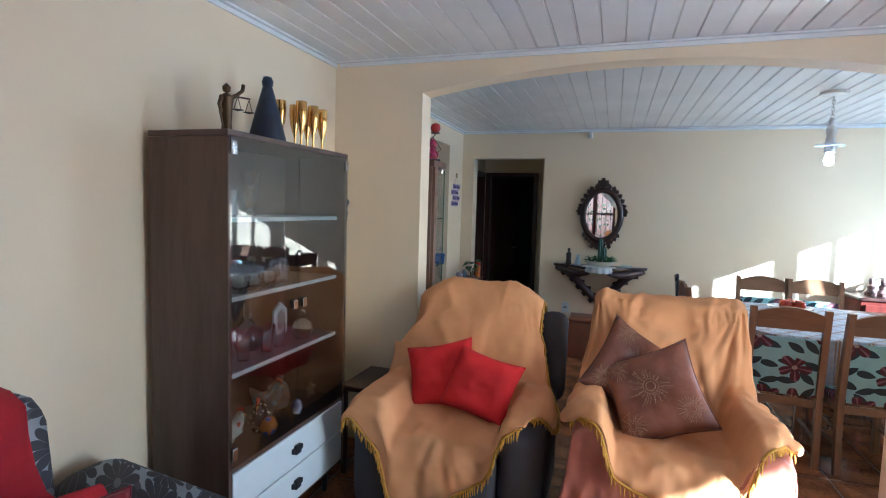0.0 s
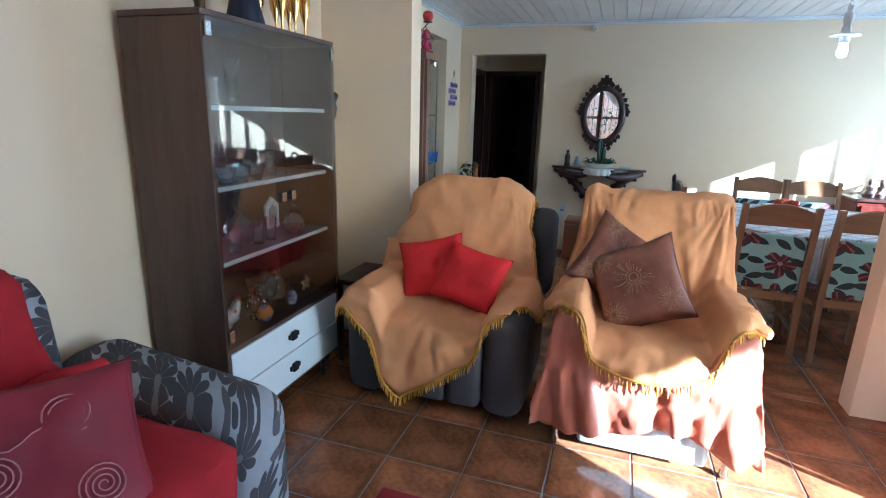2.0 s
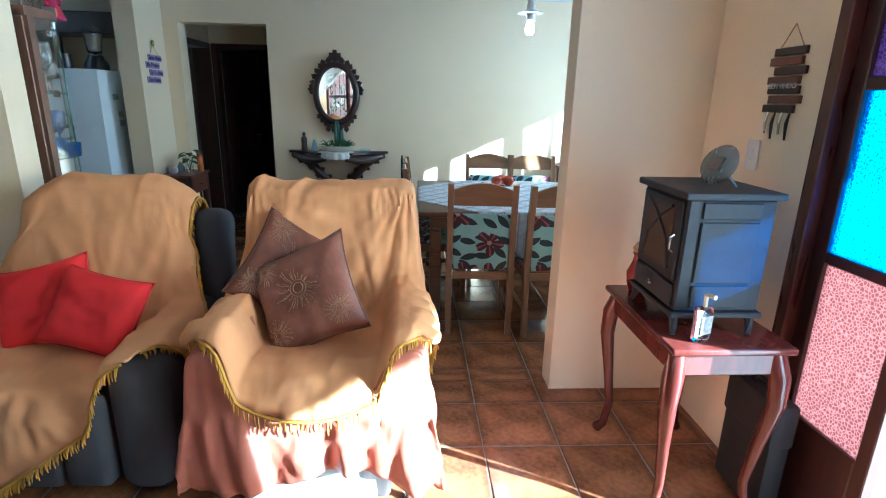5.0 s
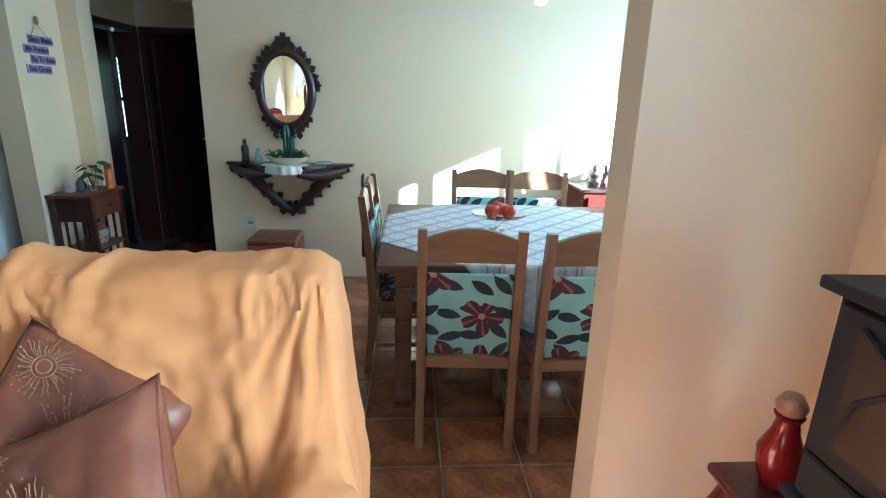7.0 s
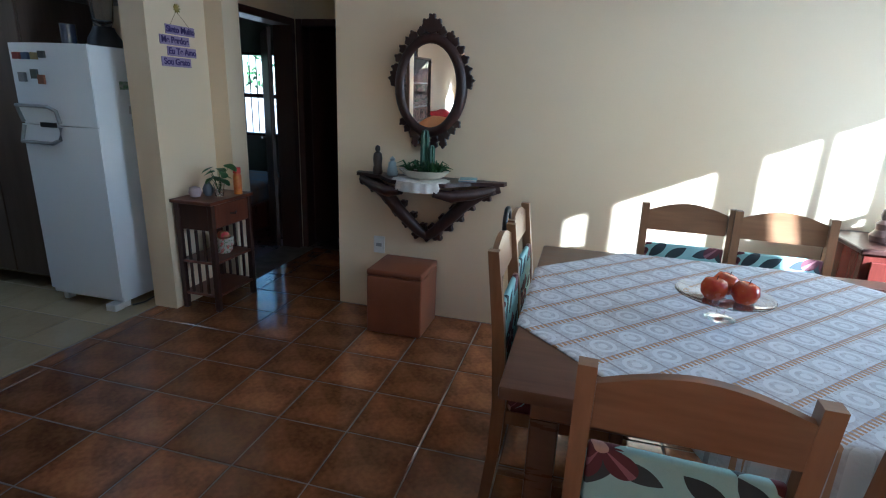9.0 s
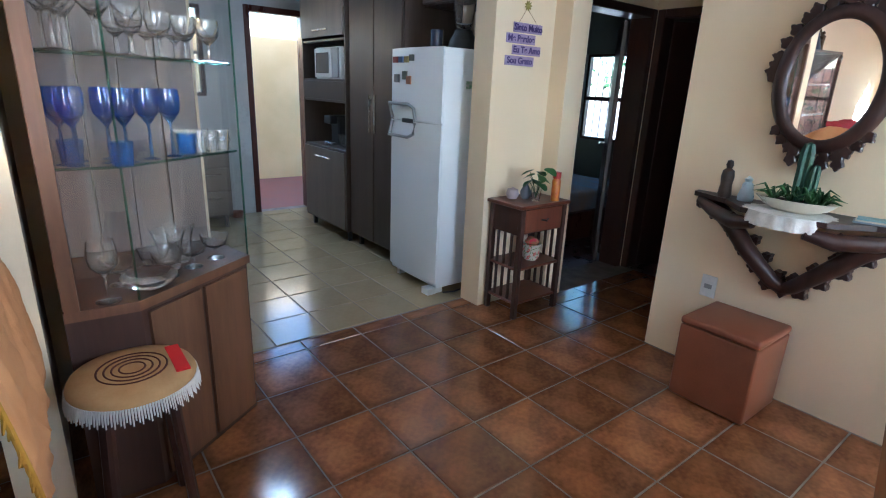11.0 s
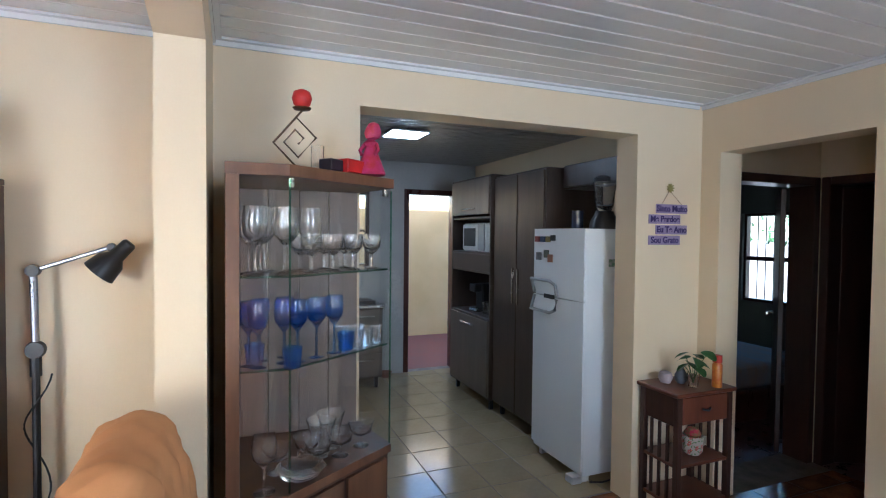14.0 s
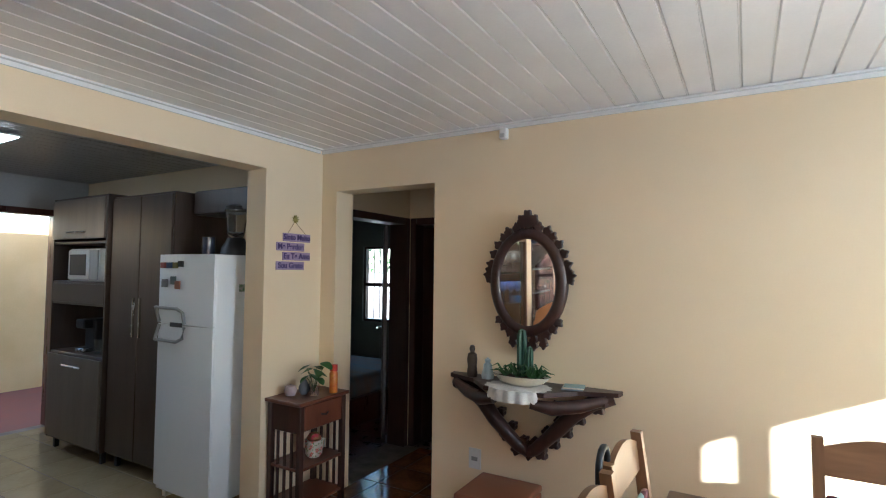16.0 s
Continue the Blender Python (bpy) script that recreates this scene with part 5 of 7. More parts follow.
Z1, Z2, Z0 = 1.4815, 1.1615, 0.7255
set_out(glassware("wine_glass", [(r * 1.15, z * 1.3) for r, z in WINE], GLASSWARE, "tall clear wine glass on a glass shelf"), [(-0.62, 4.02), (-0.635, 4.12), (-0.70, 4.04), (-0.72, 4.14), (-0.66, 4.0), (-0.78, 4.06), (-0.71, 4.22)], Z1)
set_out(glassware("goblet", GOBLET, GLASSWARE, "clear stemmed goblet on a glass shelf"), along_front(4, 0.28, 0.9, 0.06) + along_front(3, 0.35, 0.8, 0.16), Z1)
set_out(glassware("blue_goblet", TALL, BLUE_GLASS, "cobalt blue stemmed glass on a glass shelf"), [(-0.61, 4.03), (-0.65, 4.12), (-0.71, 4.04), (-0.74, 4.13), (-0.64, 4.0)] + along_front(3, 0.16, 0.5, 0.06), Z2)
set_out(glassware("blue_cup", [(r * 1.1, z * 0.8) for r, z in TUMBLER], BLUE_GLASS, "cobalt blue rounded tumbler"), along_front(1, 0.62, 0.7, 0.06) + [(-0.57, 4.14), (-0.66, 4.02)], Z2)
set_out(glassware("tumbler", [(r * 0.8, z * 0.85) for r, z in TUMBLER], GLASSWARE, "small clear tumbler on a glass shelf"), along_front(3, 0.72, 0.94, 0.05) + along_front(3, 0.7, 0.9, 0.13), Z2)
set_out(glassware("crystal_bowl", [(0.035, 0), (0.03, 0.005), (0.008, 0.012), (0.008, 0.04), (0.045, 0.06), (0.055, 0.10), (0.053, 0.10), (0.042, 0.064), (0.0, 0.045)], GLASSWARE, "footed crystal bowl in the vitrine", "bowl"), along_front(3, 0.4, 0.85, 0.09) + [(-0.74, 4.1), (-0.80, 4.22)], Z0)
set_out(glassware("crystal_vase", [(0.03, 0), (0.035, 0.02), (0.045, 0.10), (0.06, 0.15), (0.058, 0.15), (0.042, 0.1), (0.03, 0.02), (0, 0.02)], GLASSWARE, "flared crystal vase in the vitrine", "vase"), [(-0.83, 4.28), (-0.90, 4.33)], Z0)
set_out(glassware("wine_glass", [(r * 1.2, z * 1.1) for r, z in WINE], GLASSWARE, "large clear wine glass in the vitrine"), [(-0.60, 4.05)], Z0)
set_out(glassware("covered_dish", [(0.04, 0), (0.075, 0.02), (0.09, 0.045), (0.075, 0.06), (0.03, 0.075), (0.012, 0.08), (0.014, 0.1), (0.0, 0.104)], GLASSWARE, "oval glass dish with a lid", "dish"), [(-0.66, 4.18)], Z0)

# ornaments on the vitrine
BRONZE = mat("bronze_wire", (0.16, 0.10, 0.055), None, 0.4, 20, 90, 0.1, metal=0.8)
pos = Vector((0.0, 0.0))
spiral = []
for k, L in enumerate((0.16, 0.15, 0.13, 0.115, 0.095, 0.075, 0.055, 0.035)):
    a = radians(135 - 90 * k)
    pos = pos + Vector((math.cos(a), math.sin(a))) * L
    spiral.append((pos.x, pos.y))
lampo = thing("candle_holder", "square bronze spiral candle holder with red ball candle", "candle holder", pose(-0.65, 4.165, 1.861, 0, 0, 58) @ Matrix.Scale(0.83, 4))
part("spiral", tube([(0, 0, 0.0)] + [(x, 0, z) for x, z in spiral], 0.005, 6), BRONZE, lampo)
part("arm", tube([(spiral[0][0], 0, spiral[0][1]), (0.02, 0, 0.245)], 0.005, 6), BRONZE, lampo)
part("foot", lathe([(0.03, 0), (0.03, 0.006)], 14), BRONZE, lampo)
part("dish", lathe([(0.0, 0.245), (0.035, 0.25), (0.04, 0.258)], 18, None, pose(0.02, 0, 0)), BRONZE, lampo)
part("candle", lathe([(0.015, 0.256), (0.035, 0.27), (0.043, 0.297), (0.035, 0.325), (0.01, 0.337), (0.0, 0.337)], 20, None, pose(0.02, 0, 0)), mat("red_wax", (0.55, 0.03, 0.025), None, 0.4, 8, 60, 0.1), lampo, "red ball candle", 60)
bm = lathe([(0.062, 0), (0.066, 0.008), (0.05, 0.05), (0.03, 0.10), (0.022, 0.125), (0.03, 0.14), (0.012, 0.156), (0.0, 0.158)], 16)
lathe([(0.0, 0.150), (0.022, 0.160), (0.029, 0.182), (0.022, 0.205), (0.0, 0.213)], 14, bm)
lathe([(0.0, 0.150), (0.028, 0.165), (0.034, 0.190), (0.024, 0.222), (0.0, 0.235)], 12, bm, pose(-0.008, 0.010, 0))
for sgn in (-1, 1):
    tube([(0.0, 0.026 * sgn, 0.135), (0.018, 0.042 * sgn, 0.105), (0.030, 0.030 * sgn, 0.085)], [0.009, 0.008, 0.007], 8, bm)
solo("figurine", bm, mat("magenta_ornament", (0.50, 0.035, 0.16), (0.40, 0.02, 0.03), 0.5, 22, 60, 0.2), "magenta and red doll-shaped ornament on the vitrine", "ornament", pose(-0.76, 4.46, 1.861, 0, 0, -35) @ Matrix.Scale(0.92, 4))
solo("red_box", rbox(-0.05, 0.05, -0.03, 0.03, 0, 0.05, 0.003, 1), mat("red_card", (0.55, 0.02, 0.02), None, 0.4, 6, 60, 0.05), "small glossy red box", "box", pose(-0.72, 4.37, 1.861, 0, 0, -50))
solo("dark_box", rbox(-0.035, 0.035, -0.03, 0.03, 0, 0.042, 0.003, 1), mat("dark_card", (0.03, 0.02, 0.03), None, 0.4, 6, 60, 0.05), "small dark striped box", "box", pose(-0.68, 4.29, 1.861, 0, 0, -50))
o = solo("glass_jar", lathe([(0.025, 0), (0.025, 0.10), (0.023, 0.10), (0.023, 0.004), (0, 0.004)], 14), GLASSWARE, "slim clear glass jar", "jar", pose(-0.75, 4.25, 1.861))

# round stool
stool = thing("stool", "dark round stool with patterned cushion cover and white fringe", "stool", pose(-0.40, 4.07, 0))
part("seat", lathe([(0.0, 0.52), (0.15, 0.52), (0.165, 0.53), (0.165, 0.55), (0.0, 0.555)], 28), DARK_WOOD, stool, "", 40)
for k in range(4):
    a = math.pi / 4 + k * math.pi / 2
    part("leg", tube([(0.12 * math.cos(a), 0.12 * math.sin(a), 0.519), (0.16 * math.cos(a), 0.16 * math.sin(a), 0)], 0.017, 8), DARK_WOOD, stool)
cov = part("cover", lathe([(0.0, 0.572), (0.12, 0.570), (0.168, 0.562), (0.176, 0.545), (0.176, 0.532)], 32), mat("ochre_print_cotton", (0.52, 0.32, 0.14), (0.45, 0.26, 0.10), 0.85, 14, 120, 0.3), stool, "ochre printed cotton cover", 60)
for r in (0.035, 0.055, 0.075, 0.095):
    part("printed_ring", tube([(r * math.cos(2 * math.pi * k / 36), r * math.sin(2 * math.pi * k / 36), 0.5725 - 0.0005) for k in range(36)], 0.003, 4, closed=True), mat("brown_print", (0.09, 0.025, 0.015), None, 0.8), cov)
part("printed_band", box(bmesh.new(), -0.09, 0.09, 0.105, 0.145, 0.566, 0.5725), RED_CLOTH, cov)
bm = bmesh.new()
for k in range(150):
    a = 2 * math.pi * k / 150
    tube([(0.177 * math.cos(a), 0.177 * math.sin(a), 0.538), (0.184 * math.cos(a), 0.184 * math.sin(a), 0.50 - 0.008 * (k % 3))], [0.0035, 0.002], 4, bm)
tagged(part("fringe", bm, mat("white_yarn", (0.75, 0.72, 0.68), None, 0.9), stool, "white yarn fringe"), kind="stuff")

# ---- floor lamp ----
fl = thing("floor_lamp", "black jointed metal reading lamp on a stand", "floor lamp", pose(-1.04, 3.275, 0))
part("base", lathe([(0.12, 0), (0.12, 0.015), (0.03, 0.03), (0.014, 0.05)], 24), BLACK_METAL, fl)
part("pole", tube([(0, 0, 0.05), (0, 0, 1.10)], 0.013, 10), BLACK_METAL, fl)
part("sleeve", tube([(0, 0, 1.09), (0, 0, 1.165)], 0.019, 10), BLACK_METAL, fl)
part("knuckle", lathe([(0.0, -0.02), (0.03, -0.018), (0.034, 0.0), (0.03, 0.018), (0.0, 0.02)], 18, None, pose(0, 0, 1.188, 0, 90, 0)), BLACK_METAL, fl, "", 40)
part("upper_arm", tube([(0, 0, 1.19), (0, -0.005, 1.47)], 0.013, 10), mat("steel_arm", (0.30, 0.31, 0.36), None, 0.3, 8, 90, 0.02, metal=0.9), fl, "bare steel arm")
part("elbow", lathe([(0.0, -0.02), (0.022, -0.018), (0.024, 0.0), (0.022, 0.018), (0.0, 0.02)], 14, None, pose(0, -0.005, 1.48, 0, 90, 0)), BLACK_METAL, fl, "", 40)
part("fore_arm", tube([(0, -0.005, 1.48), (0.0, 0.238, 1.565)], 0.008, 8), bpy.data.materials["steel_arm"], fl, "bare steel arm")
part("swivel", lathe([(0.0, -0.014), (0.016, -0.012), (0.016, 0.012), (0.0, 0.014)], 12, None, pose(0, 0.243, 1.566, 0, 90, 0)), BLACK_METAL, fl, "", 40)
part("shade", lathe([(0.0, 0.155), (0.019, 0.155), (0.026, 0.148), (0.029, 0.085), (0.05, 0.06), (0.060, 0.0), (0.058, 0.0), (0.047, 0.058), (0.0, 0.07)], 24, None, pose(0.03, 0.205, 1.470, -43, 0, 0)), BLACK_METAL, fl, "black metal lamp shade", 40)
cable = [(0.022 + 0.03 * math.sin(k * 0.45), 0.01 + 0.045 * math.cos(k * 0.38), 1.10 - k * 0.025) for k in range(40)]
part("cable", tube(cable, 0.0035, 6), BLACK_METAL, fl, "loosely coiled black cable", 60)

# ---- oval mirror and bracket console ----
CARVED = wood("carved_dark_wood", (0.045, 0.018, 0.013), (0.022, 0.009, 0.007), 0.38, 20)
mir = thing("oval_mirror", "oval mirror in a carved dark wood frame on wall", "mirror", pose(0.446, YM - 0.035, 1.522, 1.0, 0, 0.5))
N = 64
part("glass", prism([(0.166 * math.cos(2 * math.pi * k / N), 0.245 * math.sin(2 * math.pi * k / N)) for k in range(N)], 0.006, None, pose(0, -0.03, 0)), MIRROR, mir, "silvered mirror glass")
bm = bmesh.new()
ring = []
for k in range(N):
    a = 2 * math.pi * k / N
    c, s = math.cos(a), math.sin(a)
    ring.append([bm.verts.new(((0.164 + 1.05 * r) * c, y, (0.243 + r) * s)) for r, y in ((0, 0), (0, -0.030), (0.012, -0.042), (0.03, -0.046), (0.05, -0.036), (0.062, -0.02), (0.062, 0))])
for k in range(N):
    a, b = ring[k], ring[(k + 1) % N]
    for j in range(6):
        bm.faces.new((a[j], a[j + 1], b[j + 1], b[j]))
part("frame", bm, CARVED, mir, "", 50)


def leafy(r0, spots, parent, name="carved_leaf", depth=0.026):
    """Scalloped carved leaves, each a fluted lobe."""
    for x, z, s, turn in spots:
        out = [(s * math.cos(t) * (1 + 0.16 * math.cos(5 * t)), s * 0.72 * math.sin(t) * (1 + 0.16 * math.cos(5 * t))) for t in [2 * math.pi * k / 20 for k in range(20)]]
        b = prism(out, depth, None, pose(x, -depth, z, 0, turn, 0))
        bmesh.ops.bevel(b, geom=[e for e in b.edges if e.calc_length() > 0 and all(v.co.y < -depth * 0.9 for v in e.verts)], offset=0.004, segments=1, affect="EDGES")
        part(name, b, CARVED, parent)


spots = []
for k in range(7):
    for s in (-1, 1):
        a = radians(90 - s * (14 + 11.5 * k))
        spots.append(((0.262 if k < 6 else 0.27) * math.cos(a), 0.312 * math.sin(a), 0.034, -math.degrees(a)))
for k in range(5):
    for s in (-1, 1):
        a = radians(-90 + s * (8 + 10 * k))
        spots.append((0.258 * math.cos(a), 0.318 * math.sin(a), 0.032, -math.degrees(a)))
for dx, dz, s in ((0, 0.375, 0.035), (-0.035, 0.345, 0.038), (0.035, 0.345, 0.038), (0, 0.33, 0.04), (-0.265, 0.06, 0.032), (0.265, 0.06, 0.032), (-0.272, 0.015, 0.026), (0.272, 0.015, 0.026), (-0.03, -0.345, 0.036), (0.03, -0.345, 0.036), (0, -0.365, 0.034), (-0.09, -0.335, 0.032), (0.09, -0.335, 0.032)):
    spots.append((dx, dz, s, 90 if abs(dx) < 0.1 else 60))
leafy(0, [(x * (0.88 if abs(x) > 0.12 else 1), z, s, turn) for x, z, s, turn in spots], mir)

con = thing("wall_console", "carved dark wood bracket console shelf fixed to wall", "console", pose(0.45, YM - 0.002, 0))
out = [(-0.50, 0.0), (0.50, 0.0), (0.49, -0.06), (0.30, -0.13), (0.17, -0.27), (0.0, -0.31), (-0.17, -0.27), (-0.30, -0.13), (-0.49, -0.06)]
bm = bmesh.new()
lo, hi = [bm.verts.new((x, y, 0.945)) for x, y in out], [bm.verts.new((x, y, 0.968)) for x, y in out]
bm.faces.new(lo)
bm.faces.new(hi[::-1])
for k in range(len(out)):
    j = (k + 1) % len(out)
    bm.faces.new((lo[k], lo[j], hi[j], hi[k]))
part("shelf", bm, CARVED, con)
for s in (-1, 1):
    arc = [(s * 0.46, 0.935), (s * 0.36, 0.90), (s * 0.26, 0.83), (s * 0.19, 0.75), (s * 0.12, 0.68), (s * 0.05, 0.61), (0.0, 0.575)]
    part("bracket", tube([(x, -0.03 - 0.05 * math.sin(k / 6 * math.pi), z) for k, (x, z) in enumerate(arc)], [0.036, 0.042, 0.044, 0.042, 0.038, 0.036, 0.03], 10), CARVED, con, "", 60)
    leafy(0, [(x + s * 0.012, z - 0.022, 0.044, s * 40) for x, z in arc[1:6]] + [(x - s * 0.012, z + 0.02, 0.034, s * 40) for x, z in arc[3:6]], con, depth=0.05)
    part("front_scroll", tube([(s * 0.44, -0.09, 0.93), (s * 0.32, -0.16, 0.90), (s * 0.20, -0.24, 0.89), (s * 0.10, -0.285, 0.91)], [0.022, 0.034, 0.036, 0.024], 10), CARVED, con, "", 60)
    for k in range(5):
        t = k / 4
        part("carved_knob", lathe([(0.0, -0.022), (0.02, -0.008), (0.02, 0.008), (0.0, 0.022)], 10, None, pose(s * mix(0.43, 0.14, t), -mix(0.10, 0.27, t), 0.912)), CARVED, con)
leafy(0, [(0, 0.575, 0.038, 90), (0.03, 0.60, 0.028, 40), (-0.03, 0.60, 0.028, -40)], con, depth=0.05)

DOILY = mat("white_doily_lace", (0.72, 0.70, 0.66), None, 0.9, 40, 160, 0.5)
bm = bmesh.new()
hub = bm.verts.new((0, 0, 0.003))
rim = []
for k in range(96):
    a = 2 * math.pi * k / 96
    r = 1 + 0.035 * math.cos(16 * a)
    x, y = 0.17 * r * math.cos(a), 0.13 * r * math.sin(a)
    rim.append(bm.verts.new((x, y, 0.003)))
for k in range(96):
    bm.faces.new((hub, rim[k], rim[(k + 1) % 96]))
ext = [bm.verts.new((v.co.x * 1.06, v.co.y * 1.05, 0.003 - 0.06 * ease((-0.05 - v.co.y) / 0.05))) for v in rim]
for k in range(96):
    bm.faces.new((rim[k], ext[k], ext[(k + 1) % 96], rim[(k + 1) % 96]))
solo("doily", bm, DOILY, "white crochet doily under a planter", "doily", pose(0.45, YM - 0.199, 0.9685))
planter = thing("planter", "oval white bowl planted with a cactus and spiky succulents", "planter", pose(0.455, YM - 0.165, 0.9725))
bowl = lathe([(0.06, 0.0), (0.10, 0.02), (0.13, 0.055), (0.125, 0.055), (0.09, 0.03), (0.0, 0.03)], 28)
bowl.transform(Matrix.Diagonal((1.25, 0.7, 1, 1)))
part("bowl", bowl, mat("cream_ceramic", (0.65, 0.6, 0.48), None, 0.3, 6, 60, 0.05), planter, "", 60)
soil = lathe([(0.0, 0.046), (0.11, 0.043)], 20)
soil.transform(Matrix.Diagonal((1.2, 0.66, 1, 1)))
part("soil", soil, mat("dark_soil", (0.05, 0.03, 0.02), None, 0.95, 30, 120, 0.6), planter)
for x, hgt, r in ((0.0, 0.30, 0.028), (0.045, 0.21, 0.02)):
    n = 14
    prof = [(r * 0.8, 0.045), (r, 0.09), (r, hgt * 0.85), (r * 0.7, hgt * 0.97), (0.0, hgt)]
    b = lathe(prof, n, None, pose(x, 0.01, 0))
    for v in b.verts:
        d = Vector((v.co.x - x, v.co.y - 0.01, 0))
        k = round(math.atan2(d.y, d.x) / (2 * math.pi / n))
        if k % 2:
            v.co -= d * 0.3
    part("cactus", b, mat("cactus_skin", (0.03, 0.09, 0.05), (0.02, 0.06, 0.035), 0.5, 20, 90, 0.2), planter)
rnd = random.Random(8)
for c in range(4):
    cx = (-0.085, 0.075, -0.02, 0.10)[c]
    for k in range(16):
        a = rnd.uniform(0, 6.28)
        L, up = rnd.uniform(0.06, 0.10), rnd.uniform(0.02, 0.07)
        p0 = Vector((cx, rnd.uniform(-0.03, 0.02), 0.045))
        d = Vector((math.cos(a), math.sin(a) * 0.8, 0))
        part("leaf", tube([p0, p0 + d * L * 0.5 + Vector((0, 0, up)), p0 + d * L + Vector((0, 0, up * 0.7))], [0.006, 0.005, 0.0008], 4), GREENERY, planter)
FIG = mat("dark_figurine_glaze", (0.03, 0.02, 0.016), (0.06, 0.04, 0.03), 0.4, 20, 60, 0.1)
solo("saint_figurine", lathe([(0.03, 0), (0.032, 0.015), (0.026, 0.06), (0.03, 0.10), (0.026, 0.13), (0.012, 0.142), (0.017, 0.158), (0.013, 0.178), (0.0, 0.184)], 14), FIG, "small dark robed figurine on console shelf", "figurine", pose(0.12, YM - 0.09, 0.9685))
solo("pale_figurine", lathe([(0.034, 0), (0.036, 0.02), (0.026, 0.06), (0.024, 0.08), (0.014, 0.09), (0.018, 0.105), (0.0, 0.12)], 14), mat("pale_blue_ceramic", (0.45, 0.55, 0.6), None, 0.3, 8, 60, 0.1), "small pale blue seated ceramic figurine", "figurine", pose(0.22, YM - 0.09, 0.9685))
bk = thing("card_stack", "small stack of printed cards on the console", "cards", pose(0.72, YM - 0.10, 0.9685, 0, 0, 12))
for k, c in enumerate(((0.2, 0.25, 0.3), (0.6, 0.55, 0.45), (0.25, 0.4, 0.42))):
    part("card", rbox(-0.06 + 0.006 * k, 0.05 + 0.004 * k, -0.035, 0.035, 0.0005 + 0.007 * k, 0.007 + 0.007 * k, 0.001, 1), mat("card_print", c, None, 0.4, 20, 60, 0.03), bk)

# outlet, sensor, switch
for nm, x, z, w, h in (("wall_socket", 0.10, 0.468, 0.08, 0.12),):
    sk = thing(nm, "white double wall socket", "socket", pose(x, YM, z))
    part("plate", rbox(-w / 2, w / 2, -0.010, -0.001, -h / 2, h / 2, 0.003, 2), SILVER_PVC, sk)
    part("socket_face", rbox(-0.02, 0.02, -0.0135, -0.0105, -0.012, 0.012, 0.001, 1), mat("grey_socket", (0.3, 0.3, 0.3)), sk)
ms = thing("motion_sensor", "small white wall sensor below the ceiling", "sensor", pose(0.285, YM, 2.395))
part("body", rbox(-0.022, 0.022, -0.05, -0.001, -0.035, 0.03, 0.008, 2), SILVER_PVC, ms, "", 40)
part("lens", rbox(-0.015, 0.015, -0.056, -0.05, -0.028, -0.005, 0.003, 1), mat("sensor_lens", (0.5, 0.5, 0.48)), ms)
sw = thing("light_switch", "white wall switch plate beside the door", "switch", pose(XE, 3.34, 1.30))
part("plate", rbox(-0.010, -0.001, -0.038, 0.038, -0.06, 0.06, 0.003, 2), SILVER_PVC, sw)
part("rocker", rbox(-0.014, -0.0105, -0.012, 0.012, -0.022, 0.022, 0.001, 1), WHITE_LAC, sw)

# leather cube
ott = thing("cube_ottoman", "brown leather cube ottoman against the wall", "ottoman", pose(0.355, 6.47, 0, 0, 0, 0))
LEATHER = mat("tan_leather", (0.24, 0.085, 0.042), (0.19, 0.065, 0.03), 0.42, 5, 150, 0.25)
part("body", rbox(-0.18, 0.18, -0.175, 0.175, 0.006, 0.385, 0.012, 3), LEATHER, ott, "", 40)
part("lid", rbox(-0.182, 0.182, -0.177, 0.177, 0.386, 0.425, 0.014, 3), LEATHER, ott, "", 40)
for sx in (-1, 1):
    for sy in (-1, 1):
        part("foot", lathe([(0.018, 0), (0.018, 0.006)], 10, None, pose(sx * 0.14, sy * 0.14, 0)), BLACK_METAL, ott)

# ---- pendant lamp ----
pen = thing("pendant_lamp", "white turned pendant lamp hung on a chain", "ceiling lamp", pose(2.02, 5.15, 0))
part("canopy", lathe([(0.0, 2.458), (0.085, 2.458), (0.08, 2.44), (0.03, 2.43), (0.0, 2.43)], 24), WHITE_PAINT, pen, "", 50)
for k in range(6):
    z = 2.415 - 0.026 * k
    part("chain_link", tube([(0.010 * math.cos(a) * (1 if k % 2 else 0.0), 0.010 * math.cos(a) * (0 if k % 2 else 1.0), z + 0.017 * math.sin(a)) for a in [2 * math.pi * j / 10 for j in range(10)]], 0.0028, 5, closed=True), CHROME, pen)
part("body", lathe([(0.0, 2.275), (0.016, 2.27), (0.02, 2.25), (0.014, 2.235), (0.03, 2.215), (0.034, 2.18), (0.022, 2.15), (0.028, 2.13), (0.03, 2.10), (0.085, 2.085), (0.09, 2.078), (0.03, 2.075), (0.034, 2.05), (0.03, 2.03), (0.0, 2.03)], 24), WHITE_PAINT, pen, "", 50)
part("bulb", lathe([(0.016, 2.03), (0.025, 2.005), (0.031, 1.975), (0.024, 1.945), (0.0, 1.937)], 20), glow("lit_bulb", (0.9, 0.95, 1.0), 8), pen, "lit white bulb", 60)

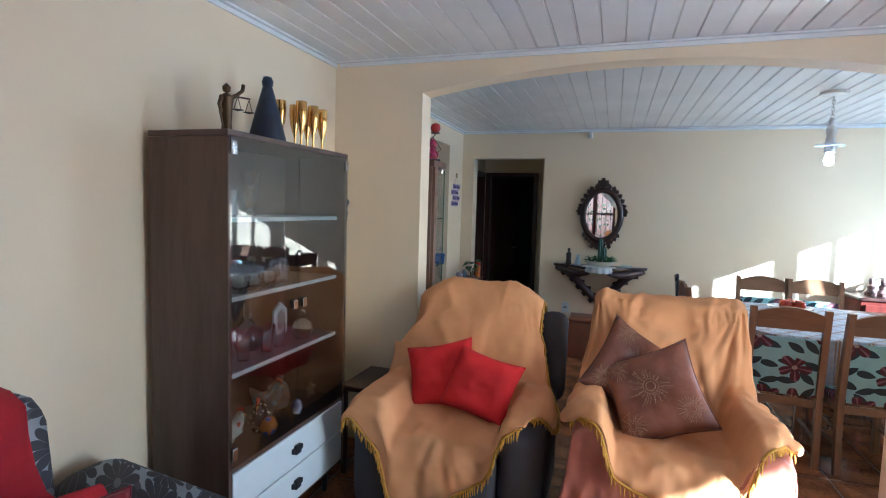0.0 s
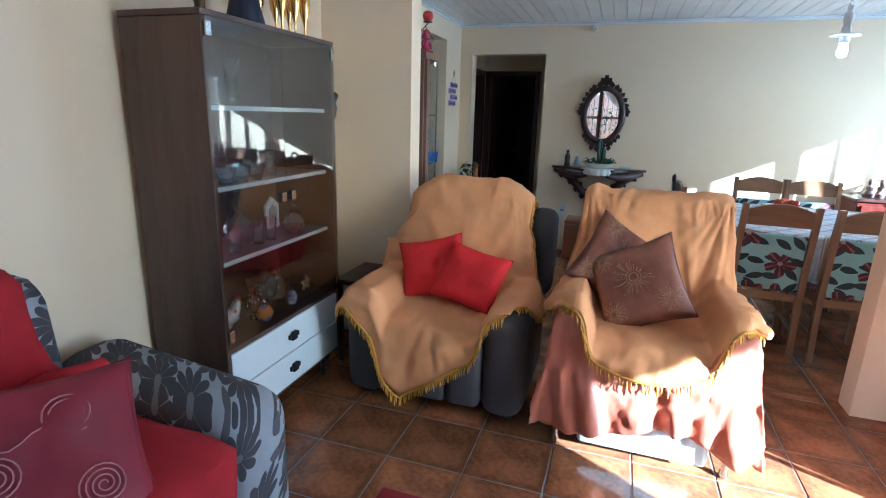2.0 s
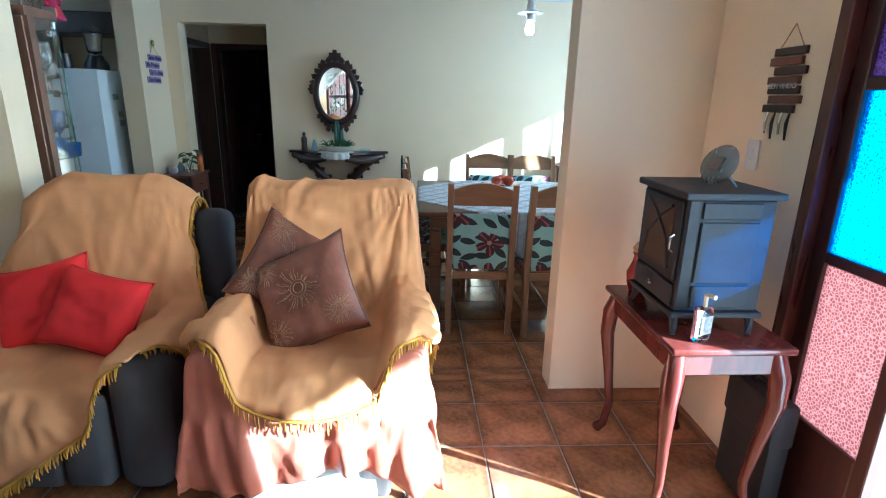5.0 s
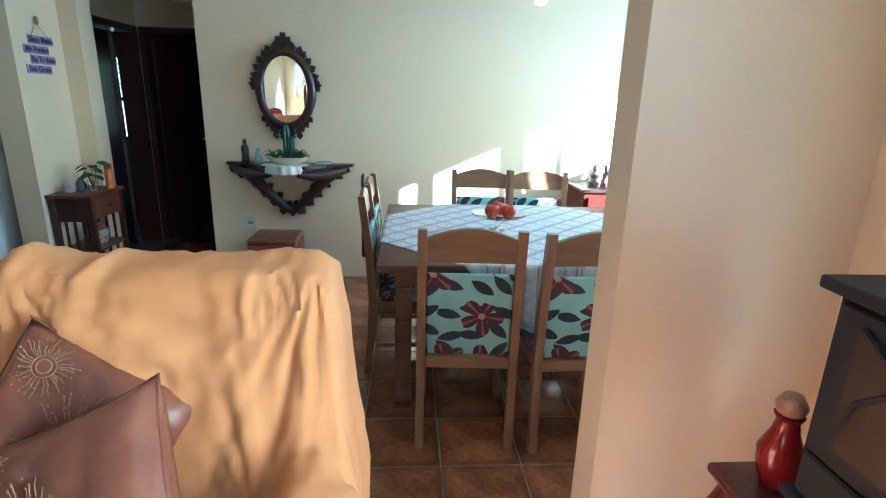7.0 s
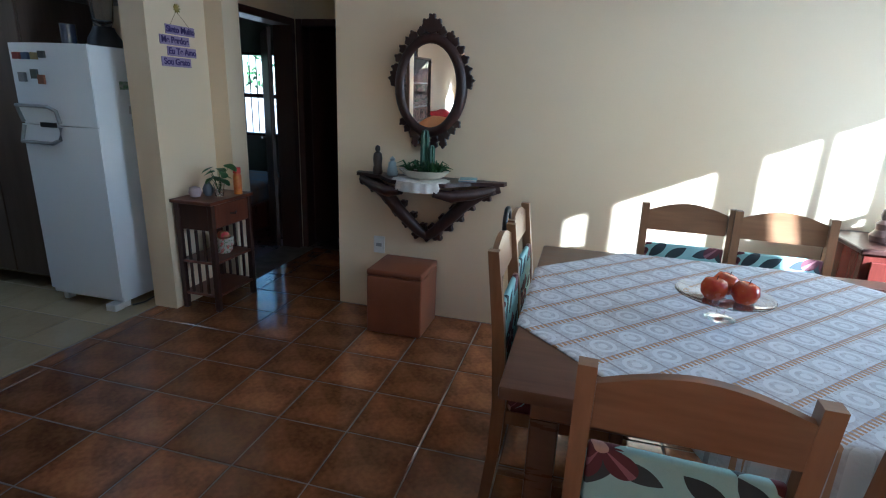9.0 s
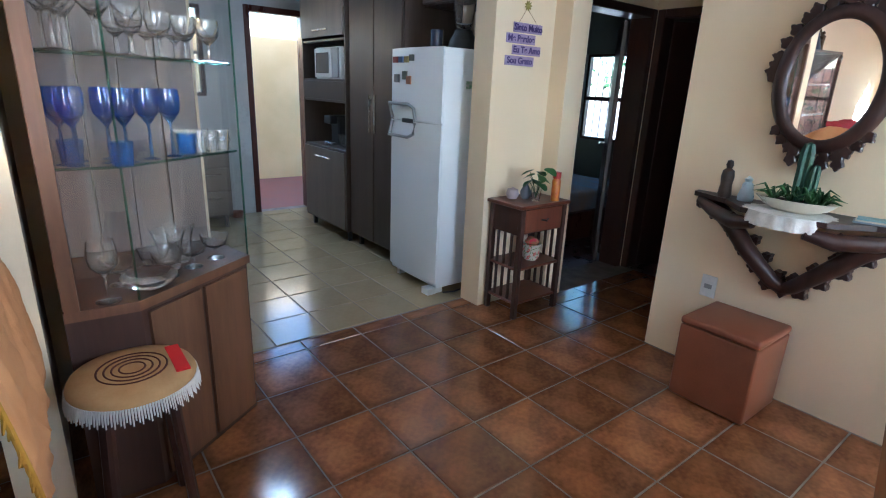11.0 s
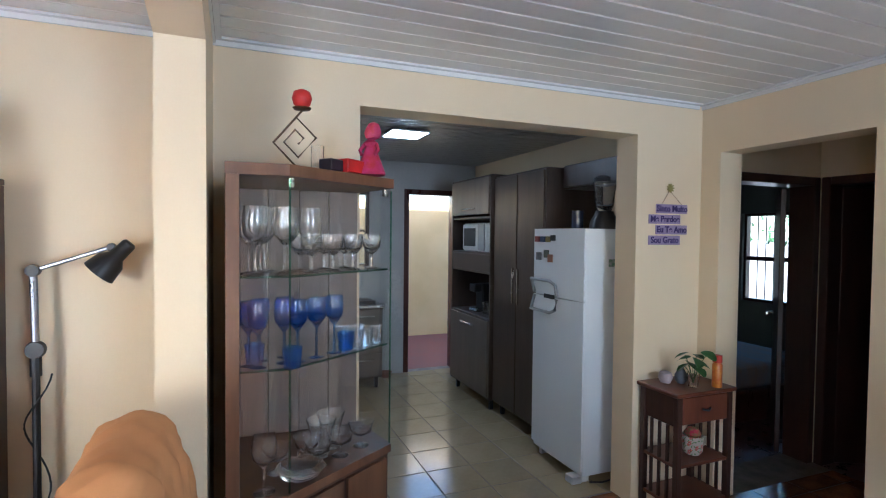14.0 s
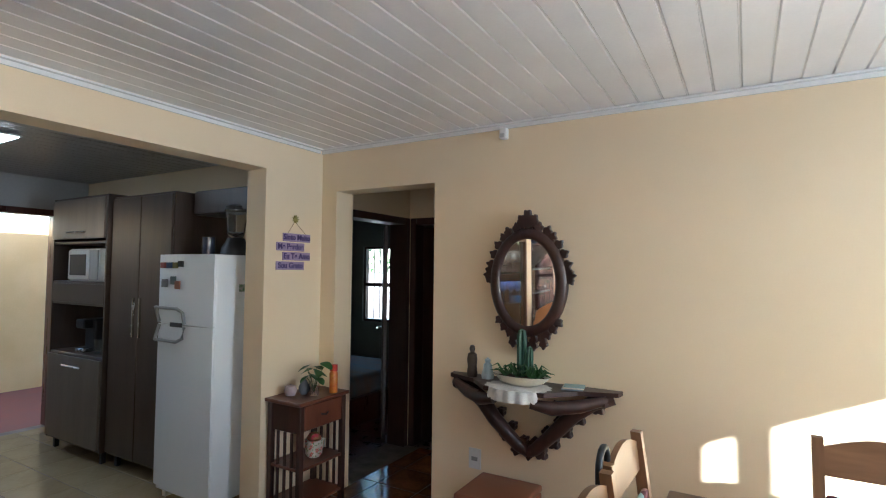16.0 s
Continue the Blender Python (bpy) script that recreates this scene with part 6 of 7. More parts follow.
# ---- small side table by the hall ----
st_ = thing("side_table", "narrow dark wood side table with drawer and shelves", "side table", pose(-1.155, 6.23, 0))
ST_WOOD = wood("reddish_side_table", (0.16, 0.05, 0.025), (0.10, 0.03, 0.016), 0.35)
W_, D_ = 0.29, 0.42
part("top", rbox(-0.012, W_ + 0.012, -0.02, D_ + 0.02, 0.735, 0.757, 0.004, 1), ST_WOOD, st_)
for z0, z1 in ((0.10, 0.118), (0.33, 0.348)):
    part("shelf", rbox(0.004, W_ - 0.004, 0.004, D_ - 0.004, z0, z1, 0.003, 1), ST_WOOD, st_)
for x in (0.0, W_ - 0.035):
    for y in (0.0, D_ - 0.035):
        part("leg", rbox(x, x + 0.035, y, y + 0.035, 0, 0.734, 0.003, 1), DARK_WOOD, st_)
part("drawer_box", rbox(0.036, W_ - 0.036, 0.012, D_ - 0.012, 0.56, 0.733, 0.002, 1), DARK_WOOD, st_)
dr = part("drawer", rbox(W_ - 0.035, W_ - 0.002, 0.04, D_ - 0.04, 0.575, 0.728, 0.004, 1), ST_WOOD, st_, "reddish drawer front")
part("pull", tube([(W_ + 0.004, D_ / 2 - 0.03, 0.655), (W_ + 0.018, D_ / 2, 0.648), (W_ + 0.004, D_ / 2 + 0.03, 0.655)], 0.006, 6), BLACK_METAL, dr)
for k in range(3):
    x = 0.075 + 0.06 * k
    for y in (0.008, D_ - 0.022):
        part("slat", rbox(x, x + 0.018, y, y + 0.014, 0.119, 0.559, 0.002, 1), DARK_WOOD, st_)
z = 0.7575
solo("round_stone", lathe([(0.0, 0), (0.03, 0.006), (0.042, 0.035), (0.034, 0.065), (0.0, 0.078)], 16), mat("pink_quartz", (0.45, 0.36, 0.36), None, 0.6, 10, 90, 0.3), "round pinkish stone ball", "ornament", pose(-1.06, 6.33, z))
solo("grey_bird", lathe([(0.02, 0), (0.034, 0.02), (0.036, 0.05), (0.02, 0.08), (0.012, 0.095), (0.0, 0.105)], 14), mat("grey_stone", (0.14, 0.15, 0.17), None, 0.6, 10, 90, 0.3), "grey stone bird-like ornament", "ornament", pose(-1.03, 6.42, z))
pot = thing("potted_plant", "small green plant in a glass tumbler", "plant", pose(-0.95, 6.43, z))
o = part("tumbler", lathe([(0.026, 0), (0.036, 0.085), (0.034, 0.085), (0.024, 0.005), (0, 0.005)], 16), GLASSWARE, pot, "", 60)
for k in range(9):
    a = k * 2.4
    r, h_ = 0.03 + 0.02 * (k % 3), 0.10 + 0.012 * k
    d = Vector((math.cos(a), math.sin(a), 0))
    part("stem", tube([(0, 0, 0.02), d * r * 0.5 + Vector((0, 0, h_ * 0.7)), d * r + Vector((0, 0, h_))], 0.002, 4), GREENERY, pot)
    out = [(0.045 * math.cos(t) * (1 - 0.25 * math.sin(t)), 0.032 * math.sin(t)) for t in [2 * math.pi * j / 12 for j in range(12)]]
    b = bmesh.new()
    b.faces.new([b.verts.new((x, y, 0.010 * math.cos(x * 40))) for x, y in out])
    part("leaf", b, GREENERY, pot).matrix_basis = pose(*(d * (r + 0.015) + Vector((0, 0, h_))), 20 * math.sin(k), 25, math.degrees(a))
can = thing("spray_can", "orange and yellow spray can with red cap", "can", pose(-0.90, 6.56, z))
part("body", lathe([(0.027, 0), (0.028, 0.005), (0.028, 0.13), (0.02, 0.145)], 18), mat("yellow_label", (0.60, 0.22, 0.02), (0.5, 0.1, 0.02), 0.35, 30, 60, 0.03), can, "", 50)
part("cap", lathe([(0.026, 0.145), (0.026, 0.185), (0.0, 0.19)], 18), mat("red_plastic", (0.5, 0.03, 0.015), None, 0.35), can, "", 50)
mug = thing("flower_mug", "pale floral mug with flowers on a shelf", "mug", pose(-0.98, 6.47, 0.3485))
part("body", lathe([(0.04, 0), (0.055, 0.02), (0.06, 0.11), (0.056, 0.11), (0.05, 0.02), (0, 0.015)], 20), flower_mat("mug_print", (0.55, 0.5, 0.42), (0.4, 0.08, 0.06), (0.15, 0.25, 0.1), 26, ("Y", "Z"), 5, 0.4, rough=0.3), mug, "", 50)
part("handle", tube([(0.0, 0.055, 0.09), (0.0, 0.10, 0.085), (0.0, 0.10, 0.04), (0.0, 0.055, 0.03)], 0.007, 6), bpy.data.materials["cream_ceramic"], mug)
part("flowers", lathe([(0.02, 0.09), (0.05, 0.12), (0.03, 0.15), (0, 0.16)], 10), mat("red_petals", (0.45, 0.02, 0.05), (0.15, 0.2, 0.05), 0.8, 40, 90, 0.6), mug)

# hanging plaques with writing
LILAC = mat("lilac_plaque", (0.36, 0.28, 0.42), (0.3, 0.22, 0.36), 0.6, 12, 90, 0.1)
VIOLET = mat("violet_lettering", (0.05, 0.025, 0.14), None, 0.6)
sg = thing("hanging_sign", "four lilac wooden plaques with violet lettering on string", "sign", pose(XW + 0.002, 6.435, 0))
for k, (txt, dy) in enumerate((("Sinto Muito", 0.0), ("Me Perdoe", -0.055), ("Eu Te Amo", 0.0), ("Sou Grato", -0.055))):
    zt = 1.826 - 0.064 * k
    w_ = 0.25
    pl = part("plaque", rbox(0.0, 0.008, -0.125 + dy + 0.02, 0.125 + dy + 0.02, zt - 0.056, zt, 0.002, 1), LILAC, sg)
    cu = bpy.data.curves.new("lettering", "FONT")
    cu.body, cu.size, cu.extrude, cu.align_x, cu.align_y, cu.offset = txt, 0.052, 0.001, "CENTER", "CENTER", 0.0014
    to = new("lettering", cu)
    to.data.materials.append(VIOLET)
    to.parent = pl
    to.matrix_basis = pose(0.0095, dy + 0.02, zt - 0.028, 90, 0, 90)
part("string", tube([(0.004, -0.06, 1.826), (0.004, 0.0, 1.91), (0.004, 0.10, 1.826)], 0.0015, 4), STITCH, sg)
bm = bmesh.new()
for k in range(9):
    a = 2 * math.pi * k / 9
    tube([(0.006, 0.0, 1.925), (0.012, 0.028 * math.cos(a), 1.925 + 0.028 * math.sin(a))], [0.008, 0.004], 5, bm)
part("star_flower", bm, mat("gold_green_foil", (0.35, 0.28, 0.06), None, 0.4, 20, 60, 0.1), sg, "gold star flower")

# ---- side table with stove-shaped heater by the front door ----
hall_t = thing("lamp_table", "red mahogany table with curved cabriole legs", "table")
TX0, TX1, TY0, TY1, TZ = 2.065, 2.50, 2.76, 3.39, 0.72
part("tabletop", rbox(TX0, TX1, TY0, TY1, TZ - 0.026, TZ, 0.010, 3), MAHOGANY, hall_t, "", 40)
part("apron", rbox(TX0 + 0.025, TX1 - 0.025, TY0 + 0.025, TY1 - 0.025, TZ - 0.11, TZ - 0.027, 0.006, 1), MAHOGANY, hall_t)
for sx, x in ((-1, TX0 + 0.05), (1, TX1 - 0.05)):
    for sy, y in ((-1, TY0 + 0.05), (1, TY1 - 0.05)):
        o_ = Vector((sx, sy, 0)) * 0.7
        pts = [(x, y, TZ - 0.028), (x + o_.x * 0.03, y + o_.y * 0.03, TZ - 0.12), (x + o_.x * 0.035, y + o_.y * 0.035, 0.50), (x + o_.x * 0.01, y + o_.y * 0.01, 0.33), (x - o_.x * 0.012, y - o_.y * 0.012, 0.16), (x + o_.x * 0.005, y + o_.y * 0.005, 0.05), (x + o_.x * 0.035, y + o_.y * 0.035, 0.012)]
        part("leg", tube(pts, [0.032, 0.036, 0.031, 0.022, 0.017, 0.018, 0.024], 10), MAHOGANY, hall_t, "", 60)
STOVE = mat("black_cast_metal", (0.042, 0.042, 0.045), (0.03, 0.03, 0.032), 0.45, 10, 120, 0.15, spec=0.12)
hs_ = thing("electric_stove", "black stove-shaped heater with arched window door", "heater")
SX0, SX1, SY0, SY1, SZ = 2.10, 2.42, 2.87, 3.22, 0.72
part("body", rbox(SX0 + 0.012, SX1 - 0.01, SY0 + 0.012, SY1 - 0.012, SZ + 0.085, SZ + 0.475, 0.006, 1), STOVE, hs_)
part("top", rbox(SX0 - 0.012, SX1 + 0.006, SY0 - 0.012, SY1 + 0.012, SZ + 0.476, SZ + 0.50, 0.006, 2), STOVE, hs_)
part("plinth", rbox(SX0 - 0.004, SX1 + 0.002, SY0 - 0.004, SY1 + 0.004, SZ + 0.065, SZ + 0.084, 0.004, 1), STOVE, hs_)
for x in (SX0 + 0.02, SX1 - 0.03):
    for sy, y in ((-1, SY0 + 0.02), (1, SY1 - 0.02)):
        part("foot", tube([(x, y, SZ + 0.066), (x, y + sy * 0.008, SZ + 0.03), (x - 0.006, y + sy * 0.02, SZ + 0.004)], [0.018, 0.012, 0.010], 8), STOVE, hs_)
for z0, z1 in ((0.10, 0.18), (0.19, 0.40), (0.41, 0.465)):
    part("side_panel", rbox(SX0 + 0.06, SX1 - 0.06, SY0 + 0.004, SY0 + 0.0115, SZ + z0, SZ + z1, 0.003, 1), STOVE, hs_)
dr = part("door", rbox(SX0 + 0.001, SX0 + 0.0115, SY0 + 0.03, SY1 - 0.03, SZ + 0.185, SZ + 0.465, 0.004, 1), STOVE, hs_)
part("window", rbox(SX0 - 0.001, SX0 + 0.0005, SY0 + 0.075, SY1 - 0.075, SZ + 0.22, SZ + 0.43, 0.0005, 1), mat("dark_stove_glass", (0.10, 0.07, 0.05), None, 0.15), dr)
for s in (-1, 1):
    yc = (SY0 + SY1) / 2
    part("tracery", tube([(SX0 - 0.003, yc + s * 0.10, SZ + 0.22), (SX0 - 0.003, yc + s * 0.07, SZ + 0.32), (SX0 - 0.003, yc - s * 0.02, SZ + 0.40), (SX0 - 0.003, yc - s * 0.09, SZ + 0.44)], 0.006, 6), STOVE, dr)
part("latch", tube([(SX0 - 0.006, SY0 + 0.045, SZ + 0.29), (SX0 - 0.018, SY0 + 0.045, SZ + 0.30), (SX0 - 0.018, SY0 + 0.045, SZ + 0.34), (SX0 - 0.006, SY0 + 0.045, SZ + 0.35)], 0.004, 6), CHROME, dr)
dw = part("drawer", rbox(SX0 + 0.001, SX0 + 0.0115, SY0 + 0.03, SY1 - 0.03, SZ + 0.095, SZ + 0.178, 0.004, 1), STOVE, hs_)
part("knob", lathe([(0.008, 0), (0.012, 0.008), (0.0, 0.012)], 10, None, pose(SX0 - 0.001, (SY0 + SY1) / 2, SZ + 0.14, 0, -90, 0)), CHROME, dw)
ck = thing("weather_station", "oval silver desk clock on a folding stand", "clock", pose(2.27, 3.02, SZ + 0.502, 0, 0, -92))
b = lathe([(0.0, -0.012), (0.075, -0.010), (0.085, 0.0), (0.075, 0.010), (0.0, 0.012)], 28)
b.transform(Matrix.Diagonal((1.25, 0.85, 1, 1)))
b.transform(pose(0, 0, 0.072, 68, 0, 0))
part("body", b, mat("silver_plastic", (0.30, 0.30, 0.29), None, 0.25, 8, 60, 0.02, metal=0.5), ck, "", 50)
b = rbox(-0.04, 0.04, -0.025, 0.025, 0.012, 0.0145, 0.001, 1)
b.transform(pose(0, 0, 0.072, 68, 0, 0))
part("display", b, mat("lcd_screen", (0.16, 0.13, 0.10), None, 0.2), ck)
part("stand", tube([(0.03, 0.0, 0.06), (0.04, 0.05, 0.003)], 0.005, 6), BLACK_METAL, ck)
gel = thing("gel_bottle", "clear hand gel pump bottle with dark label", "bottle", pose(2.19, 2.83, TZ + 0.0005, 0, 0, 20))
part("bottle", rbox(-0.032, 0.032, -0.018, 0.018, 0, 0.125, 0.012, 3), glass("gel_glass", (0.95, 0.93, 0.97), 0.05, 1.3), gel, "", 50)
part("label", rbox(-0.024, 0.024, -0.0195, -0.0182, 0.03, 0.095, 0.0004, 1), mat("dark_label", (0.30, 0.29, 0.29), (0.12, 0.12, 0.12), 0.5, 60, 90, 0.0), gel)
part("pump", tube([(0, 0, 0.124), (0, 0, 0.165), (0.0, -0.035, 0.168)], 0.008, 8), mat("cream_pump", (0.62, 0.5, 0.3), None, 0.35), gel)
vs = thing("red_vase", "glossy red vase with a cork ball behind the heater", "vase", pose(2.17, 3.315, TZ + 0.0005) @ Matrix.Scale(0.9, 4))
part("body", lathe([(0.03, 0), (0.045, 0.04), (0.05, 0.09), (0.03, 0.14), (0.024, 0.17), (0.032, 0.185)], 20), mat("red_glaze", (0.22, 0.012, 0.01), None, 0.12, 6, 60, 0.03), vs, "", 60)
part("ball", lathe([(0.0, 0.18), (0.028, 0.19), (0.034, 0.21), (0.02, 0.235), (0, 0.24)], 14), STITCH, vs, "", 60)
kh = thing("key_holder", "rustic wooden slat key holder with welcome letters and keys", "key rack", pose(XE - 0.002, 3.22, 0))
for k in range(7):
    z = 1.70 - 0.034 * k
    off = 0.015 * math.sin(k * 2.3)
    part("slat", rbox(-0.012 - 0.003 * (k % 2), 0, -0.085 + off, 0.085 + off, z - 0.028, z, 0.002, 1), (DARK_WOOD, ST_WOOD)[k % 2], kh)
part("cord", tube([(-0.006, -0.06, 1.70), (-0.006, 0.0, 1.78), (-0.006, 0.06, 1.70)], 0.002, 4), STITCH, kh)
cu = bpy.data.curves.new("lettering", "FONT")
cu.body, cu.size, cu.extrude, cu.align_x = "BEM VINDO", 0.028, 0.001, "CENTER"
to = new("lettering", cu)
to.data.materials.append(SILVER_PVC)
to.parent = kh
to.matrix_basis = pose(-0.017, 0.0, 1.555, 90, 0, -90)
for k in range(4):
    y = 0.06 - 0.04 * k
    part("key", tube([(-0.01, y, 1.47), (-0.014, y + 0.004, 1.43), (-0.012, y, 1.39 - 0.02 * (k % 2))], [0.003, 0.007, 0.004], 6), (CHROME, BLACK_METAL)[k % 2], kh)
bag = thing("black_bag", "flat black fabric case leaning against the wall", "case")
BAG = mat("black_fabric", (0.012, 0.011, 0.012), None, 0.8, 10, 120, 0.2)
part("body", rbox(2.50, 2.585, 2.80, 3.08, 0.0, 0.46, 0.02, 2), BAG, bag, "", 40)
part("flap", rbox(2.494, 2.588, 2.795, 3.085, 0.30, 0.475, 0.015, 2), BAG, bag, "", 40)
part("handle", tube([(2.54, 2.88, 0.47), (2.54, 2.89, 0.505), (2.54, 2.99, 0.505), (2.54, 3.0, 0.47)], 0.009, 8), BAG, bag, "", 60)

# ---- fruit stand ----
fs = thing("cake_stand", "clear glass footed cake stand on tablecloth", "stand", pose(1.90, 5.30, ZT + 0.0065))
o = part("stand", lathe([(0.05, 0), (0.045, 0.006), (0.014, 0.014), (0.012, 0.06), (0.03, 0.068), (0.13, 0.076), (0.155, 0.088), (0.153, 0.09), (0.12, 0.080), (0.0, 0.074)], 28), GLASSWARE, fs, "", 60)
o.visible_shadow = False
APPLE = mat("apple_skin", (0.52, 0.10, 0.02), (0.42, 0.028, 0.014), 0.25, 14, 50, 0.03)
for k, (x, y) in enumerate(((-0.045, -0.03), (0.045, -0.035), (0.0, 0.045))):
    ap = thing("apple", "red and yellow apple on a glass stand", "apple", pose(1.90 + x, 5.30 + y, ZT + 0.082, 8 * k, 5, 40 * k), "apples on the stand")
    part("fruit", lathe([(0.0, 0.012), (0.02, 0.0), (0.038, 0.018), (0.043, 0.042), (0.034, 0.066), (0.014, 0.072), (0.0, 0.062)], 18), APPLE, ap, "", 60)
    part("stalk", tube([(0, 0, 0.062), (0.003, 0, 0.082)], 0.0015, 5), DARK_WOOD, ap)

# hooked cane on the chairs
solo("umbrella", tube([(1.12, 5.49, 0.55), (1.12, 5.49, 0.98)] + [(1.12 + 0.0, 5.49 + 0.055 - 0.055 * math.cos(a), 0.98 + 0.06 * math.sin(a)) for a in [math.pi * k / 8 for k in range(1, 9)]], 0.011, 8), BLACK_METAL, "black umbrella hooked over chair backs", "umbrella", smooth=60)

# ---- side chest with ornaments at the wall ----
chest = thing("side_chest", "low dark wood chest by the dining window", "chest", pose(2.72, 6.26, 0))
part("top", rbox(-0.02, 1.02, -0.02, 0.43, 0.835, 0.86, 0.005, 1), DARK_WOOD, chest)
part("body", rbox(0.0, 1.0, 0.0, 0.42, 0.08, 0.834, 0.004, 1), MAHOGANY, chest)
for x in (0.03, 0.51):
    d = part("door", rbox(x, x + 0.46, -0.018, -0.001, 0.12, 0.80, 0.004, 1), MAHOGANY, chest)
    part("knob", lathe([(0.01, 0), (0.014, 0.012), (0, 0.018)], 10, None, pose(x + 0.4, -0.019, 0.5, 90, 0, 0)), CHROME, d)
for x in (0.02, 0.92):
    for y in (0.02, 0.34):
        part("foot", rbox(x, x + 0.06, y, y + 0.06, 0, 0.079, 0.004, 1), DARK_WOOD, chest)
for x in (2.86, 2.95):
    solo("seated_figurine", lathe([(0.045, 0), (0.05, 0.03), (0.03, 0.06), (0.034, 0.09), (0.016, 0.11), (0.024, 0.135), (0.018, 0.16), (0.0, 0.168)], 14), mat("brown_resin", (0.09, 0.05, 0.045), (0.2, 0.12, 0.1), 0.4, 18, 60, 0.1), "small brown seated figurine on chest", "figurine", pose(x, 6.45, 0.8605))
du = thing("ceramic_pitcher", "large pale green glazed ceramic pitcher on chest", "pitcher", pose(3.20, 6.44, 0.8605))
CEL = mat("celadon_glaze", (0.50, 0.62, 0.56), (0.42, 0.55, 0.5), 0.2, 6, 40, 0.05)
part("body", lathe([(0.06, 0), (0.11, 0.03), (0.14, 0.09), (0.11, 0.15), (0.06, 0.175), (0.05, 0.19), (0.065, 0.21)], 24), CEL, du, "", 60)
part("spout", tube([(-0.10, 0, 0.10), (-0.16, 0, 0.14), (-0.19, 0, 0.19)], [0.028, 0.022, 0.016], 10), CEL, du, "", 60)
part("handle", tube([(0.10, 0, 0.15), (0.17, 0, 0.17), (0.19, 0, 0.12), (0.13, 0, 0.06)], 0.013, 8), CEL, du, "", 60)

# ---- ornaments in and on the display cabinet ----
BRZ = mat("aged_bronze", (0.13, 0.075, 0.035), (0.08, 0.045, 0.02), 0.45, 20, 90, 0.2, metal=0.7)
bm = tube([(0, 0, 0.0), (0, 0, 0.05), (0, 0, 0.13), (0, 0, 0.155), (0, 0, 0.17)], [0.025, 0.019, 0.024, 0.03, 0.010], 12)
lathe([(0.0, 0.17), (0.015, 0.178), (0.017, 0.195), (0.0, 0.212)], 12, bm)
tube([(0, 0.025, 0.155), (0, 0.06, 0.175), (0, 0.095, 0.20)], [0.010, 0.008, 0.007], 8, bm)
tube([(0, -0.025, 0.155), (0, -0.042, 0.12), (0, -0.03, 0.09)], [0.010, 0.008, 0.007], 8, bm)
tube([(0, -0.04, 0.095), (0, -0.015, 0.02)], 0.004, 6, bm)
tube([(0, 0.06, 0.168), (0, 0.14, 0.175)], 0.004, 6, bm)
tube([(0, 0.095, 0.20), (0, 0.10, 0.225)], 0.008, 6, bm)
for y in (0.065, 0.135):
    tube([(0, y, 0.17), (0, y - 0.022, 0.118)], 0.0015, 4, bm)
    tube([(0, y, 0.17), (0, y + 0.022, 0.118)], 0.0015, 4, bm)
    lathe([(0.0, 0.11), (0.025, 0.117), (0.0, 0.119)], 12, bm, pose(0, y, 0))
solo("bronze_statuette", bm, BRZ, "bronze statuette holding scales atop the cabinet", "statuette", pose(-0.93, 2.45, CT + 0.0005, 0, 0, 0), 60)
bm = lathe([(0.088, 0), (0.085, 0.01), (0.05, 0.15), (0.026, 0.235), (0.022, 0.25)], 18)
lathe([(0.0, 0.245), (0.022, 0.255), (0.026, 0.275), (0.018, 0.295), (0.0, 0.30)], 12, bm)
solo("robed_statue", bm, mat("navy_robe", (0.022, 0.03, 0.055), (0.012, 0.016, 0.03), 0.5, 16, 90, 0.2), "tall navy robed statue atop the cabinet", "statue", pose(-0.93, 2.71, CT + 0.0005), 60)
GOLD = mat("gold_flute_metal", (0.75, 0.48, 0.16), (0.6, 0.36, 0.1), 0.15, 8, 60, 0.02, metal=1.0)
FLUTE = [(0.026, 0), (0.024, 0.004), (0.006, 0.01), (0.005, 0.06), (0.009, 0.08), (0.024, 0.13), (0.028, 0.18), (0.026, 0.225), (0.0245, 0.225), (0.026, 0.18), (0.02, 0.13), (0.0, 0.085)]
fo = solo("gold_flute", lathe(FLUTE, 18), GOLD, "gold champagne flute atop the cabinet", "flute", pose(-0.97, 2.86, CT + 0.0005), 60, "gold flutes")
for x, y in ((-0.88, 2.90), (-0.97, 2.98), (-0.89, 3.02), (-0.97, 3.09), (-0.90, 3.12)):
    copy_thing(fo, pose(x, y, CT + 0.0005))
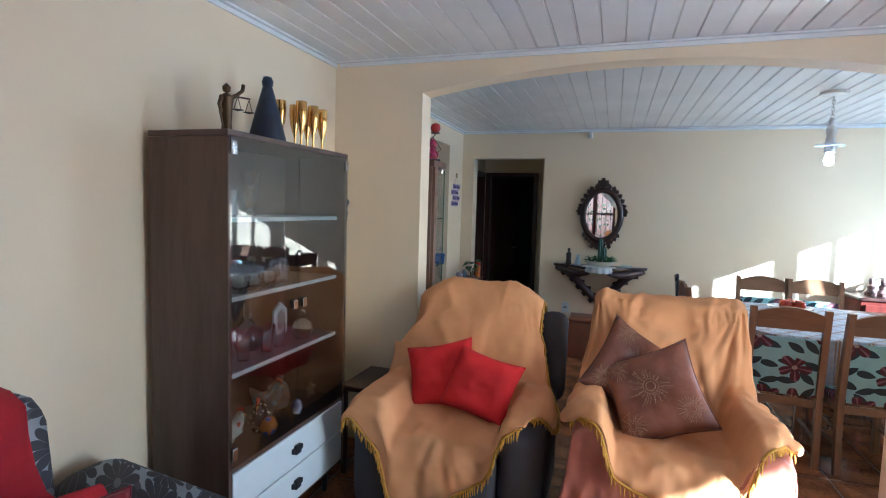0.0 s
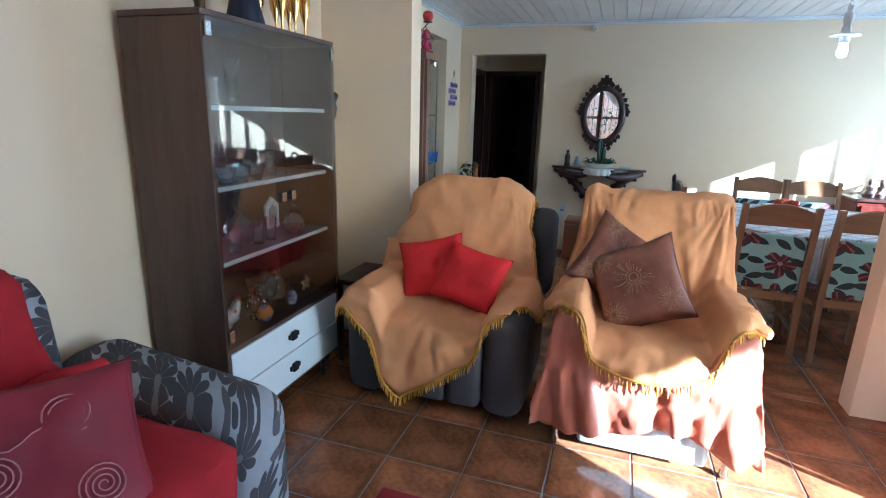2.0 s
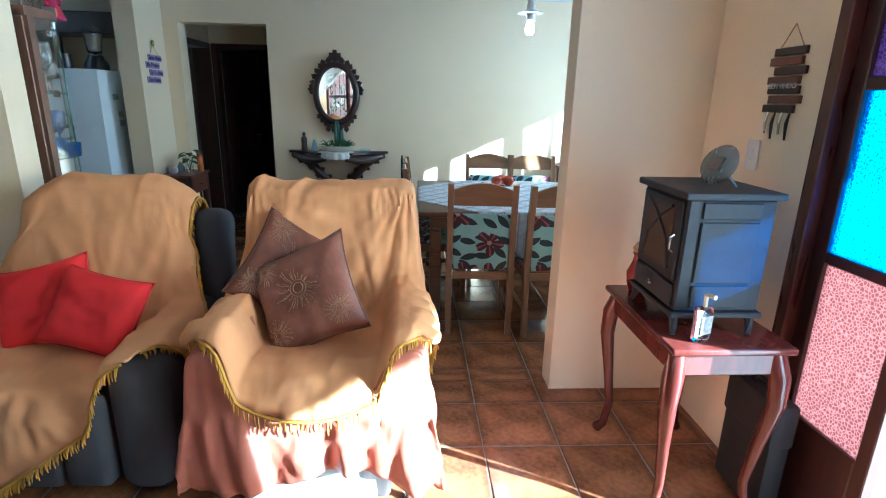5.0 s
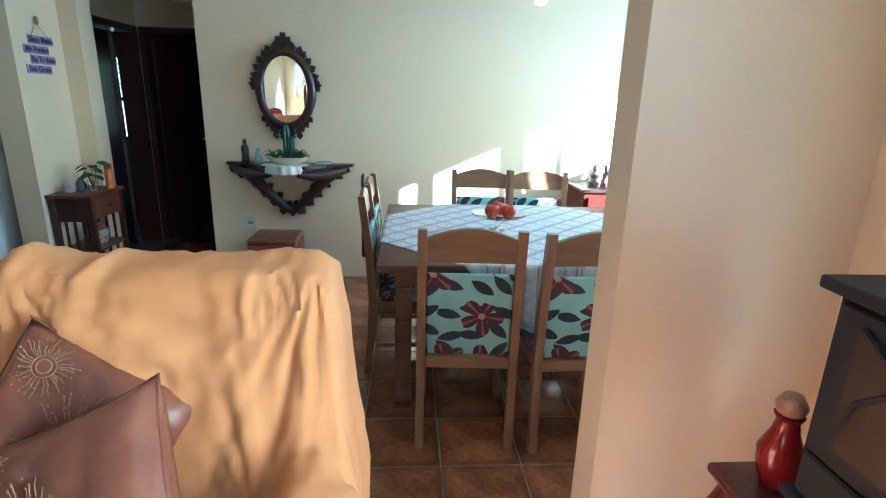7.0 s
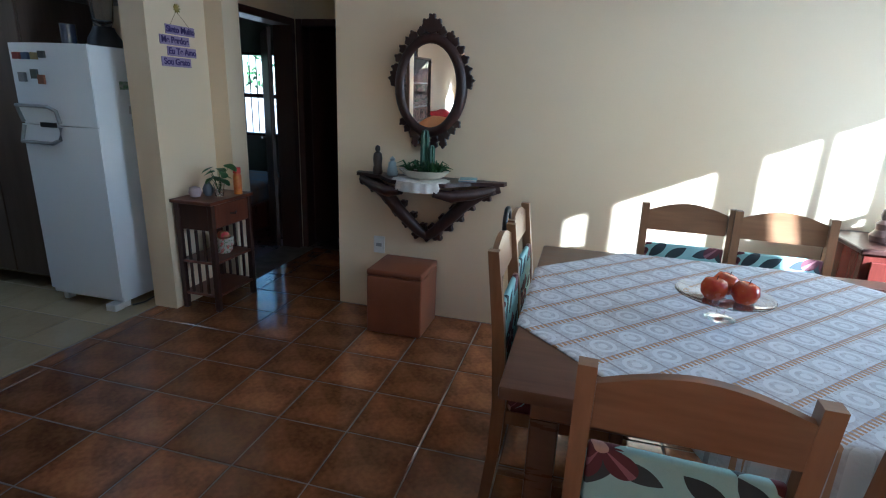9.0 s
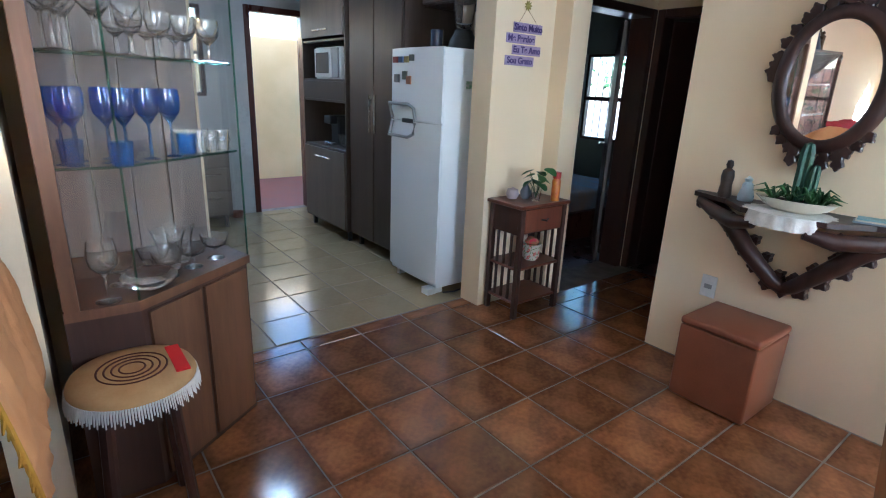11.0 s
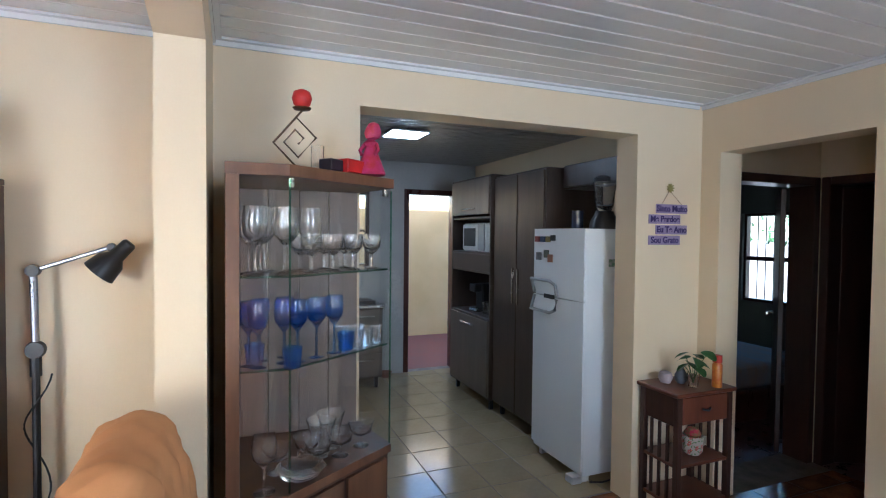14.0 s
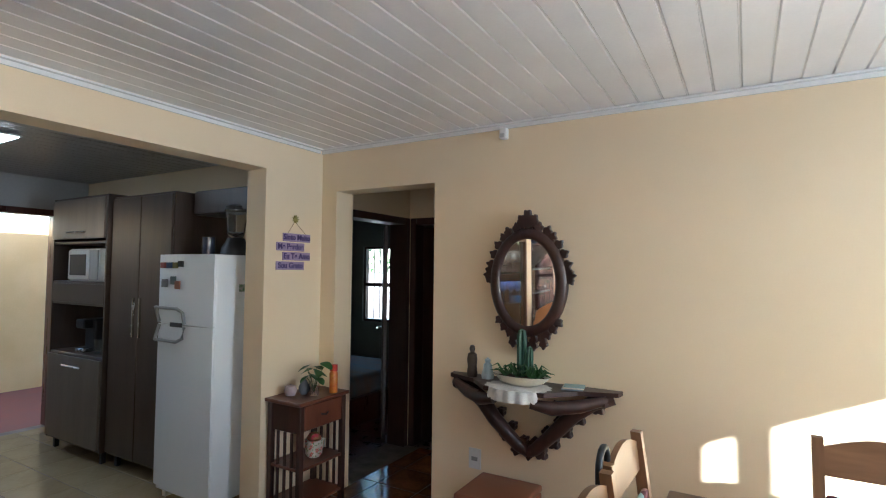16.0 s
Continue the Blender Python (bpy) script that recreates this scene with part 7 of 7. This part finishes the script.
for nm, prof, y, x, z, m_, lab in (
    ("decanter", [(0.05, 0), (0.07, 0.03), (0.068, 0.08), (0.03, 0.13), (0.018, 0.16), (0.022, 0.2), (0.014, 0.21), (0.02, 0.23), (0, 0.245)], 2.66, -1.0, 0.8785, GLASSWARE, "cut glass decanter on a shelf"),
    ("round_flask", [(0.03, 0), (0.05, 0.03), (0.052, 0.06), (0.03, 0.10), (0.014, 0.115), (0.02, 0.13), (0, 0.15)], 2.94, -0.89, 0.8785, GLASSWARE, "round glass flask with stopper"),
    ("tall_vase", [(0.03, 0), (0.014, 0.01), (0.02, 0.06), (0.03, 0.15), (0.05, 0.2), (0.048, 0.2), (0.02, 0.06), (0, 0.05)], 2.62, -0.95, 1.4935, GLASSWARE, "flared clear glass vase"),
    ("dark_ornament", [(0.05, 0), (0.065, 0.05), (0.05, 0.10), (0.02, 0.13), (0.03, 0.15), (0, 0.17)], 2.90, -1.0, 0.5255, mat("dark_teal_glaze", (0.02, 0.06, 0.07), (0.05, 0.02, 0.02), 0.25, 20, 20, 0.02), "dark blue-green ornament in the cabinet"),
    ("small_jar", [(0.02, 0), (0.028, 0.03), (0.02, 0.06), (0, 0.075)], 2.85, -0.86, 0.5255, mat("blue_white_glaze", (0.6, 0.6, 0.62), (0.04, 0.06, 0.3), 0.25, 30, 20, 0.02), "small blue and white jar"),
):
    solo(nm, lathe(prof, 18), m_, lab, nm.split("_")[-1], pose(x, y, z), 60)
for y in (2.44, 2.53, 2.62):
    mg = thing("glass_mug", "clear glass mug with a handle on cabinet shelf", "mug", pose(-0.86, y, 1.1835), "glass mugs")
    part("cup", lathe([(0.028, 0), (0.038, 0.03), (0.04, 0.075), (0.038, 0.075), (0.035, 0.03), (0.0, 0.006)], 18), GLASSWARE, mg, "", 60)
    part("handle", tube([(0.0, 0.038, 0.062), (0.0, 0.064, 0.055), (0.0, 0.062, 0.028), (0.0, 0.036, 0.02)], 0.004, 8), GLASSWARE, mg, "", 60)
for y, z in ((2.67, 0.8785), (2.76, 0.8785), (2.51, 0.8785), (2.79, 1.1835), (2.72, 1.1835), (2.36, 1.4935), (2.44, 1.4935)):
    o = solo("tumbler", lathe([(r * 0.9, q * 1.2) for r, q in TUMBLER], 16), GLASSWARE, "clear glass tumbler on a cabinet shelf", "glass", pose(-0.9, y, z), 60, "cabinet glasses")
def spotted(name, ground, spot, scale, size=0.32):
    """Glazed pottery with round spots."""
    m = mat(name, ground, None, 0.22, 8, 60, 0.02)
    nt = m.node_tree
    p = nt.nodes["Principled BSDF"]
    src = p.inputs["Base Color"].links[0].from_socket
    co, v = nt.nodes.new("ShaderNodeTexCoord"), nt.nodes.new("ShaderNodeTexVoronoi")
    v.inputs["Scale"].default_value = scale
    nt.links.new(co.outputs["Object"], v.inputs["Vector"])
    lt_, x = nt.nodes.new("ShaderNodeMath"), nt.nodes.new("ShaderNodeMix")
    lt_.operation, lt_.inputs[1].default_value = "LESS_THAN", size
    x.data_type = "RGBA"
    nt.links.new(v.outputs["Distance"], lt_.inputs[0])
    nt.links.new(lt_.outputs[0], x.inputs["Factor"])
    nt.links.new(src, x.inputs["A"])
    x.inputs["B"].default_value = (*spot, 1)
    nt.links.new(x.outputs["Result"], p.inputs["Base Color"])
    return m


COMB = mat("red_comb_glaze", (0.5, 0.03, 0.02), None, 0.25)


def hen(glaze, label, m, size):
    """A pottery hen: plump body with a raised tail, neck, comb and beak."""
    ob = thing("pottery_hen", label, "ornament", m @ Matrix.Scale(size, 4))
    b = tube([(0, -0.085, 0.115), (0, -0.06, 0.085), (0, -0.03, 0.062), (0, 0.01, 0.058), (0, 0.04, 0.075), (0, 0.055, 0.11), (0, 0.062, 0.138), (0, 0.068, 0.152)], [0.010, 0.030, 0.048, 0.055, 0.044, 0.028, 0.022, 0.010], 14)
    lathe([(0.034, 0.0), (0.036, 0.006), (0.02, 0.02)], 14, b)
    body = part("body", b, glaze, ob, "", 60)
    part("comb", tube([(0, 0.045, 0.158), (0, 0.058, 0.172), (0, 0.072, 0.168), (0, 0.082, 0.154)], [0.004, 0.008, 0.008, 0.003], 6), COMB, ob, "red comb", 60)
    part("beak", tube([(0, 0.078, 0.142), (0, 0.098, 0.134)], [0.007, 0.001], 6), FRINGE, ob, "yellow beak", 60)


hen(spotted("white_red_pottery", (0.68, 0.66, 0.58), (0.5, 0.07, 0.03), 22), "white pottery hen with red spots on cabinet floor", pose(-0.95, 2.47, 0.5255, 0, 0, -60), 0.85)
hen(spotted("navy_dotted_pottery", (0.012, 0.013, 0.03), (0.62, 0.55, 0.40), 42, 0.36), "navy pottery hen with pale dots on cabinet floor", pose(-0.90, 2.62, 0.5255, 0, 0, -150), 0.95)
hen(spotted("teal_dotted_pottery", (0.015, 0.045, 0.06), (0.04, 0.16, 0.20), 30, 0.4), "dark teal pottery hen on cabinet floor", pose(-1.0, 2.80, 0.5255, 0, 0, -80), 1.0)
solo("ball_ornament", lathe([(0.0, 0), (0.03, 0.008), (0.042, 0.04), (0.03, 0.07), (0, 0.08)], 18), spotted("orange_blue_pottery", (0.60, 0.20, 0.03), (0.05, 0.10, 0.38), 30, 0.42), "orange and blue round pottery ornament", "ornament", pose(-0.84, 2.60, 0.5255), 60)
pf = thing("picture_frame", "small white arched frame standing on a shelf", "frame", pose(-1.04, 2.97, 0.8785))
part("border", prism([(-0.055, 0), (0.055, 0), (0.055, 0.12), (0.0, 0.165), (-0.055, 0.12)], 0.012, None, pose(0, 0, 0, 0, 0, 90)), WHITE_LAC, pf)
part("picture", prism([(-0.03, 0.02), (0.03, 0.02), (0.03, 0.10), (0.0, 0.125), (-0.03, 0.10)], 0.003, None, pose(0.0045, 0, 0, 0, 0, 90)), GREY_BOARD, pf)
bm = bmesh.new()
pts = [(0.045 * (1 if k % 2 == 0 else 0.4) * math.sin(2 * math.pi * k / 10), 0.045 + 0.045 * (1 if k % 2 == 0 else 0.4) * math.cos(2 * math.pi * k / 10)) for k in range(10)]
solo("star_ornament", prism(pts, 0.015, None, pose(0, 0, 0, 0, 0, 90)), STITCH, "pale star-shaped ornament in the cabinet", "ornament", pose(-0.9, 3.05, 0.5255))
# low table between cabinet and recliner
lt = thing("low_stand", "low dark stand with red cloth beside the cabinet", "stand", pose(-0.75, 3.47, 0))
part("top", rbox(-0.11, 0.11, -0.2, 0.2, 0.50, 0.53, 0.006, 1), DARK_WOOD, lt)
for x in (-0.09, 0.09):
    for y in (-0.17, 0.17):
        part("leg", rbox(x - 0.015, x + 0.015, y - 0.015, y + 0.015, 0, 0.499, 0.003, 1), DARK_WOOD, lt)

# ---- kitchen ----
KW = wood("grey_brown_kitchen_laminate", (0.075, 0.052, 0.038), (0.046, 0.031, 0.023), 0.35)
KL = wood("pale_grey_oak_front", (0.2, 0.16, 0.125), (0.15, 0.115, 0.09), 0.35)
fr = thing("refrigerator", "white two-door refrigerator with magnets", "refrigerator", pose(-2.07, 5.995, 0))
FW = mat("white_enamel", (0.72, 0.75, 0.78), (0.70, 0.73, 0.76), 0.25, 2, 60, 0.01, rough_var=0.03)
part("body", rbox(0, 0.60, 0.06, 0.68, 0.05, 1.675, 0.012, 2), FW, fr, "", 40)


def curved_door(z0, z1):
    bm = bmesh.new()
    n = 14
    a = [(0.6 * k / n, 0.058 - 0.045 * math.sin(math.pi * (0.08 + 0.84 * k / n))) for k in range(n + 1)]
    f0, f1 = [bm.verts.new((x, y, z0)) for x, y in a], [bm.verts.new((x, y, z1)) for x, y in a]
    g0, g1 = [bm.verts.new((x, 0.059, z0)) for x, y in a], [bm.verts.new((x, 0.059, z1)) for x, y in a]
    for k in range(n):
        for q in ((f0[k], f0[k + 1], f1[k + 1], f1[k]), (f1[k], f1[k + 1], g1[k + 1], g1[k]), (g0[k], g0[k + 1], f0[k + 1], f0[k]), (g1[k], g1[k + 1], g0[k + 1], g0[k])):
            bm.faces.new(q)
    bm.faces.new((f0[0], f1[0], g1[0], g0[0]))
    bm.faces.new((f0[-1], g0[-1], g1[-1], f1[-1]))
    return bm


d1 = part("freezer_door", curved_door(1.205, 1.675), FW, fr, "", 40)
d2 = part("fridge_door", curved_door(0.09, 1.195), FW, fr, "", 40)
for d, z0, z1 in ((d1, 1.22, 1.315), (d2, 1.085, 1.18)):
    sgn = 1 if d is d1 else -1
    zz = (1.21, 1.31) if d is d1 else (1.19, 1.09)
    part("handle", tube([(0.04, 0.03, zz[0]), (0.04, 0.0, zz[1]), (0.30, -0.012, zz[1]), (0.36, -0.008, mix(zz[0], zz[1], 0.75)), (0.36, 0.005, zz[0])], 0.012, 8), mat("grey_handle_plastic", (0.25, 0.26, 0.27), None, 0.35), d, "grey handle", 60)
part("badge", rbox(0.2, 0.33, 0.004, 0.012, 1.185, 1.215, 0.003, 1), BLACK_METAL, d1, "dark water dispenser badge")
for x in (0.05, 0.53):
    part("foot", rbox(x, x + 0.04, 0.08, 0.14, 0, 0.049, 0.004, 1), SILVER_PVC, fr)
part("foot", rbox(0.50, 0.58, 0.0, 0.075, 0, 0.05, 0.004, 1), SILVER_PVC, fr)
rnd = random.Random(2)
for k in range(7):
    x, z = (0.10, 0.17, 0.24, 0.30, 0.12, 0.22, 0.27)[k], (1.60, 1.60, 1.60, 1.61, 1.47, 1.49, 1.46)[k]
    c = [v * 0.75 for v in ((0.3, 0.06, 0.05), (0.06, 0.1, 0.22), (0.3, 0.24, 0.08), (0.05, 0.05, 0.05), (0.25, 0.25, 0.25), (0.1, 0.12, 0.1), (0.3, 0.12, 0.06))[k]]
    part("magnet", rbox(x - 0.025, x + 0.025, 0.001, 0.02, z - 0.02, z + 0.02 + 0.015 * (k > 3), 0.002, 1), mat("magnet_print", tuple(c), None, 0.5, 40, 60, 0), d1)
for y, z, c in ((0.28, 1.45, (0.1, 0.22, 0.12)), (0.33, 1.30, (0.35, 0.35, 0.38)), (0.34, 1.22, (0.3, 0.3, 0.34))):
    part("magnet", rbox(0.6005, 0.605, y - 0.04, y + 0.04, z - 0.025, z + 0.025, 0.001, 1), mat("magnet_print", c, (0.4, 0.4, 0.4), 0.5, 40, 60, 0), fr)
part("cable", tube([(0.61, 0.5, 0.12), (0.66, 0.45, 0.05), (0.63, 0.2, 0.012), (0.60, 0.12, 0.012)], 0.006, 6), BLACK_METAL, fr, "black power cable", 60)
bl = thing("blender", "black blender with a glass jug on the fridge", "blender", pose(-1.60, 6.30, 1.6755))
part("base", lathe([(0.10, 0), (0.095, 0.05), (0.065, 0.10), (0.06, 0.12)], 20), BLACK_METAL, bl, "", 50)
part("jug", lathe([(0.045, 0.121), (0.06, 0.16), (0.075, 0.32), (0.072, 0.32), (0.055, 0.16), (0, 0.13)], 20), GLASSWARE, bl, "", 60)
part("lid", lathe([(0.078, 0.32), (0.078, 0.345), (0.04, 0.36), (0, 0.36)], 20), BLACK_METAL, bl, "", 50)
solo("dark_jar", lathe([(0.045, 0), (0.045, 0.13), (0.0, 0.13)], 16), mat("blue_dark_glass", (0.04, 0.05, 0.09), None, 0.1), "small dark jar on the fridge", "jar", pose(-1.83, 6.25, 1.6755), 50)

tall = thing("kitchen_tower", "tall grey-brown kitchen unit with oven niche and doors", "cabinet", pose(-3.84, 6.12, 0))
TWD = 0.90
for x in (0, TWD - 0.02):
    part("side_panel", rbox(x, x + 0.02, 0, 0.56, 0.10, 2.18, 0.002, 1), KW, tall)
part("back_panel", rbox(0.021, TWD - 0.021, 0.55, 0.56, 0.10, 2.18, 0.001, 1), KW, tall)
for z in (0.10, 0.83, 1.26, 1.44, 1.78, 2.16):
    part("shelf", rbox(0.021, TWD - 0.021, 0.005, 0.549, z, z + 0.02, 0.002, 1), KW, tall)
for z0, z1 in ((0.122, 0.828), (1.82, 2.158)):
    d = part("door", rbox(0.022, TWD - 0.022, -0.016, 0.002, z0, z1, 0.002, 1), KL, tall, "pale grey oak door")
    part("handle", rbox(0.30, 0.60, -0.032, -0.018, z1 - 0.09 if z0 < 1 else z0 + 0.05, z1 - 0.075 if z0 < 1 else z0 + 0.065, 0.003, 1), CHROME, d)
part("front_panel", rbox(0.021, TWD - 0.021, 0.0, 0.018, 1.281, 1.439, 0.002, 1), KW, tall)
for x in (0.05, TWD - 0.08):
    for y in (0.04, 0.48):
        part("foot", rbox(x, x + 0.035, y, y + 0.035, 0, 0.099, 0.002, 1), BLACK_METAL, tall)
mw = thing("microwave", "white microwave oven in a cabinet niche", "microwave", pose(-3.66, 6.16, 1.4605))
part("body", rbox(0, 0.50, 0.02, 0.36, 0, 0.28, 0.008, 2), SILVER_PVC, mw)
part("door", rbox(0.012, 0.36, 0.0, 0.019, 0.012, 0.268, 0.006, 1), SILVER_PVC, mw)
part("window", rbox(0.05, 0.32, -0.004, -0.001, 0.05, 0.23, 0.001, 1), BLACK_METAL, mw)
part("panel", rbox(0.37, 0.49, 0.002, 0.019, 0.012, 0.268, 0.004, 1), GREY_BOARD, mw)
cm = thing("coffee_machine", "black coffee machine in a kitchen niche", "coffee machine", pose(-3.55, 6.22, 0.8505))
part("body", rbox(0, 0.16, 0.05, 0.26, 0, 0.28, 0.015, 2), BLACK_METAL, cm)
part("head", rbox(0.01, 0.15, -0.03, 0.049, 0.20, 0.28, 0.012, 2), BLACK_METAL, cm)
part("drip_tray", rbox(0.01, 0.15, -0.03, 0.049, 0.0, 0.03, 0.006, 1), CHROME, cm)
for k in range(4):
    solo("glass_cup", lathe([(r * 1.1, q * 1.3) for r, q in TUMBLER], 14), GLASSWARE, "clear glass cup in the kitchen niche", "glass", pose(-3.28 + 0.08 * k, 6.25, 0.8505), 60, "cups in the niche")
tall2 = thing("kitchen_tower", "tall dark brown kitchen cupboard beside the fridge", "cabinet", pose(-2.92, 6.16, 0))
part("body", rbox(0, 0.82, 0.0, 0.53, 0.10, 2.15, 0.003, 1), KW, tall2)
for x in (0.01, 0.415):
    d = part("door", rbox(x, x + 0.395, -0.018, -0.001, 0.12, 2.13, 0.003, 1), KW, tall2)
    part("handle", rbox(x + (0.35 if x < 0.2 else 0.03), x + (0.365 if x < 0.2 else 0.045), -0.04, -0.02, 1.05, 1.35, 0.003, 1), CHROME, d)
for x in (0.05, 0.73):
    for y in (0.04, 0.45):
        part("foot", rbox(x, x + 0.035, y, y + 0.035, 0, 0.099, 0.002, 1), BLACK_METAL, tall2)
upper = thing("wall_cupboard", "dark brown wall cupboard above the refrigerator", "cabinet", pose(-2.07, 6.30, 0))
part("body", rbox(0, 0.70, 0.0, 0.39, 1.98, 2.16, 0.003, 1), KW, upper)
part("door", rbox(0.01, 0.69, -0.018, -0.001, 1.99, 2.15, 0.003, 1), KW, upper)
sk = thing("sink_unit", "grey kitchen sink unit with three drawers", "cabinet", pose(KX + 0.01, 4.55, 0))
part("body", rbox(0, 0.50, 0, 0.85, 0.12, 0.85, 0.003, 1), KW, sk)
part("worktop", rbox(0, 0.53, -0.02, 0.87, 0.851, 0.885, 0.006, 1), CHROME, sk, "steel worktop")
for k, (z0, z1) in enumerate(((0.14, 0.37), (0.38, 0.60), (0.61, 0.83))):
    d = part("drawer", rbox(0.501, 0.518, 0.45, 0.84, z0, z1, 0.003, 1), KL, sk)
    part("handle", rbox(0.519, 0.535, 0.53, 0.76, z1 - 0.07, z1 - 0.055, 0.003, 1), CHROME, d)
part("door", rbox(0.501, 0.518, 0.01, 0.44, 0.14, 0.83, 0.003, 1), KL, sk)
for x in (0.03, 0.43):
    for y in (0.03, 0.78):
        part("leg", rbox(x, x + 0.035, y, y + 0.035, 0, 0.119, 0.002, 1), BLACK_METAL, sk)
hob = thing("hob", "black table-top hob with two burners on the worktop", "hob", pose(KX + 0.12, 4.95, 0.8855))
part("plate", rbox(0, 0.3, 0, 0.4, 0, 0.03, 0.006, 1), BLACK_METAL, hob)
for y in (0.1, 0.3):
    part("burner", lathe([(0.06, 0.031), (0.06, 0.045), (0.02, 0.05), (0, 0.05)], 16, None, pose(0.15, y, 0)), CHROME, hob)
cl = thing("ceiling_light", "square lit ceiling panel lamp in the kitchen", "ceiling lamp", pose(-2.78, 5.25, H - 0.002))
part("frame", rbox(-0.16, 0.16, -0.16, 0.16, -0.022, -0.0095, 0.003, 1), SILVER_PVC, cl)
part("diffuser", rbox(-0.145, 0.145, -0.145, 0.145, -0.027, -0.0225, 0.001, 1), glow("cool_panel_light", (0.85, 0.93, 1.0), 2.0), cl)
tr = thing("pet_bowl", "small red-brown pot on the kitchen floor", "pot", pose(KX + 0.12, 5.55, 0.0015))
part("bowl", lathe([(0.05, 0), (0.07, 0.06), (0.066, 0.06), (0.045, 0.01), (0, 0.01)], 16), LEATHER, tr, "", 50)

# ---- bedroom beyond the hall ----
bed = thing("bed", "bed with striped cover in the dim bedroom", "bed", pose(-3.9, 7.6, 0))
part("frame", rbox(0, 2.0, 0, 1.5, 0.0, 0.28, 0.02, 2), RED_WOOD, bed)
part("mattress", rbox(0.02, 1.98, 0.02, 1.48, 0.281, 0.50, 0.05, 3), mat("grey_bed_cover", (0.20, 0.24, 0.27), (0.30, 0.2, 0.16), 0.9, 3, 90, 0.3, stretch=(0.3, 3, 1)), bed)
part("pillow", rbox(0.06, 0.45, 0.2, 0.85, 0.50, 0.60, 0.045, 3), WHITE_LAC, bed, "white pillow", 60)
part("headboard", rbox(-0.05, -0.001, 0, 1.5, 0, 0.95, 0.01, 1), RED_WOOD, bed)

# ---- floor pieces ----
def tile_mesh(name, size, material):
    bm = bmesh.new()
    h = size / 2
    lo = [bm.verts.new((a * h, b * h, -0.006)) for a, b in ((-1, -1), (1, -1), (1, 1), (-1, 1))]
    hi = [bm.verts.new((a * (h - 0.004), b * (h - 0.004), 0.0)) for a, b in ((-1, -1), (1, -1), (1, 1), (-1, 1))]
    mid = [bm.verts.new((a * h, b * h, -0.003)) for a, b in ((-1, -1), (1, -1), (1, 1), (-1, 1))]
    bm.faces.new(hi)
    for a, b in ((lo, mid), (mid, hi)):
        for k in range(4):
            j = (k + 1) % 4
            bm.faces.new((a[k], a[j], b[j], b[k]))
    me = bpy.data.meshes.new(name)
    bm.to_mesh(me)
    bm.free()
    me.materials.append(material)
    return me


def lay(parent, me, x0, x1, y0, y1, pitch, ox, oy, skip=None):
    for i in range(math.floor((x0 - ox) / pitch), math.ceil((x1 - ox) / pitch)):
        for j in range(math.floor((y0 - oy) / pitch), math.ceil((y1 - oy) / pitch)):
            a, b = ox + i * pitch, oy + j * pitch
            p, q = max(a, x0), min(a + pitch, x1)
            r, s = max(b, y0), min(b + pitch, y1)
            if q - p < 0.03 or s - r < 0.03 or (skip and skip((p + q) / 2, (r + s) / 2)):
                continue
            o = new("tile", me)
            o.parent = parent
            o.location = ((p + q) / 2, (r + s) / 2, 0.0015 * random.random())
            o.scale = ((q - p) / pitch, (s - r) / pitch, 1)
            o.rotation_euler = (random.uniform(-0.003, 0.003), random.uniform(-0.003, 0.003), 0)


TILE = tile_mesh("tile", TS - 0.006, TERRA)
lay(floor, TILE, XW, XE, YS, YA + 0.09, TS, TX, TY)
lay(floor, TILE, XW - 0.16, XD, YA + 0.09, YM, TS, TX, TY)
lay(floor, TILE, -1.03, -0.2, YM, HY, TS, TX, TY)
KTILE = tile_mesh("tile", 0.33 - 0.004, CREAM_TILE)
lay(kfloor, KTILE, KX, XW - 0.175, 4.0, YM, 0.33, XW - 0.175, 4.51)
